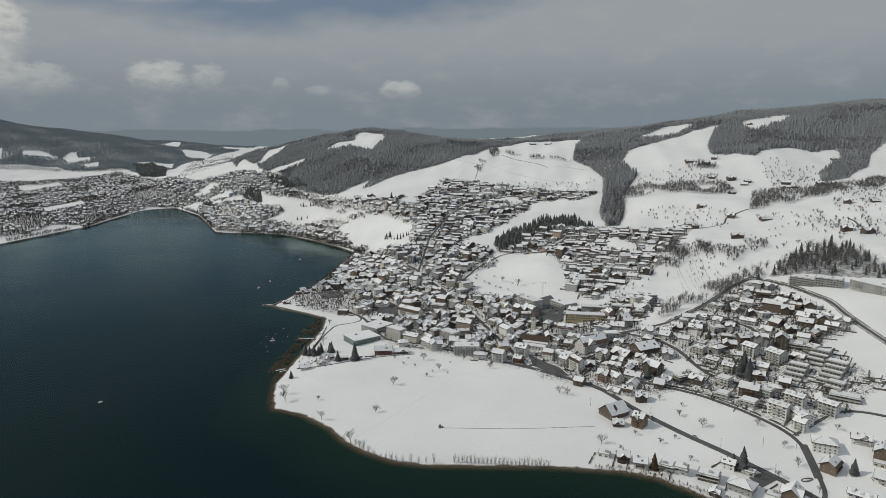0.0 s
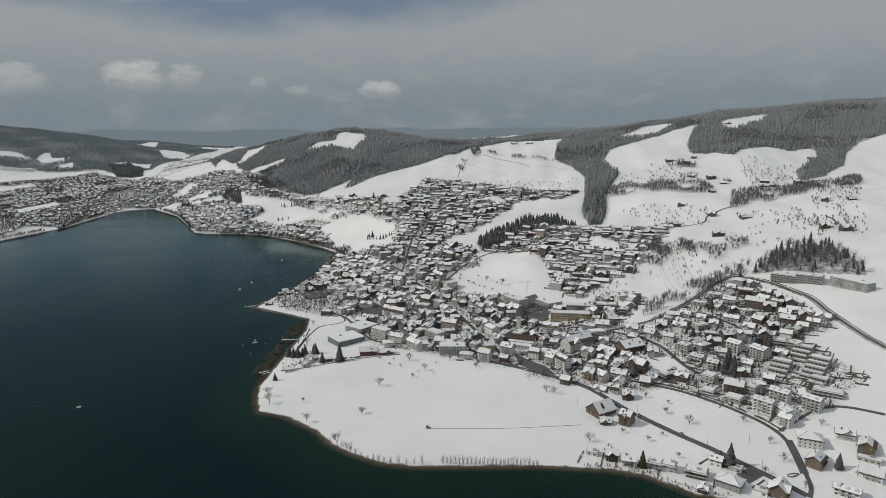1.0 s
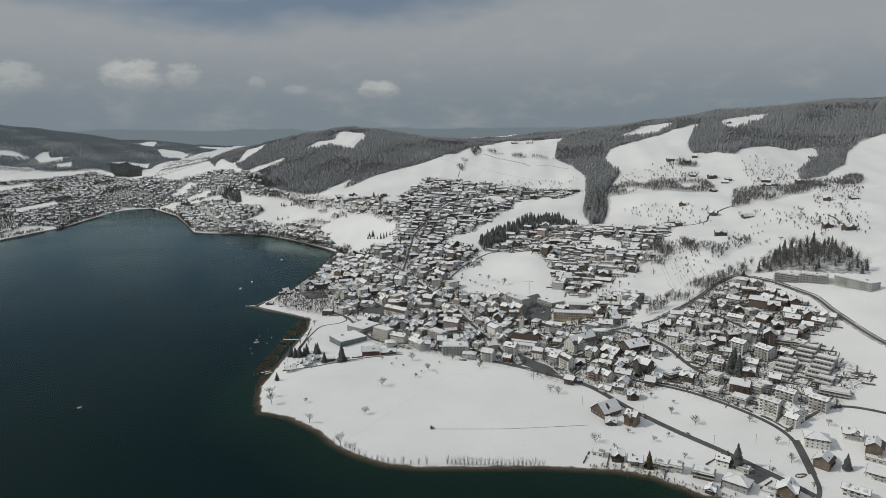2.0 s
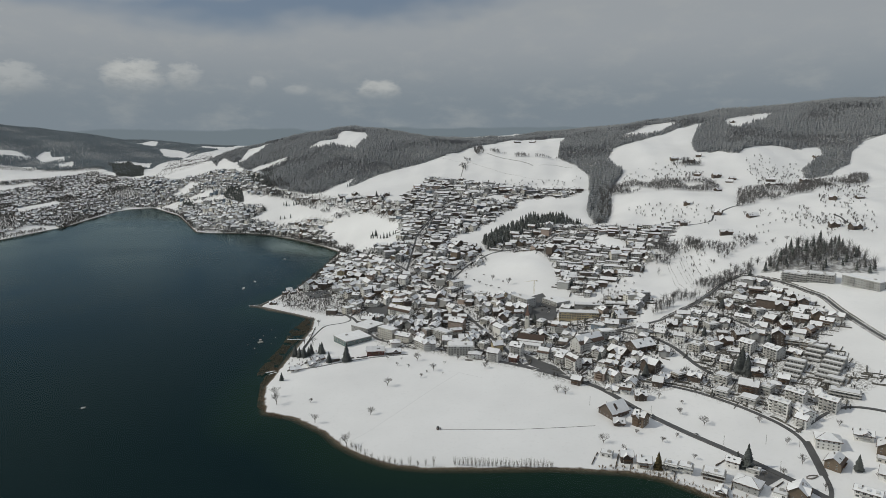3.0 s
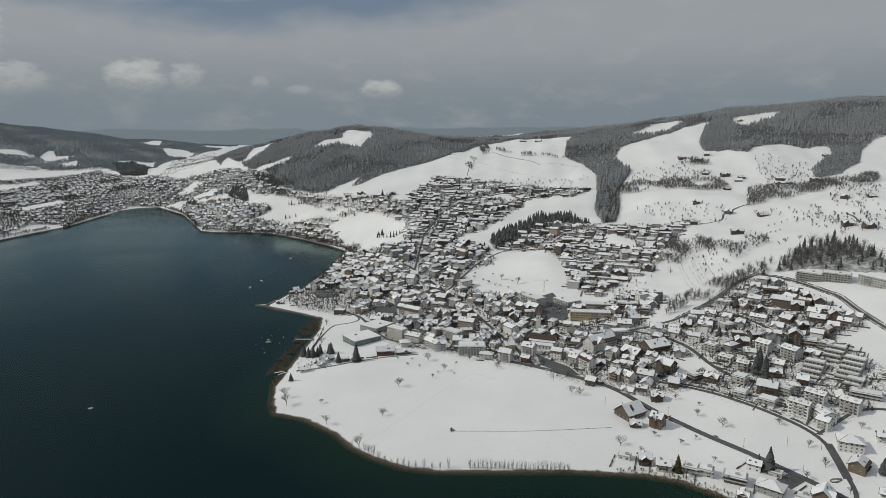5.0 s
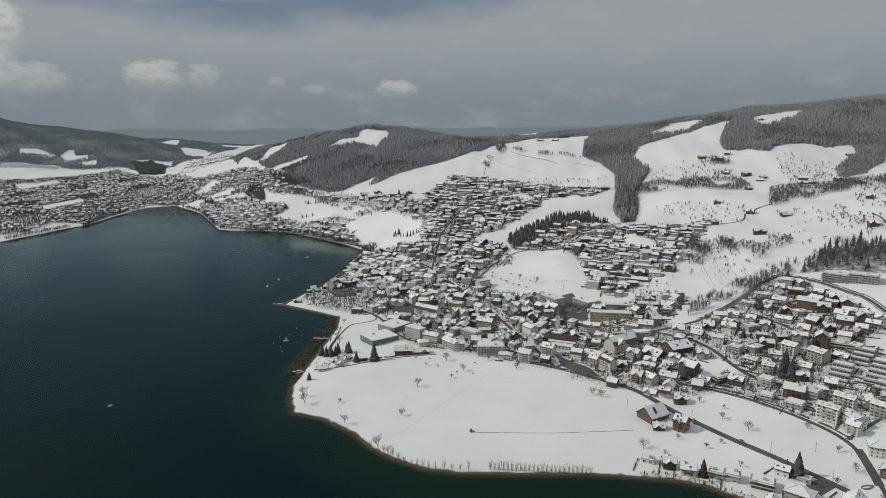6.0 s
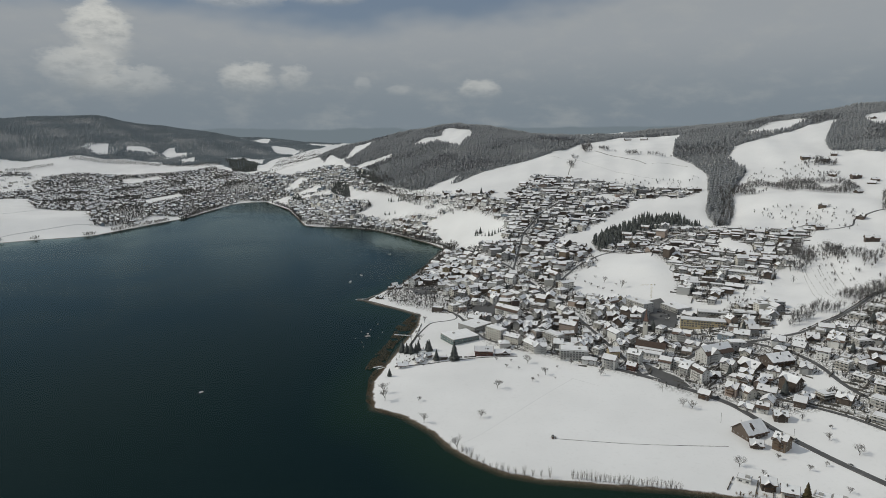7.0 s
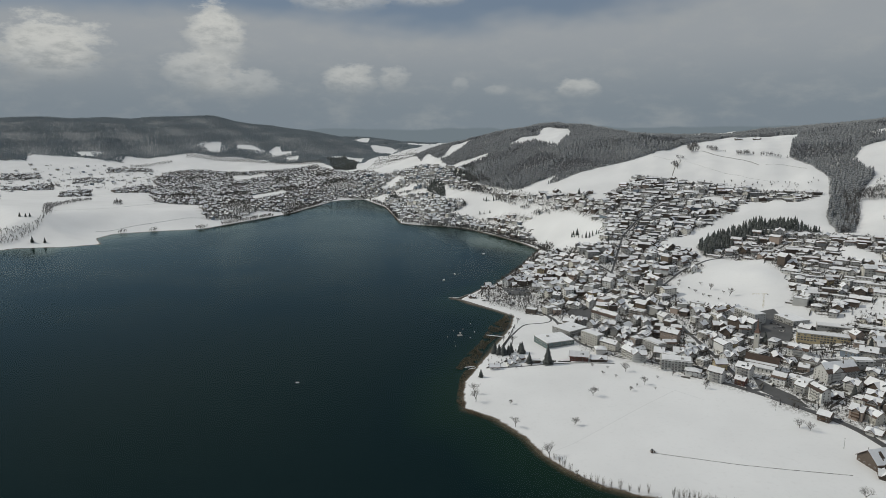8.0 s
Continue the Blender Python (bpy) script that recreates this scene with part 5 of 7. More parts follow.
for x, y, quarter, street in LOTS:
    room = np.array(TAKEN)
    if (np.hypot(x - room[:, 0], y - room[:, 1]) < room[:, 2] + 6).any():
        continue
    far_off = quarter.startswith(("far", "hill", "west", "valley", "saddle"))
    big = rng.random() < (0.12 if quarter != "core" else 0.2)
    storeys = int(rng.choice([2, 3, 3] if far_off else [3, 3, 4])) if big else int(rng.choice([1, 1, 1, 2] if quarter.startswith("far") else [1, 1, 2, 2, 2] if far_off else [1, 1, 2, 2] if quarter in ("south_east", "middle") else [1, 2, 2, 2, 2, 3]))
    L, D = (int(rng.choice([13, 16, 20])), int(rng.choice([10, 11]))) if big else (int(rng.choice([10, 11, 12, 14])), int(rng.choice([8, 9, 10] if far_off else [8, 9, 10])))
    kind = str(rng.choice(["gable", "gable", "gable", "gable", "gable", "flat", "hip"])) if not big else str(rng.choice(["gable", "flat", "block"]))
    colour = COLOURS[int(rng.integers(len(COLOURS)))]
    # warm walls beyond 1700 m go cool: haze put into their colour
    if (math.hypot(x, y) > 1700 and colour in ("brown", "ochre", "rose", "yellow")) or (far_off and colour in ("ochre", "yellow")):
        colour = ("grey", "blue", "white")[built % 3]
    if quarter in ("hillside", "middle", "west_slope", "west_row", "west_top") and rng.random() < 0.55:
        # long low flats that follow the slope
        kind, storeys, L, D = str(rng.choice(["flat", "flat", "gable", "hip"])), int(rng.choice([1, 2, 2])), int(rng.choice([12, 15, 18, 22])), int(rng.choice([7, 8, 9]))
        turn = street + float(rng.normal(0, 12))
    else:
        turn = street + float(rng.choice([0, 90, 90, 180])) + float(rng.normal(0, 20))
    if quarter.startswith("far"):
        L, D, storeys = min(L, 12), min(D, 9), min(storeys, 2)
    TAKEN.append((x, y, max(L, D) / 2 - 4))
    z = base_height(x, y, turn, L, D)
    m = pose(x, y, z, 0, 0, turn)
    built += 1
    if built <= 240:
        make_house(m, L, D, storeys, kind, colour, 1000 + built, "house" if storeys < 4 else "apartment_building", built <= 95, quarter.replace("_", " ") + " houses")
        continue
    far = math.hypot(x, y) > 1700
    sh = plain_house(L, D, storeys, kind if not (far and kind == "block") else "gable", colour, built, not far)
    store = FAR.setdefault((quarter, colour), Shape())
    k = len(store.v)
    placed = np.array(sh.v) @ np.array(m.to_3x3()).T + np.array(m.translation)
    store.v += placed.tolist()
    store.f += [tuple(i + k for i in f) for f in sh.f]
    store.m += sh.m
for (quarter, colour), store in FAR.items():
    ob = new("far_houses", store.data("far_houses", WALLS[colour], ROOF, SNOW, PANE))
    tagged(ob, f"{COLOUR_WORD[colour]} houses with snow-covered roofs, close together", "houses", kind="stuff")

# hedges, fences and low walls round the gardens
r50 = random.Random(50)
hedges = Shape()
for x, y, quarter, street in LOTS:
    if math.hypot(x, y) > 1550:
        break
    for _ in range(6):
        a = radians(street + r50.choice((0, 90)) + r50.gauss(0, 6))
        ox, oy, ln = x + r50.uniform(-13, 13), y + r50.uniform(-13, 13), r50.uniform(5, 15)
        wide, tall = r50.uniform(0.2, 0.55), r50.uniform(0.5, 1.7)
        n = max(2, int(ln / 2.5))
        us = [ln * (i / n - 0.5) for i in range(n + 1)]
        xs, ys = [ox + math.cos(a) * u for u in us], [oy + math.sin(a) * u for u in us]
        zs = surface(xs, ys)
        nx2, ny2 = -math.sin(a) * wide, math.cos(a) * wide
        for i in range(n):
            t = tall * r50.uniform(0.75, 1.2)
            q = [(xs[i] - nx2, ys[i] - ny2, zs[i]), (xs[i + 1] - nx2, ys[i + 1] - ny2, zs[i + 1]), (xs[i + 1] + nx2, ys[i + 1] + ny2, zs[i + 1]), (xs[i] + nx2, ys[i] + ny2, zs[i])]
            hedges.solid([(b[0], b[1], b[2] - 0.5) for b in q], [(b[0], b[1], b[2] + t) for b in q], bottom=False)
hedge_mat = material("garden_hedge", (0.085, 0.08, 0.07), 0.9, (0.16, 0.15, 0.135), 0.5, 0.8, 0.6, 3, islands=0.35)
tagged(new("garden_hedges", hedges.data("garden_hedges", hedge_mat)), "dark hedges and fences round the snowy gardens", "hedges", kind="stuff")


# ---- woods and trees ----
def scatter(outlines, holes, space, seed_no):
    """Uneven places inside the outlines and outside the holes."""
    r = np.random.default_rng(seed_no)
    xs, ys = [], []
    for poly in outlines:
        p = np.array(poly, float)
        (x0, y0), (x1, y1) = p.min(0), p.max(0)
        gx2, gy2 = np.meshgrid(np.arange(x0, x1, space), np.arange(y0, y1, space))
        a = gx2.ravel() + r.uniform(-0.5, 0.5, gx2.size) * space
        b = gy2.ravel() + r.uniform(-0.5, 0.5, gx2.size) * space
        keep = inside(a, b, poly)
        for h in holes:
            keep &= ~inside(a, b, h)
        xs.append(a[keep])
        ys.append(b[keep])
    return np.concatenate(xs), np.concatenate(ys)


def fir_wood(name, x, y, tall, sides, tiers, mat, seed_no, wide=0.21):
    """Many firs as one mesh: ragged tiers of boughs on each stem."""
    r = np.random.default_rng(seed_no)
    n = len(x)
    z = surface(x, y)
    h = tall * r.uniform(0.5, 1.25, n) * (0.85 + 0.25 * np.sin(x / 61) * np.sin(y / 47))
    lean = r.normal(0, 0.02, (n, 2))
    verts, faces = [], []
    per = tiers * (sides + 1)
    base = np.arange(n) * per
    for t in range(tiers):
        f0, f1 = 0.1 + 0.8 * t / tiers, min(1.0, 0.1 + 0.8 * (t + 1) / tiers + 0.2)
        rad = h * (wide * (1 - 0.85 * t / tiers))
        apex = np.stack([x + lean[:, 0] * h * f1, y + lean[:, 1] * h * f1, z + h * f1], 1)
        ring = []
        turn = r.uniform(0, math.tau, n)
        for i in range(sides):
            a = turn + math.tau * i / sides
            rr = rad * r.uniform(0.6, 1.25, n)
            ring.append(np.stack([x + lean[:, 0] * h * f0 + np.cos(a) * rr, y + lean[:, 1] * h * f0 + np.sin(a) * rr, z + h * (f0 + r.uniform(-0.05, 0.04, n))], 1))
        verts.append(np.stack([apex] + ring, 1))
        for i in range(sides):
            faces.append(np.stack([base + t * (sides + 1), base + t * (sides + 1) + 1 + i, base + t * (sides + 1) + 1 + (i + 1) % sides], 1))
    v = np.concatenate(verts, 1).reshape(-1, 3)
    return new(name, arrays_mesh(name, v, np.concatenate(faces), mat))


def bare_wood(name, x, y, tall, twigs, mat, seed_no, upright=0.75, thick=1.0, lowest=-99.0):
    """Many leafless trees as one mesh of thin stems and twigs."""
    r = np.random.default_rng(seed_no)
    n = len(x)
    z = np.maximum(surface(x, y) - 0.2, lowest)
    h = tall * r.uniform(0.55, 1.2, n)
    verts, faces, k = [], [], 0
    pos = np.stack([x, y, z], 1)
    for i in range(twigs + 1):
        a = r.uniform(0, math.tau, n)
        up = r.uniform(upright - 0.25, 1.0, n) if i else np.ones(n)
        out_ = np.sqrt(np.maximum(1 - up * up, 0))
        d = np.stack([np.cos(a) * out_, np.sin(a) * out_, up], 1)
        start = pos + np.array([0, 0, 1.0]) * (h * (r.uniform(0.2, 0.6, n) if i else 0))[:, None]
        ln = h * (r.uniform(0.3, 0.6, n) if i else 0.95)
        end = start + d * ln[:, None]
        wdt = (0.15 if i else 0.2) * thick * (h / 12)
        b = r.uniform(0, math.tau, n)
        for q in range(2):
            side = np.stack([np.cos(b + q * 1.57), np.sin(b + q * 1.57), np.zeros(n)], 1) * wdt[:, None]
            verts += [start - side, start + side, end]
            faces.append(np.stack([np.arange(n) * 1 + k * n, np.arange(n) + (k + 1) * n, np.arange(n) + (k + 2) * n], 1))
            k += 3
    return new(name, arrays_mesh(name, np.concatenate(verts), np.concatenate(faces), mat))


wx, wy = scatter([FOREST["west_hill"], FOREST["right_ridge"]], list(GLADE.values()), 4.9, 3)
# stands of frosted leafless trees among the firs
leafless = np.sin(wx / 83 + np.sin(wy / 57)) * np.sin(wy / 71 + wx / 190) + 0.5 * np.sin(wx / 31) * np.sin(wy / 37) + np.random.default_rng(93).uniform(-0.45, 0.45, len(wx)) > 0.62
bx2, by2 = wx[leafless], wy[leafless]
tagged(bare_wood("frosted_wood", bx2, by2, 11.5, 18, FROSTY_TWIG, 90, 0.4, 2.4), "frosted leafless trees in stands among the firs", "forest", kind="stuff")
wx, wy = wx[~leafless], wy[~leafless]
tagged(fir_wood("fir_forest", wx, wy, 13.5, 5, 3, FROSTED, 4, 0.25), "dense fir forest with frost and snow on the boughs", "forest", kind="stuff")
ax, ay = scatter([FOREST["right_grove"]], [], 15, 55)
wx, wy = scatter([FOREST["centre_grove"], FOREST["village_grove"], FOREST["shore_grove"], FOREST["wood_foot"], FOREST["saddle_grove"]], [], 6.0, 5)
tagged(fir_wood("grove_firs", ax, ay, 19, 6, 4, NEEDLES, 56, 0.2), "dark firs standing between the leafless trees", "trees", kind="stuff")
tagged(fir_wood("fir_grove", wx, wy, 13, 6, 4, NEEDLES, 6, 0.25), "dark green fir grove beside the meadows", "forest", kind="stuff")
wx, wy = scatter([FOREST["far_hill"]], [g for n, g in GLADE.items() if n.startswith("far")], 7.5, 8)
tagged(fir_wood("far_forest", wx, wy, 9.5, 5, 2, FAR_FROST_HAZE, 9, 0.45), "far forest with haze tinted into its boughs, on the hills behind the lake", "forest", kind="stuff")


FAR_BARE = ("clump", "stream_row", "spit", "far_hedge", "far_band", "far_band_b")
wx, wy = scatter([BARE[n] for n in FAR_BARE], [], 6.0, 91)
tagged(bare_wood("far_woodland", wx, wy, 8, 24, HEDGEROW, 92, 0.4, 1.6), "leafless trees along the far stream and shore", "trees", kind="stuff")
LOOSE = ("slope_belt", "slope_b", "farm_trees", "farm_trees_b", "ravine_b")
gx2, gy2 = scatter([BARE["grove_edge"]], [], 8.5, 96)
keep = np.sin(gx2 / 16 + np.sin(gy2 / 13)) * np.sin(gy2 / 15 + gx2 / 29) > -0.4
tagged(bare_wood("grove_trees", gx2[keep], gy2[keep], 18, 80, HEDGEROW, 97, 0.55, 0.38), "tall leafless trees in the grove above the flats", "trees", kind="stuff")
wx, wy = scatter([BARE[n] for n in LOOSE], [], 7.0, 94)
keep = np.sin(wx / 15 + np.sin(wy / 21)) * np.sin(wy / 17 + wx / 40) > -0.3
wx, wy = wx[keep], wy[keep]
tagged(bare_wood("loose_trees", wx, wy, 11, 70, HEDGEROW, 95, 0.35, 0.5), "loose leafless trees on the snowy slope", "trees", kind="stuff")
wx, wy = scatter([p for n, p in BARE.items() if n not in FAR_BARE + LOOSE + ("grove_edge",)], [], 5.0, 11)
keep = np.sin(wx / 14 + np.sin(wy / 23)) * np.sin(wy / 19 + wx / 47) > -0.35
wx, wy = wx[keep], wy[keep]
tagged(bare_wood("bare_woodland", wx, wy, 13, 64, HEDGEROW, 12, 0.45, 0.5), "leafless trees along the stream and field edges", "trees", kind="stuff")
wx, wy = scatter([p for n, p in TOWN.items() if not n.startswith("far") and n not in ("corner", "shore_row")], list(OPEN.values()) + list(PAVED.values()), 6.5, 13)
keep = np.ones(len(wx), bool)
for a, b, r0 in TAKEN:
    keep &= np.hypot(wx - a, wy - b) > r0 + 2.0
for w, ln in ROADS.values():
    keep &= to_line(wx, wy, ln, False) > w / 2 + 1
tagged(bare_wood("garden_shrubs", wx[keep], wy[keep], 4.6, 24, SHRUB, 14, 0.35, 2.8), "leafless garden trees, hedges and shrubs between houses", "shrubs", kind="stuff")

# taller leafless trees and small evergreens among the houses
quarters = [p for n, p in TOWN.items() if not n.startswith("far") and n not in ("corner", "shore_row")]
for space, seed_no, make in ((10, 60, 0), (10, 61, 1)):
    wx, wy = scatter(quarters, list(OPEN.values()) + list(PAVED.values()), space, seed_no)
    keep = np.ones(len(wx), bool)
    for a, b, r0 in TAKEN:
        keep &= np.hypot(wx - a, wy - b) > r0 + (3.5 if make == 0 else 2.0)
    for w, ln in ROADS.values():
        keep &= to_line(wx, wy, ln, False) > w / 2 + 1.5
    if make == 0:
        tagged(bare_wood("garden_trees", wx[keep], wy[keep], 7.5, 36, SHRUB, 62, 0.35, 1.3), "leafless trees between the houses", "trees", kind="stuff")
    else:
        tagged(fir_wood("evergreen_shrubs", wx[keep], wy[keep], 4.2, 6, 2, NEEDLES, 63), "small dark evergreen shrubs in snowy gardens", "shrubs", kind="stuff")

wx, wy = scatter([p for n, p in TOWN.items() if n.startswith("farmstead") or n == "far_town"], list(OPEN.values()), 5.8, 64)
tagged(bare_wood("village_trees", wx, wy, 8, 20, SHRUB, 65, 0.4, 2.2), "leafless trees round the far farms and houses", "trees", kind="stuff")

wx, wy = scatter([TOWN["far_town"], TOWN["valley_mouth"], TOWN["shore_west"], TOWN["west_up"]], list(OPEN.values()), 19, 66)
tagged(fir_wood("village_firs", wx, wy, 11, 5, 3, NEEDLES, 67, 0.24), "dark firs among the far houses", "trees", kind="stuff")

# orchards: small round-headed fruit trees in loose rows
wx, wy = scatter(list(ORCHARD.values()), [], 12.5, 15)
keep = np.random.default_rng(16).random(len(wx)) < 0.62
tagged(bare_wood("orchard", wx[keep], wy[keep], 7.2, 64, SHRUB, 17, 0.2, 1.2), "leafless fruit trees standing in snowy meadows", "orchard", kind="stuff")
# trees along the far shore, and in the lakeside park
wx, wy = scatter([[(-1050, 1450), (-200, 1450), (60, 1280), (60, 1420), (-200, 1750), (-380, 2250), (-520, 2330), (-700, 2200)]], [], 5.0, 18)
d = shore_dist(wx, wy)
keep = (d > 1.5) & (d < 17) & (np.sin(wx / 23) * np.sin(wy / 31 + wx / 60) > -0.35) & ~((wx > -660) & (wx < -500) & (wy > 2150))
keep &= (wx > -800) | (np.sin(wx / 9) > 0.8)
tagged(bare_wood("shore_trees", wx[keep], wy[keep], 10, 24, TWIG, 19, 0.45, 1.4), "leafless trees along the far lake shore", "trees", kind="stuff")
wx, wy = scatter([[(-90, 1060), (-20, 1060), (30, 1200), (75, 1330), (60, 1400), (-60, 1300)]], [], 5.5, 71)
d = shore_dist(wx, wy)
keep = (d > 2) & (d < 30)
tagged(bare_wood("lakeside_trees", wx[keep], wy[keep], 9, 50, SHRUB, 72, 0.4, 0.9), "dark leafless trees along the lake front of the town", "trees", kind="stuff")
park = [[(-85, 975), (-40, 1010), (8, 960), (25, 905), (-12, 895), (-50, 932)], [(-50, 700), (-42, 740), (-20, 760), (20, 700), (-20, 685)], [(-30, 790), (-22, 850), (-12, 850), (-18, 790)]]
wx, wy = scatter(park, list(PAVED.values()), 5.5, 68)
keep = (shore_dist(wx, wy) > 3) & (np.random.default_rng(69).random(len(wx)) < 0.5)
tagged(bare_wood("park_bushes", wx[keep], wy[keep], 3.2, 60, SHRUB, 70, 0.15, 1.5), "bare bushes and small trees in the lakeside park", "shrubs", kind="stuff")
# loose trees over the far fields
wx, wy = scatter([TOWN["far_west"], TOWN["far_fields"]], [], 46, 20)
tagged(bare_wood("field_trees", wx, wy, 9, 24, TWIG, 21, 0.4, 1.6), "scattered leafless trees and hedges on far snow fields", "trees", kind="stuff")


# ---- single trees ----
def bare_tree(seed_no, tall, spread, trunk=0.25, name="bare_tree"):
    """A leafless tree: a trunk with its limbs, and a crown of twigs."""
    r = random.Random(seed_no)
    wood, crown = Shape(), Shape()

    def grow(at, way, length, thick, level):
        end = at + way * length
        (wood if level < 2 else crown).tube(at, end, thick, thick * 0.6, 5 if level < 2 else 3)
        if level == 4:
            return
        for _ in range((6, 4, 4, 3)[level]):
            side = Vector((r.gauss(0, 1), r.gauss(0, 1), r.gauss(0.25, 0.35))).normalized()
            turn = (way * (1.0 - spread * 0.7) + side * spread + Vector((0, 0, 0.12))).normalized()
            size = tall * (0.30, 0.22, 0.15, 0.10)[level] * r.uniform(0.75, 1.2)
            grow(at + way * length * r.uniform(0.5, 1.0), turn, size, max(thick * 0.5, 0.035), level + 1)

    grow(Vector((0, 0, -0.3)), Vector((r.uniform(-0.08, 0.08), r.uniform(-0.08, 0.08), 1)).normalized(), tall * trunk, tall * 0.022, 0)
    ob = new(name)
    part("trunk", wood.data("trunk", BARK), ob)
    part("crown", crown.data("crown", TWIG), ob)
    return ob


def sapling(seed_no, tall):
    """A slim young tree of many thin upright stems with fine twigs."""
    r = random.Random(seed_no)
    wood, crown = Shape(), Shape()
    wood.tube((0, 0, -0.2), (0, 0, tall * 0.9), 0.07, 0.02, 5)
    for _ in range(12):
        a, lean = r.uniform(0, math.tau), r.uniform(0.05, 0.25)
        base = Vector((r.gauss(0, 0.6), r.gauss(0, 0.6), -0.1))
        way = Vector((math.cos(a) * lean, math.sin(a) * lean, 1)).normalized()
        h = tall * r.uniform(0.45, 0.95)
        crown.tube(base, base + way * h, 0.05, 0.015, 3)
        for _ in range(11):
            at = base + way * h * r.uniform(0.25, 0.95)
            b = r.uniform(0, math.tau)
            tip = at + Vector((math.cos(b) * 0.4, math.sin(b) * 0.4, 0.9)) * r.uniform(0.5, 1.6)
            crown.tube(at, tip, 0.03, 0.012, 3)
    ob = new("sapling")
    part("stem", wood.data("stem", SAPLING), ob)
    part("crown", crown.data("crown", SAPLING), ob)
    return ob


def fir_tree(seed_no, tall, wide, mat):
    """A fir with drooping boughs in ragged tiers."""
    r = random.Random(seed_no)
    stem, crown = Shape(), Shape()
    stem.tube((0, 0, -0.5), (0, 0, tall * 0.9), tall * 0.018, 0.05, 6)
    tiers = 15
    for t in range(tiers):
        f = t / tiers
        rad, z = wide * (1 - f) ** 0.85 * 0.5 + 0.15, tall * (0.06 + 0.9 * f)
        n = 9 - t // 3
        off = r.uniform(0, math.tau)
        for i in range(n):
            a = off + math.tau * (i + r.uniform(-0.25, 0.25)) / n
            rr = rad * r.uniform(0.75, 1.15)
            d, s = Vector((math.cos(a), math.sin(a), 0)), Vector((-math.sin(a), math.cos(a), 0))
            top = Vector((0, 0, z + tall * 0.07))
            mid, tip = d * rr * 0.6 + Vector((0, 0, z)), d * rr + Vector((0, 0, z - tall * 0.035))
            w = rr * 0.55
            crown.quad(top, mid - s * w, tip, mid + s * w)
            crown.quad(top, mid - s * w * 0.6 - Vector((0, 0, tall * 0.03)), tip, mid + s * w * 0.6 - Vector((0, 0, tall * 0.03)))
    ob = new("fir_tree")
    part("trunk", stem.data("trunk", BARK), ob)
    part("crown", crown.data("crown", mat), ob)
    return ob


def stand(x, y, turn=0.0, size=1.0, sink=0.0):
    return pose(x, y, float(surface(x, y)) - sink, 0, 0, turn) @ Matrix.Diagonal((size, size, size, 1))


def plant(ob, places, label, category, group, lo=0.8, hi=1.2, seed_no=1):
    """The tree at the first place, and copies at the others."""
    r = random.Random(seed_no)
    tagged(ob, label, category, group)
    made = []
    for i, (x, y) in enumerate(places):
        m = stand(x, y, r.uniform(0, 360), r.uniform(lo, hi))
        if i:
            copy_thing(ob, m)
        else:
            made.append(m)
    ob.matrix_basis = made[0]


KNOLL_TREES = [(214, 969), (224, 952), (229, 940), (235, 924), (248, 901), (256, 1010), (247, 1027), (244, 971), (262, 928), (219, 985), (240, 915)]
NARROW = [(-72, 1680), (-87, 1690), (-98, 1697), (103, 1368), (107, 1359), (113, 1334), (117, 1310), (122, 1289), (127, 1278), (133, 1282), (140, 1283), (144, 1280), (66, 1521), (46, 1545), (-90, 1745), (-83, 1738), (-76, 1733), (-64, 1725), (-57, 1720), (-52, 1715)]
plant(bare_tree(1, 11, 0.62), [(52, 617), (103, 644), (302, 470), (91, 677)], "round-headed leafless tree standing in the snowy field", "tree", "field trees", 0.9, 1.15, 1)
plant(bare_tree(2, 9, 0.6), [(30, 561), (134, 667), (156, 636), (344, 457), (293, 492)], "leafless pear tree standing in the snowy field", "tree", "field trees", 0.8, 1.1, 2)
plant(bare_tree(3, 7, 0.66), [(-23, 600), (87, 629), (303, 505), (258, 459), (272, 462), (244, 476)], "small leafless fruit tree in deep snow", "tree", "field trees", 0.7, 1.0, 3)
plant(bare_tree(4, 12, 0.7), [(207, 561), (213, 556), (211, 469)], "broad dense leafless tree beside the farm track", "tree", "field trees", 0.85, 1.05, 4)
plant(bare_tree(5, 14, 0.5, 0.3), [(-56, 621), (-54, 604), (6, 510), (-19, 558), (-20, 860), (-30, 775), (-13, 847), (-20, 767), (-40, 952), (-64, 970), (-21, 912), (4, 928), (-52, 958), (-28, 940), (-10, 930), (-2, 1089), (28, 1209), (42, 1204), (-12, 1133), (20, 1230)], "tall leafless tree on the lake shore", "tree", "shore trees", 0.6, 1.0, 5)
plant(sapling(6, 8.5), [(86 + i * 3.1, 463.0 - i * 0.8) for i in range(24)] + [(29, 480), (33, 478), (37, 476), (41, 474), (46, 472), (52, 470), (58, 468), (64, 467), (70, 466), (10, 506), (13, 502), (16, 497), (20, 491), (24, 485)],
      "slender leafless sapling in the row along the water", "tree", "row of saplings on the shore", 0.8, 1.15, 6)
plant(bare_tree(7, 13, 0.55), [(887, 1101), (674, 843), (640, 871), (623, 870), (759, 1016), (736, 1028), (807, 965), (993, 1235), (960, 1216), (914, 1218), (926, 1211), (874, 1003), (903, 984), (858, 937), (785, 942), (761, 873), (796, 847), (720, 816)],
      "leafless tree beside a hill farm", "tree", "hill trees", 0.7, 1.1, 7)
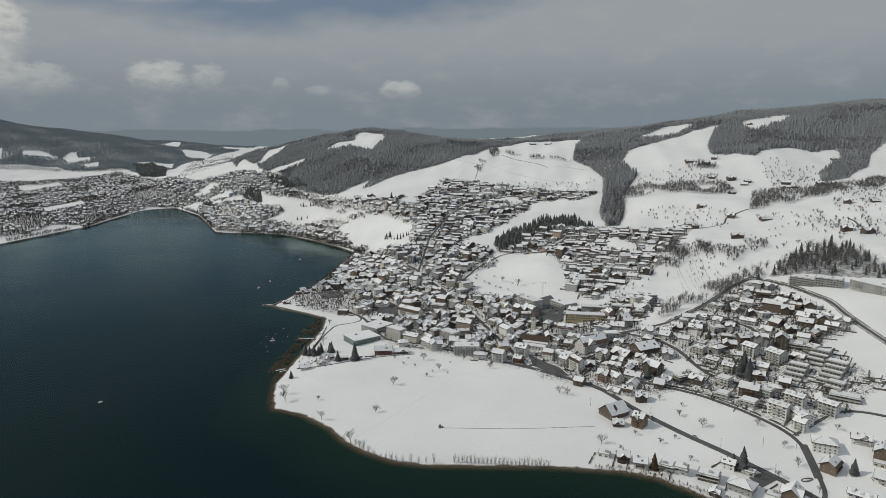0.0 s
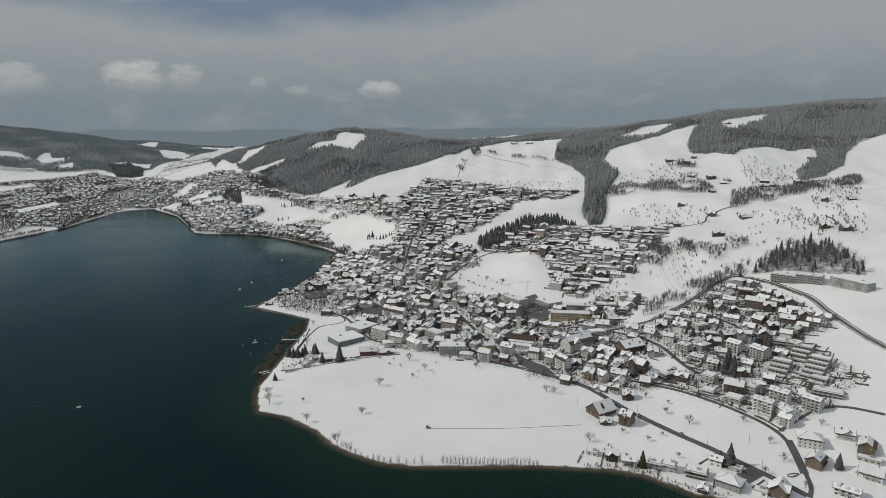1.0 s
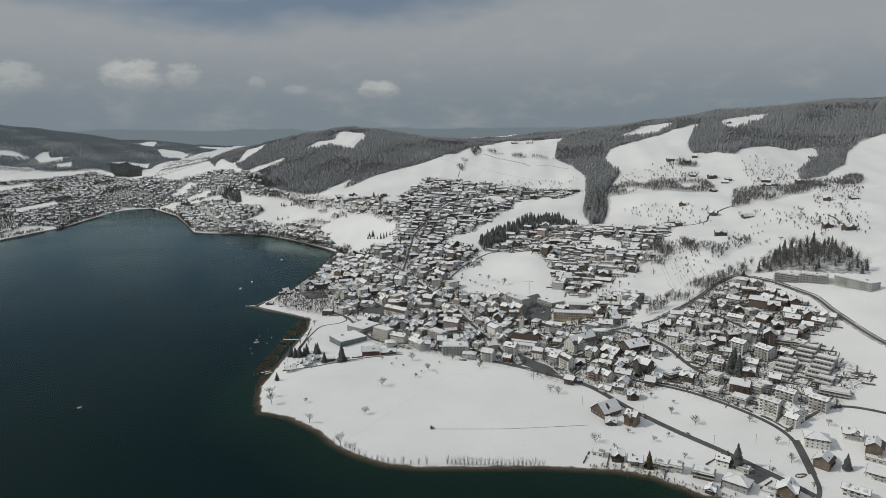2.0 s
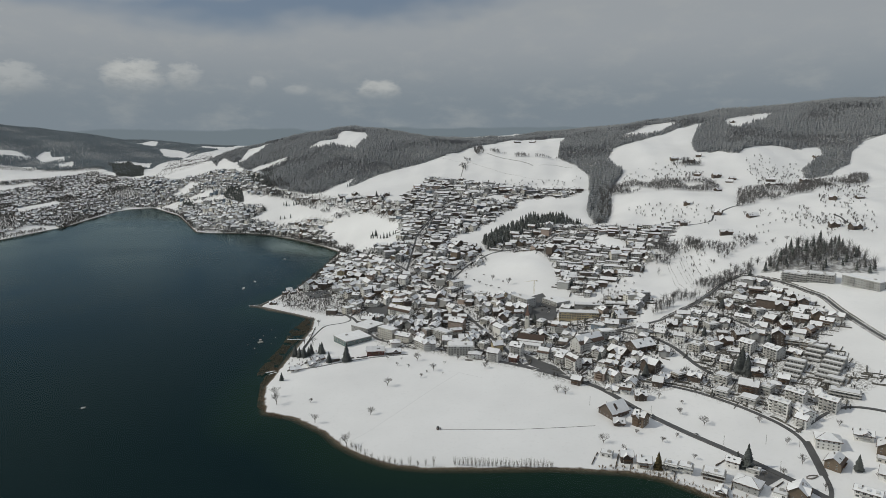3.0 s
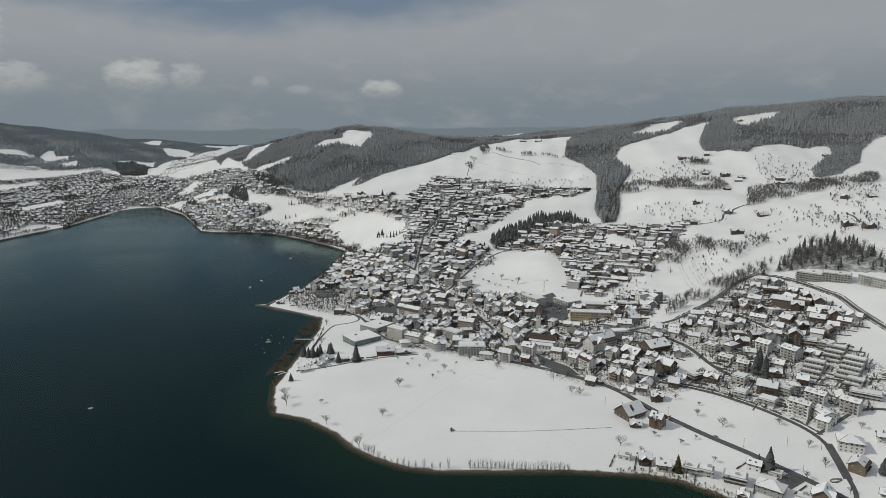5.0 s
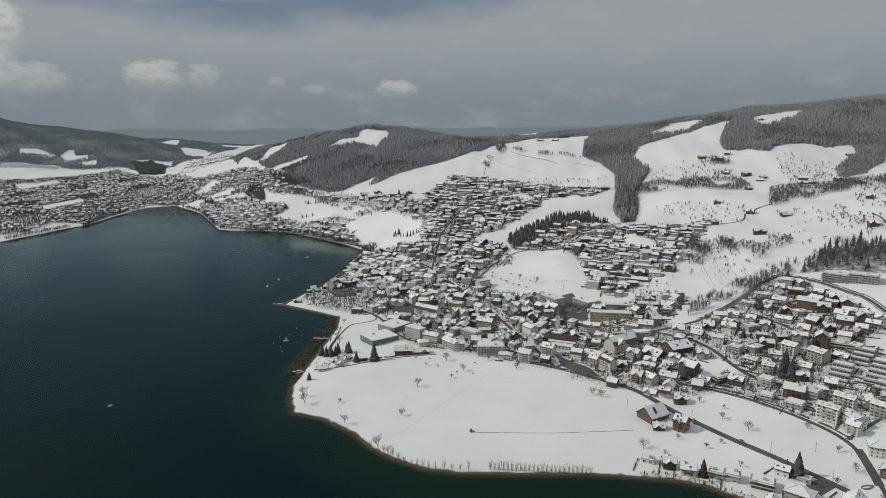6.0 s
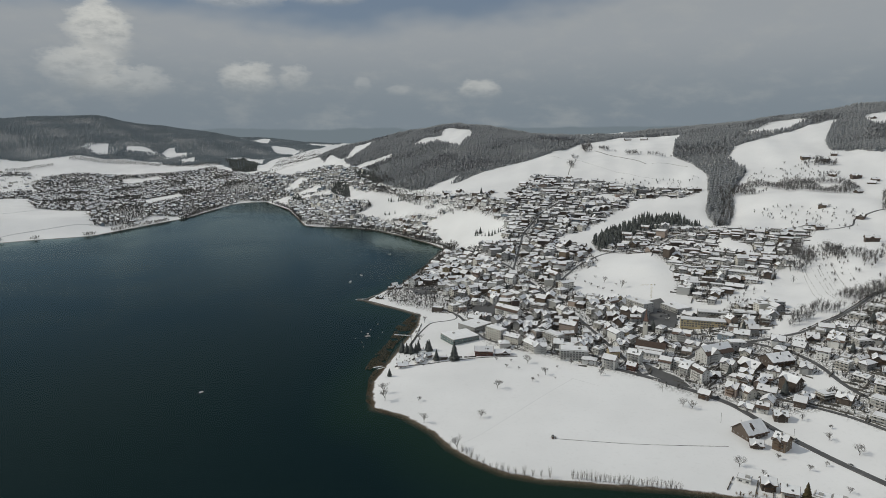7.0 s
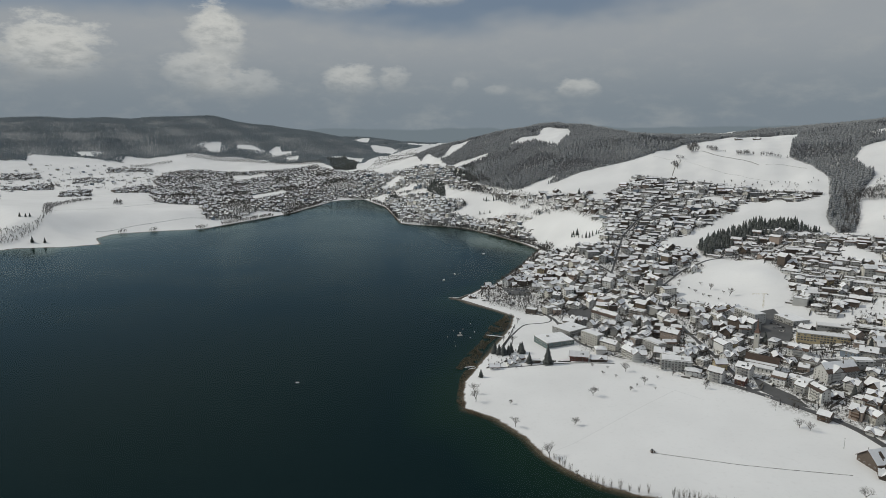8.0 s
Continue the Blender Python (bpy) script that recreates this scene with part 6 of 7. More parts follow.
plant(bare_tree(8, 9, 0.6), [(68, 668), (79, 660), (95, 640), (110, 632), (118, 660), (75, 684), (60, 690)], "young leafless fruit tree in a row across the field", "tree", "row of young trees", 0.35, 0.6, 8)
plant(bare_tree(9, 10, 0.6), [(303, 395), (340, 402), (345, 425), (378, 373), (318, 394), (334, 372), (396, 430), (268, 430), (222, 455), (238, 418), (262, 404), (283, 545), (289, 521)], "leafless garden tree beside the houses", "tree", "garden trees", 0.6, 1.0, 9)
plant(fir_tree(11, 22, 12, NEEDLES), [(16, 699), (298, 408), (378, 533), (382, 526), (386, 540)], "tall dark green spruce among the gardens", "tree", "garden firs", 0.85, 1.1, 11)
plant(fir_tree(12, 14, 8.5, NEEDLES), [(-3, 701), (296, 417), (-25, 731), (-30, 728), (-35, 730), (-22, 737), (-12, 738), (-10, 733), (299, 564), (372, 384), (362, 899), (540, 742), (113, 1363), (107, 1376), (-1045, 1330), (-1020, 1335), (-1145, 1426), (-1127, 1422), (-1119, 1425), (-1154, 1818), (-1143, 1816), (383, 1145), (-52, 663), (-40, 735)],
      "dark green spruce with little snow", "tree", "garden firs", 0.65, 1.1, 12)
plant(fir_tree(16, 20, 7.5, NEEDLES), NARROW, "tall slim dark fir on the edge of the snowy hill", "tree", "hill firs", 0.3, 0.7, 16)
plant(bare_tree(21, 7, 0.66), KNOLL_TREES, "small leafless fruit tree on the snowy knoll", "tree", "knoll trees", 0.7, 1.0, 21)
plant(bare_tree(22, 13, 0.5), [(251, 948), (266, 915)], "tall leafless tree on the snowy knoll", "tree", "knoll trees", 0.9, 1.1, 22)
plant(fir_tree(13, 15, 8, material("golden_cypress", (0.10, 0.075, 0.03), 0.9, (0.05, 0.04, 0.02), 0.5, 0.7, islands=0.3)), [(235, 425)], "tall brownish cypress on the shore", "tree", "garden firs", 1.0, 1.0, 13)
firs = [q for q in LOTS if q[2] in ("core", "hillside", "middle", "south_east", "west_slope", "shore_west")]
spots = []
r15 = random.Random(15)
for x, y, quarter, street in r15.sample(firs, 110):
    a, b = x + r15.uniform(-14, 14), y + r15.uniform(-14, 14)
    if all(math.hypot(a - p, b - q) > s + 3 for p, q, s in TAKEN) and all(float(to_line(np.array([a]), np.array([b]), ln, False)[0]) > w for w, ln in ROADS.values()):
        spots.append((a, b))
plant(fir_tree(14, 12, 7, NEEDLES), spots, "dark green garden spruce between houses", "tree", "town firs", 0.6, 1.25, 14)

# reeds and bushes along the near shore
wx, wy = scatter([[(-110, 470), (60, 430), (330, 330), (330, 420), (60, 500), (20, 560), (-30, 720), (0, 900), (-80, 960), (-130, 900)]], [], 2.2, 30)
d = shore_dist(wx, wy)
keep = (d > -2.2) & (d < 2.0)
tagged(bare_wood("reed_belt", wx[keep], wy[keep], 1.5, 8, REED, 31, 0.6, 3.6, -0.3), "dry brown reeds and bushes at the water's edge", "reeds", kind="stuff")
wx, wy = scatter(list(REEDS.values()), [], 0.95, 36)
keep = (shore_dist(wx, wy) < 1.2) & (np.sin(wx / 5 + np.sin(wy / 7)) * np.sin(wy / 6) > -0.6)
tagged(bare_wood("reed_bed", wx[keep], wy[keep], 1.7, 12, REED, 37, 0.45, 3.0, -0.35), "brown reed bed standing in shallow water", "reeds", kind="stuff")
wx, wy = scatter([[(190, 435), (215, 418), (232, 404), (250, 388), (258, 376), (290, 376), (262, 410), (200, 446)]], [], 3.2, 32)
d = shore_dist(wx, wy)
keep = (d > -1) & (d < 6)
tagged(bare_wood("shore_bushes", wx[keep], wy[keep], 3.6, 34, REED, 33, 0.35, 2.0), "brown leafless bushes below the lakeside gardens", "shrubs", kind="stuff")


# ---- hill farms ----
FARMS = [(866, 1412), (900, 1436), (830, 1328), (692, 1140), (707, 1061), (741, 1013), (639, 938), (1138, 1656), (799, 1203), (858, 1251),
         (904, 1184), (921, 1180), (978, 1177), (1143, 1340), (883, 994), (916, 970), (758, 849), (773, 825), (616, 1026), (597, 1913), (640, 1900), (158, 1542), (145, 1531), (86, 1607), (59, 1625), (-572, 3232), (836, 1436), (858, 1298), (877, 1268), (924, 1208), (998, 1191)]
for i, (x, y) in enumerate(FARMS):
    rf = random.Random(i)
    L, D, turn = rf.choice((12, 14, 18)), rf.choice((9, 10)), rf.uniform(-60, 20)
    make_house(pose(x, y, base_height(x, y, turn, L, D), 0, 0, turn), L, D, rf.choice((1, 2)), "gable", rf.choice(("brown", "brown", "ochre")), 700 + i, "farmhouse", False, "hill farms")


# ---- church ----
def church(x, y, turn):
    ob = new("church")
    ob.matrix_basis = pose(x, y, base_height(x, y, turn, 40, 16), 0, 0, turn)
    tagged(ob, "white village church with dark steep roof and snowy aisle", "church")
    L, D, top = 29, 12, 7.5
    part("nave", wall_shape("barn", L, D, top, 6.2).data("nave", WALLS["white"]), ob)
    roof, snows = roof_shapes("barn", L, D, top, random.Random(3), 6.2, 0.3)
    part("roof", roof.data("roof", ROOF), ob, "dark brown tiled roof with little snow")
    s = Shape()
    slab(s, [(-L / 2 - 0.4, -D / 2 - 0.7, top - 0.42), (L / 2 + 0.4, -D / 2 - 0.7, top - 0.42), (L / 2 + 0.4, -D / 2 + 0.9, top + 1.24), (-L / 2 - 0.4, -D / 2 + 0.9, top + 1.24)], 0.16)
    part("snow_strip", s.data("snow_strip", SNOW), ob, "snow left along the eaves")
    s = Shape()
    s.box(-L / 2 + 3, L / 2 - 2, -D / 2 - 5, -D / 2, -3, 4.6)
    aisle = part("aisle", s.data("aisle", WALLS["white"]), ob)
    s = Shape()
    slab(s, [(-L / 2 + 2.5, -D / 2 - 5.6, 4.5), (L / 2 - 1.5, -D / 2 - 5.6, 4.5), (L / 2 - 1.5, -D / 2 - 0.1, 6.6), (-L / 2 + 2.5, -D / 2 - 0.1, 6.6)], 0.5)
    part("aisle_roof", s.data("aisle_roof", SNOW), aisle, "snow-covered lean-to roof")
    for i in range(6):
        part("window", window_mesh(1.4, 2.6), ob, m=pose(-L / 2 + 6 + i * 3.7, -D / 2 - 5, 2.4))
        part("window", window_mesh(1.1, 2.0), ob, m=pose(-L / 2 + 6 + i * 3.7, -D / 2, 6.4))
    return ob


church(222.0, 680.5, -33)


SPIRE = material("spire_shingles", (0.20, 0.125, 0.10), 0.85, (0.13, 0.085, 0.07), 0.5, 0.7)


def bell_tower(x, y, turn):
    ob = new("bell_tower")
    ob.matrix_basis = pose(x, y, float(surface(x, y)), 0, 0, turn)
    tagged(ob, "pale stone church tower with a pointed red-brown spire", "tower")
    s = Shape()
    s.box(-2.3, 2.3, -2.3, 2.3, -3, 19)
    part("shaft", s.data("shaft", WALLS["cream"]), ob)
    s = Shape()
    eave = [(-2.7, -2.7, 18.8), (2.7, -2.7, 18.8), (2.7, 2.7, 18.8), (-2.7, 2.7, 18.8)]
    s.solid(eave, [(a * 0.42, b * 0.42, 23.5) for a, b, _ in eave])
    s.solid([(a * 0.42, b * 0.42, 23.5) for a, b, _ in eave], [(a * 0.02, b * 0.02, 34) for a, b, _ in eave])
    part("spire", s.data("spire", SPIRE), ob, "pointed red-brown spire")
    for turn2 in (0, 90, 180, 270):
        part("louvre", window_mesh(1.5, 2.6), ob, m=pose(0, 0, 15.6, 0, 0, turn2) @ pose(0, -2.3, 0))
    return ob


bell_tower(234, 731, -33)


# ---- stepped hillside houses ----
def stepped_house(x, y, turn, L, tiers):
    """Flats that climb a slope in steps, each with a terrace on the roof below."""
    ob = new("stepped_house")
    ob.matrix_basis = pose(x, y, float(surface(x, y)) - 0.5, 0, 0, turn)
    tagged(ob, "grey stepped hillside flats with snow-covered terraces", "apartment block", "stepped houses")
    for t in range(tiers):
        y0, z0 = t * 6.0, t * 2.9 - 0.5
        s = Shape()
        s.box(-L / 2, L / 2, y0, y0 + 9, z0 - 4, z0 + 2.9)
        storey = part("storey", s.data("storey", WALLS["grey"]), ob)
        s = Shape()
        s.box(-L / 2 - 0.3, L / 2 + 0.3, y0 - 1.5, y0 + 9.2, z0 + 2.9, z0 + 3.2)
        part("slab", s.data("slab", TRIM), storey)
        s = Shape()
        s.box(-L / 2 + 0.5, L / 2 - 0.5, y0 + 1.5, y0 + (5.0 if t < tiers - 1 else 8.6), z0 + 3.2, z0 + 3.45)
        part("snow_cover", s.data("snow_cover", SNOW), storey, "settled white snow")
        for i in range(int(L / 3.2)):
            part("window", window_mesh(2.4, 2.0), ob, m=pose((i + 0.5) * 3.2 - L / 2, y0, z0 + 1.3))
        for sx in (-1, 1):
            part("window", window_mesh(1.5, 1.4), ob, m=pose(sx * L / 2, y0 + 3, z0 + 1.4, 0, 0, 90 * sx))
    return ob


stepped_house(411, 506, -53, 16, 4)
stepped_house(434, 490, -58, 17, 5)
stepped_house(446, 522, -56, 16, 4)
stepped_house(430, 478, -60, 14, 2)


# ---- harbour, jetties, boats ----
def jetty(ax, ay, bx, by, width):
    ln, turn = math.hypot(bx - ax, by - ay), math.degrees(math.atan2(by - ay, bx - ax))
    ob = new("jetty")
    ob.matrix_basis = pose(ax, ay, 0, 0, 0, turn)
    tagged(ob, "wooden jetty with snow on its boards", "jetty")
    n = max(2, int(ln / 3))
    for i in range(n):
        s = Shape()
        s.box(i * ln / n, (i + 1) * ln / n - 0.05, -width / 2, width / 2, 0.7, 0.85)
        part("deck", s.data("deck", SNOW), ob, "snowy planks")
        for sy in (-1, 1):
            s = Shape()
            s.tube((i * ln / n + 0.3, sy * width / 2 * 0.9, -4), (i * ln / n + 0.3, sy * width / 2 * 0.9, 1.1), 0.14, 0.12, 6)
            part("post", s.data("post", BARK), ob)


jetty(-26, 793, -51, 799, 2.2)
jetty(-96, 969, -112, 968, 2.4)
jetty(-60, 694, -70, 690, 1.8)
jetty(-58, 690, -66, 685, 1.6)
for line in ([(-110, 969), (-97, 964), (-72, 936), (-46, 912), (-22, 885)], [(36, 1362), (6, 1434), (-46, 1523), (-131, 1635), (-218, 1675)], [(-97, 966), (-84, 990)]):
    p, d = along(line, 8)
    s = Shape()
    for i in range(len(p) - 1):
        a, b = p[i], p[i + 1]
        n = np.array([-d[i][1], d[i][0]])
        q = [a - n, b - n, b + n, a + n]
        s.solid([(*c, -3.0) for c in q], [(*c, 1.25) for c in q])
    tagged(new("quay_wall", s.data("quay_wall", STONE)), "grey stone quay wall at the lake shore", "quay", kind="structure")


def boat(x, y, turn, size):
    ob = new("boat")
    ob.matrix_basis = pose(x, y, 0, 0, 0, turn) @ Matrix.Diagonal((size, size, size, 1))
    tagged(ob, "small moored boat with a white cover", "boat", "moored boats")
    s = Shape()
    low = [(-2.4, -0.7, -0.2), (1.2, -0.7, -0.2), (2.6, 0, -0.1), (1.2, 0.7, -0.2), (-2.4, 0.7, -0.2)]
    high = [(-2.6, -1.0, 0.7), (1.3, -1.0, 0.8), (3.3, 0, 1.0), (1.3, 1.0, 0.8), (-2.6, 1.0, 0.7)]
    s.solid(low, high)
    part("hull", s.data("hull", WALLS["white"]), ob)
    s = Shape()
    s.solid([(-2.3, -0.85, 0.72), (1.2, -0.85, 0.8), (1.2, 0.85, 0.8), (-2.3, 0.85, 0.72)], [(-1.9, -0.3, 1.4), (0.9, -0.3, 1.3), (0.9, 0.3, 1.3), (-1.9, 0.3, 1.4)])
    part("cover", s.data("cover", SNOW), ob)


for x, y, turn, L, D in ((-57, 1046, 20, 9, 7), (-62, 1023, 25, 8, 6), (-50, 1023, 20, 8, 6), (-34, 1045, 25, 16, 7), (-77, 966, -20, 10, 5), (-39, 687, 10, 10, 7), (-22, 697, 30, 8, 6), (-17, 708, 25, 9, 5)):
    make_house(pose(x, y, base_height(x, y, turn, L, D), 0, 0, turn), L, D, 1, "gable", "brown" if y > 900 else "white", int(x * 7 + y), "boathouse" if y > 900 else "bathing_house", False, "lakeside huts")
for line in ([(-33, 745), (-23, 791), (-11, 828), (-3, 847), (15, 843), (33, 853), (20, 898)], [(-63, 951), (-38, 947), (-15, 956)], [(-40, 690), (-20, 690), (10, 697), (46, 702), (84, 700)]):
    tagged(new("footpath", ribbon(line, 2.0, 0.15).data("footpath", ASPHALT)), "cleared dark footpath through the snowy lakeside park", "path", kind="structure")
for i, (x, y, size) in enumerate(((-231, 636, 0.7), (-130, 1080, 1.5), (-116, 1127, 0.9), (-74, 1310, 1.1))):
    boat(x, y, 30 + i * 50, size)


def raft(x, y):
    ob = new("bathing_raft")
    ob.matrix_basis = pose(x, y, 0, 0, 0, 25)
    tagged(ob, "floating bathing raft with a low white tower", "raft")
    s = Shape()
    s.box(-3, 3, -2, 2, -0.2, 0.45)
    part("deck", s.data("deck", TRIM), ob)
    s = Shape()
    for sx in (-1, 1):
        for sy in (-1, 1):
            s.tube((sx * 0.8, sy * 0.8, 0.45), (sx * 0.6, sy * 0.6, 3.2), 0.09, 0.09, 5)
    s.box(-1.0, 1.6, -0.8, 0.8, 3.2, 3.4)
    part("tower", s.data("tower", FRAME), ob)


raft(-83, 797)
for x, y in ((-73, 845), (-85, 758), (-81, 822), (-92, 815), (-70, 790), (-97, 790), (-88, 775), (-66, 812)):
    s = Shape()
    s.solid([(0.45 * math.cos(a), 0.45 * math.sin(a), -0.3) for a in np.linspace(0, math.tau, 9)[:-1]], [(0.32 * math.cos(a), 0.32 * math.sin(a), 0.5) for a in np.linspace(0, math.tau, 9)[:-1]])
    ob = new("mooring_buoy", s.data("mooring_buoy", FRAME))
    ob.matrix_basis = pose(x, y, 0)
    tagged(ob, "white round mooring buoy on the water", "buoy", "mooring buoys")


# ---- cars, poles, walls, crane ----
def car(x, y, turn, paint):
    ob = new("car")
    ob.matrix_basis = pose(x, y, float(surface(x, y)) + 0.3, 0, 0, turn)
    tagged(ob, "car with snow on its roof on wet asphalt", "car", "cars")
    s = Shape()
    s.solid([(-2.1, -0.85, 0.3), (2.1, -0.85, 0.3), (2.1, 0.85, 0.3), (-2.1, 0.85, 0.3)], [(-2.05, -0.85, 0.95), (2.0, -0.8, 0.85), (2.0, 0.8, 0.85), (-2.05, 0.85, 0.95)])
    part("body", s.data("body", paint), ob)
    s = Shape()
    s.solid([(-1.7, -0.78, 0.95), (1.0, -0.78, 0.9), (1.0, 0.78, 0.9), (-1.7, 0.78, 0.95)], [(-1.3, -0.62, 1.45), (0.4, -0.62, 1.45), (0.4, 0.62, 1.45), (-1.3, 0.62, 1.45)])
    part("cabin", s.data("cabin", PANE), ob)
    for wx2 in (-1.3, 1.3):
        for wy2 in (-0.8, 0.8):
            s = Shape()
            s.tube((wx2, wy2 - 0.1, 0.32), (wx2, wy2 + 0.1, 0.32), 0.32, 0.32, 10)
            part("wheel", s.data("wheel", ROOF), ob)


PAINTS = [WALLS["white"], METAL, material("dark_car_paint", (0.02, 0.02, 0.025), 0.3, per_object=0.4), material("silver_car_paint", (0.45, 0.46, 0.47), 0.3)]
road_p, road_d = along(ROADS["main_road"][1], 4)
for i, k in enumerate((12, 26, 39, 55, 66)):
    if k < len(road_p):
        q, dd = road_p[k], road_d[k]
        side = 2.0 if i % 2 else -2.0
        car(q[0] - dd[1] * side, q[1] + dd[0] * side, math.degrees(math.atan2(dd[1], dd[0])) + (180 if i % 2 else 0), PAINTS[i % 4])
r40 = random.Random(40)
for i in range(40):
    x, y = (r40.uniform(-30, 5), r40.uniform(968, 1015)) if i < 22 else (r40.uniform(272, 296), r40.uniform(765, 812))
    if float(shore_dist(np.array([x]), np.array([y]))[0]) > 10 and all(math.hypot(x - a, y - b) > s + 2 for a, b, s in TAKEN):
        car(x, y, r40.choice((-30, 60)), PAINTS[r40.randrange(4)])

for x, y, h in ((226, 530, 9), (236, 517, 9), (318, 398, 9), (352, 420, 8), (300, 440, 8), (331, 431, 8), (270, 500, 8), (200, 590, 8)):
    s = Shape()
    s.tube((0, 0, -0.5), (0, 0, h), 0.13, 0.09, 6)
    s.box(-0.7, 0.7, -0.06, 0.06, h - 0.6, h - 0.45)
    ob = new("utility_pole", s.data("utility_pole", BARK))
    ob.matrix_basis = stand(x, y, 30)
    tagged(ob, "thin wooden pole standing in the snow", "pole", "poles")

p, d = along([(85, 518), (143, 506), (216, 496)], 3)
r41 = random.Random(41)
s = Shape()
zs = surface(p[:, 0], p[:, 1])
for i in range(len(p) - 1):
    s.tube((*p[i], zs[i]), (*p[i + 1], zs[i + 1]), r41.uniform(0.12, 0.35), r41.uniform(0.12, 0.35), 5)
tagged(new("field_hedge", s.data("field_hedge", TWIG)), "thin dark hedge along a track across the field", "hedge")


def hedge_run(line, shift, low, high, gaps, mat, name, label, group):
    """An uneven clipped hedge or fence beside a line."""
    p, d = along(line, 2.4)
    p = p + np.stack([-d[:, 1], d[:, 0]], 1) * shift
    s, zs = Shape(), surface(p[:, 0], p[:, 1])
    for k in range(len(p) - 1):
        if r41.random() > gaps:
            h, w = r41.uniform(low, high), np.array([-d[k][1], d[k][0]]) * r41.uniform(0.15, 0.45) * min(1.0, high)
            q = [(*(p[k] - w), zs[k]), (*(p[k + 1] - w), zs[k + 1]), (*(p[k + 1] + w), zs[k + 1]), (*(p[k] + w), zs[k])]
            s.solid([(a, b, c - 0.3) for a, b, c in q], [(a, b, c + h) for a, b, c in q])
    tagged(new(name, s.data(name, mat)), label, name.split("_")[-1], group, "stuff")


hedge_run(ROADS["field_road"][1][1:8], 3.4, 0.5, 1.6, 0.2, hedge_mat, "roadside_hedge", "dark low hedge beside the field road", "hedges beside roads")
hedge_run(ROADS["rail"][1], 3.2, 0.4, 1.2, 0.08, hedge_mat, "railway_hedge", "dark hedge along the railway line", "hedges beside roads")
hedge_run(ROADS["rail"][1], -3.4, 0.3, 0.9, 0.12, hedge_mat, "railway_hedge", "dark hedge along the railway line", "hedges beside roads")
for line in ([(-47, 688), (-32, 702), (-22, 716), (-26, 742)], [(-8, 703), (12, 706), (40, 704)], [(-36, 742), (-24, 790), (-17, 840)], [(20, 790), (32, 800), (44, 786)]):
    hedge_run(line, 0.0, 0.5, 1.5, 0.15, hedge_mat, "park_hedge", "dark clipped hedge in the lakeside gardens", "hedges in the park")
hedge_run([(334 + 6.5 * math.cos(a), 387 + 4.5 * math.sin(a)) for a in np.linspace(0, 6.2, 9)], 0.0, 0.5, 1.0, 0.0, STONE, "planter_wall", "low dark stone wall round a snowy garden bed", "garden walls")
for line in [[(200, 456), (189, 442)], [(215, 450), (204, 433)], [(225, 446), (214, 429)], [(241, 433), (230, 416)], [(248, 422), (238, 408)], [(292, 423), (278, 417)], [(312, 387), (298, 381)], [(281, 400), (271, 388)]]:
    hedge_run(line, 0.0, 0.7, 1.2, 0.05, BARK, "garden_fence", "dark wooden fence between the lakeside gardens", "garden fences")

# twig lines as terrace shade on the ravine slope, field hedges on the hill
TERRACES = [[(508, 872), (490, 823), (463, 750)], [(529, 883), (507, 827), (476, 751)], [(531, 862), (510, 813), (495, 762)], [(534, 832), (520, 798), (510, 766)], [(490, 857), (471, 811), (445, 746)],
            *[[(x + dx, y + dy) for x, y in line] for dx, dy in ((9, -2), (-8, 4)) for line in ([(508, 872), (490, 823), (463, 750)], [(529, 883), (507, 827), (476, 751)])],
            [(382, 1700), (354, 1614)], [(467, 1780), (503, 1686), (538, 1596)], [(551, 1588), (590, 1580), (620, 1541)], [(342, 1786), (400, 1704), (452, 1604), (498, 1534), (544, 1496)]]
for i, line in enumerate(TERRACES):
    p, d = along(line, 3)
    s, zs = Shape(), surface(p[:, 0], p[:, 1])
    big = (0.9, 0.9, 0.35)[i - 9] if 9 <= i < 12 else 0.3 if i < 9 else 0.2
    for k in range(len(p) - 1):
        if i > 8 or r41.random() < 0.5:
            s.tube((*p[k], zs[k]), (*p[k + 1], zs[k + 1]), big * r41.uniform(0.5, 1.2), big * r41.uniform(0.5, 1.2), 5)
    tagged(new("terrace_hedge", s.data("terrace_hedge", TWIG)), "thin dark twig line for terrace shade and field hedges", "hedge", "terrace hedges")
TRODDEN = material("trodden_snow", (0.74, 0.74, 0.745), 0.8, (0.64, 0.64, 0.645), 0.6, 0.8, 0.6, 1.2)
for line in ([(5, 515), (22, 526), (60, 564), (93, 598), (126, 630)], [(126, 633), (148, 611)], [(-1143, 1538), (-1089, 1661), (-1041, 1896), (-943, 2008)], [(-1000, 1482), (-948, 1561), (-827, 1683)]):
    far_line = line[0][0] < -500
    tagged(new("field_path", ribbon(line, 2.4 if far_line else 0.6, 0.03 if not far_line else 0.2).data("field_path", TRODDEN)), "narrow trodden path through the snow field", "path", kind="structure")


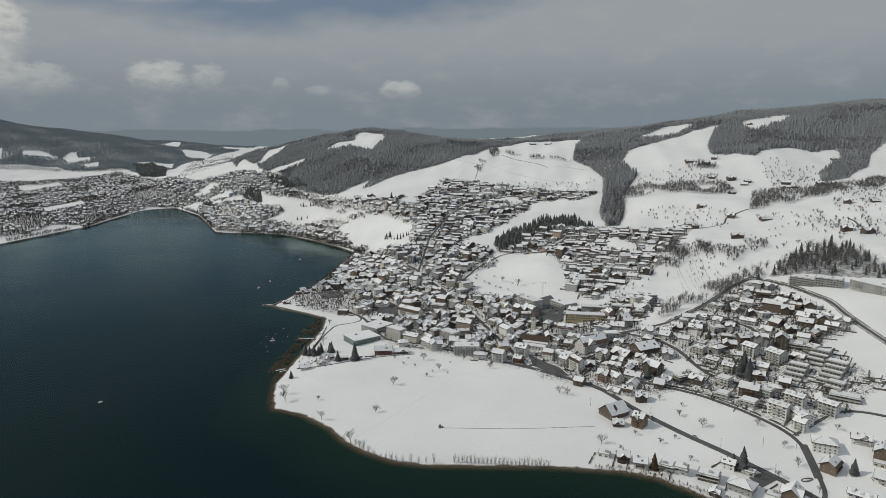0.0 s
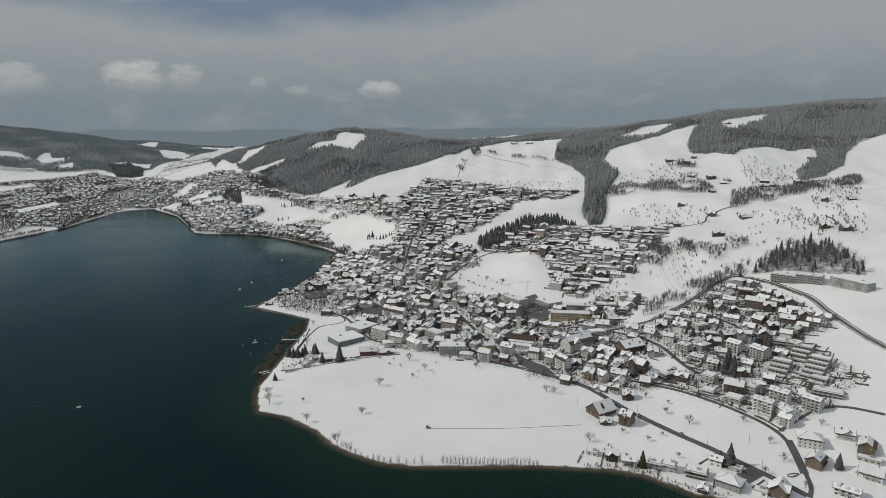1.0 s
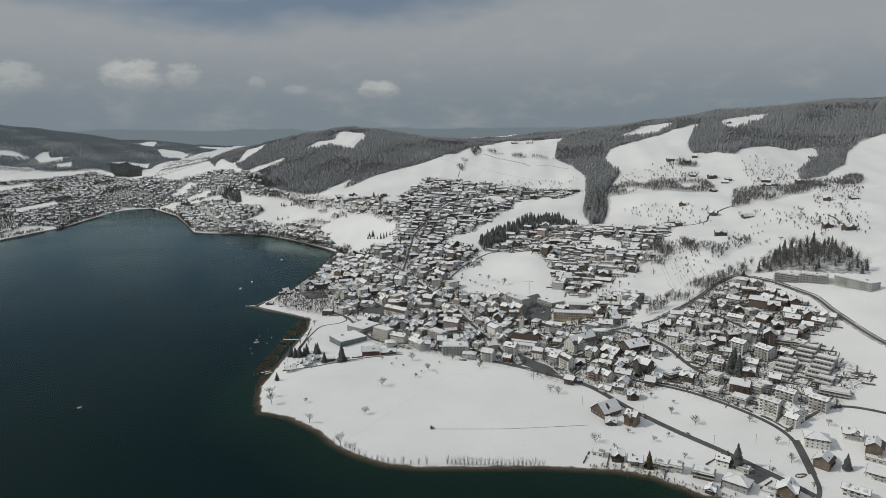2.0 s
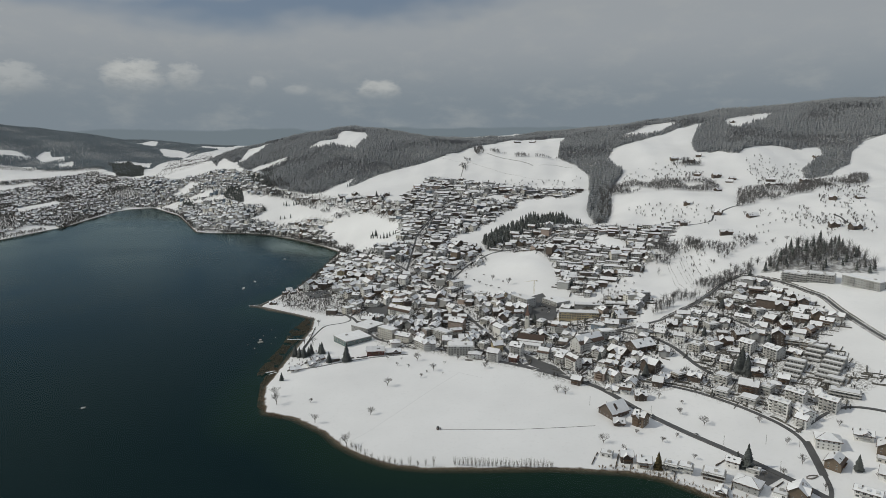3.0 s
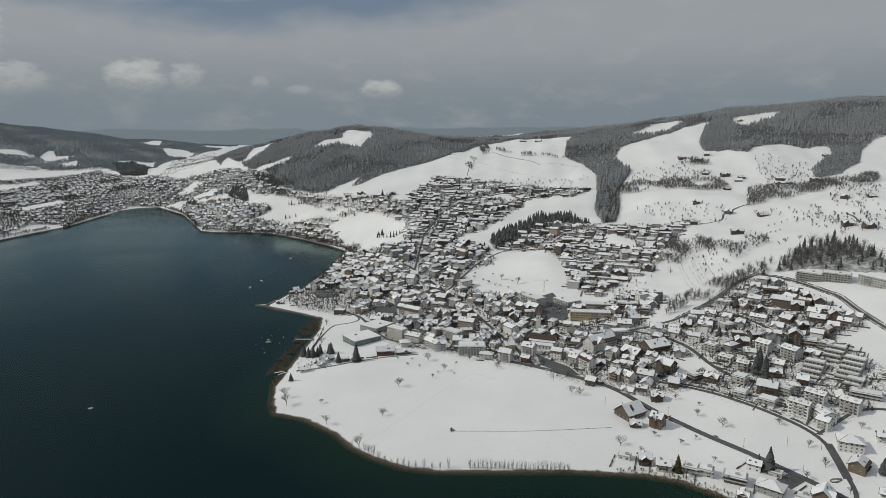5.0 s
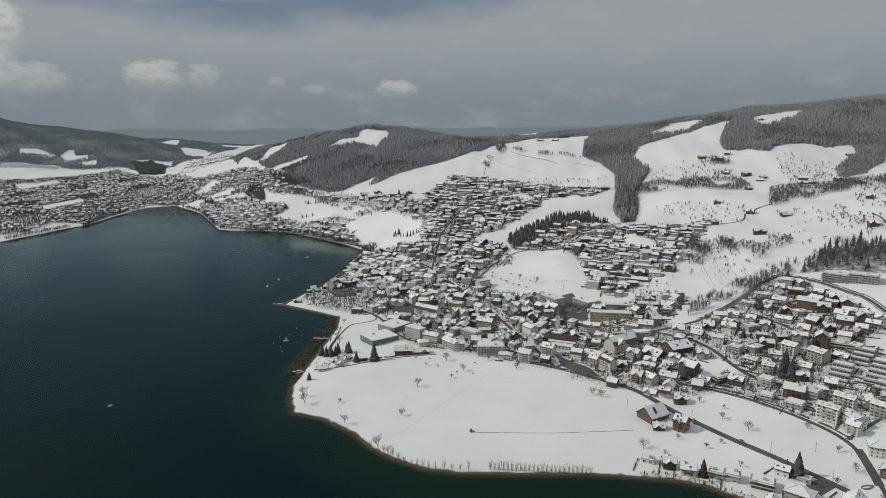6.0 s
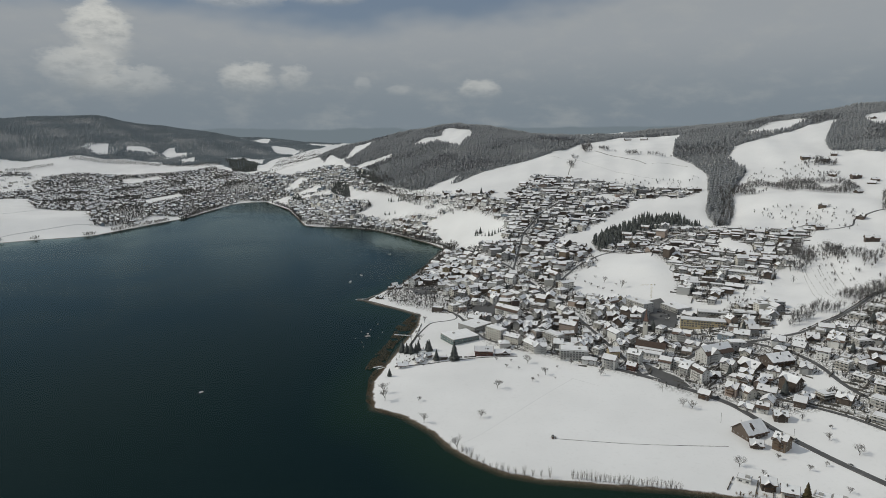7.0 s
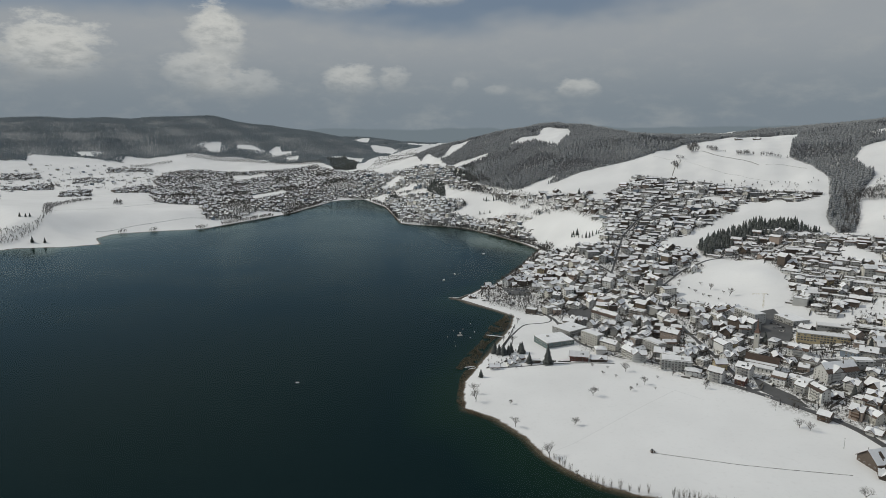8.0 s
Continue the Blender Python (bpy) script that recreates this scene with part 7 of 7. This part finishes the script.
def bus(x, y, turn):
    ob = new("bus")
    ob.matrix_basis = pose(x, y, float(surface(x, y)) + 0.25, 0, 0, turn)
    tagged(ob, "pale grey country bus with dark windows on the road", "bus")
    s = Shape()
    s.box(-5.8, 5.8, -1.25, 1.25, 0.35, 1.5)
    part("body", s.data("body", PAINTS[3]), ob)
    s = Shape()
    s.box(-5.75, 5.75, -1.22, 1.22, 1.5, 2.6)
    part("window_band", s.data("window_band", PANE), ob, "dark glass windows")
    s = Shape()
    s.solid([(-5.8, -1.25, 2.6), (5.8, -1.25, 2.6), (5.8, 1.25, 2.6), (-5.8, 1.25, 2.6)], [(-5.6, -1.05, 2.95), (5.6, -1.05, 2.95), (5.6, 1.05, 2.95), (-5.6, 1.05, 2.95)])
    part("roof", s.data("roof", WALLS["white"]), ob)
    for wx2 in (-3.6, 3.4):
        for wy2 in (-1.15, 1.15):
            s = Shape()
            s.tube((wx2, wy2 - 0.12, 0.48), (wx2, wy2 + 0.12, 0.48), 0.48, 0.48, 12)
            part("wheel", s.data("wheel", ROOF), ob)


near_bus = int(np.argmin(np.hypot(road_p[:, 0] - 261.5, road_p[:, 1] - 517.7)))
near_bus += 4
q, dd = road_p[near_bus], road_d[near_bus]
bus(q[0] + dd[1] * 1.3, q[1] - dd[0] * 1.3, math.degrees(math.atan2(dd[1], dd[0])))


def tractor(x, y):
    ob = new("tractor")
    ob.matrix_basis = stand(x, y, 20)
    tagged(ob, "small parked farm tractor in the snowy field", "tractor")
    s = Shape()
    s.box(-1.6, 1.9, -0.6, 0.6, 0.7, 1.5)
    part("body", s.data("body", PAINTS[0]), ob)
    s = Shape()
    s.solid([(-1.4, -0.7, 1.5), (0.2, -0.7, 1.5), (0.2, 0.7, 1.5), (-1.4, 0.7, 1.5)], [(-1.2, -0.6, 2.7), (0.1, -0.6, 2.7), (0.1, 0.6, 2.7), (-1.2, 0.6, 2.7)])
    part("cab", s.data("cab", PANE), ob)
    for wx2, rad in ((-1.0, 0.85), (1.3, 0.55)):
        for wy2 in (-0.85, 0.85):
            s = Shape()
            s.tube((wx2, wy2 - 0.2, rad), (wx2, wy2 + 0.2, rad), rad, rad, 12)
            part("wheel", s.data("wheel", ROOF), ob)


tractor(84, 519)


def tower_crane(x, y):
    ob = new("tower_crane")
    ob.matrix_basis = stand(x, y, 10)
    tagged(ob, "slim yellow tower crane above the school", "crane")
    paint = material("crane_paint", (0.5, 0.36, 0.1), 0.5)
    s = Shape()
    for a in (-0.7, 0.7):
        for b in (-0.7, 0.7):
            s.tube((a, b, -0.5), (a, b, 18), 0.05, 0.05, 4)
    for i in range(9):
        s.tube((-0.7, -0.7, i * 2), (0.7, -0.7, i * 2 + 2), 0.03, 0.03, 4)
        s.tube((0.7, 0.7, i * 2), (-0.7, 0.7, i * 2 + 2), 0.03, 0.03, 4)
    part("mast", s.data("mast", paint), ob)
    s = Shape()
    for b in (-0.5, 0.5):
        s.tube((-16, b, 18.2), (5, b, 18.2), 0.05, 0.05, 4)
    s.tube((-16, 0, 19.0), (5, 0, 19.0), 0.05, 0.05, 4)
    part("jib", s.data("jib", paint), ob)
    s = Shape()
    s.box(3.5, 5, -0.6, 0.6, 17.2, 18.2)
    part("counterweight", s.data("counterweight", TRIM), ob)


tower_crane(284, 850)
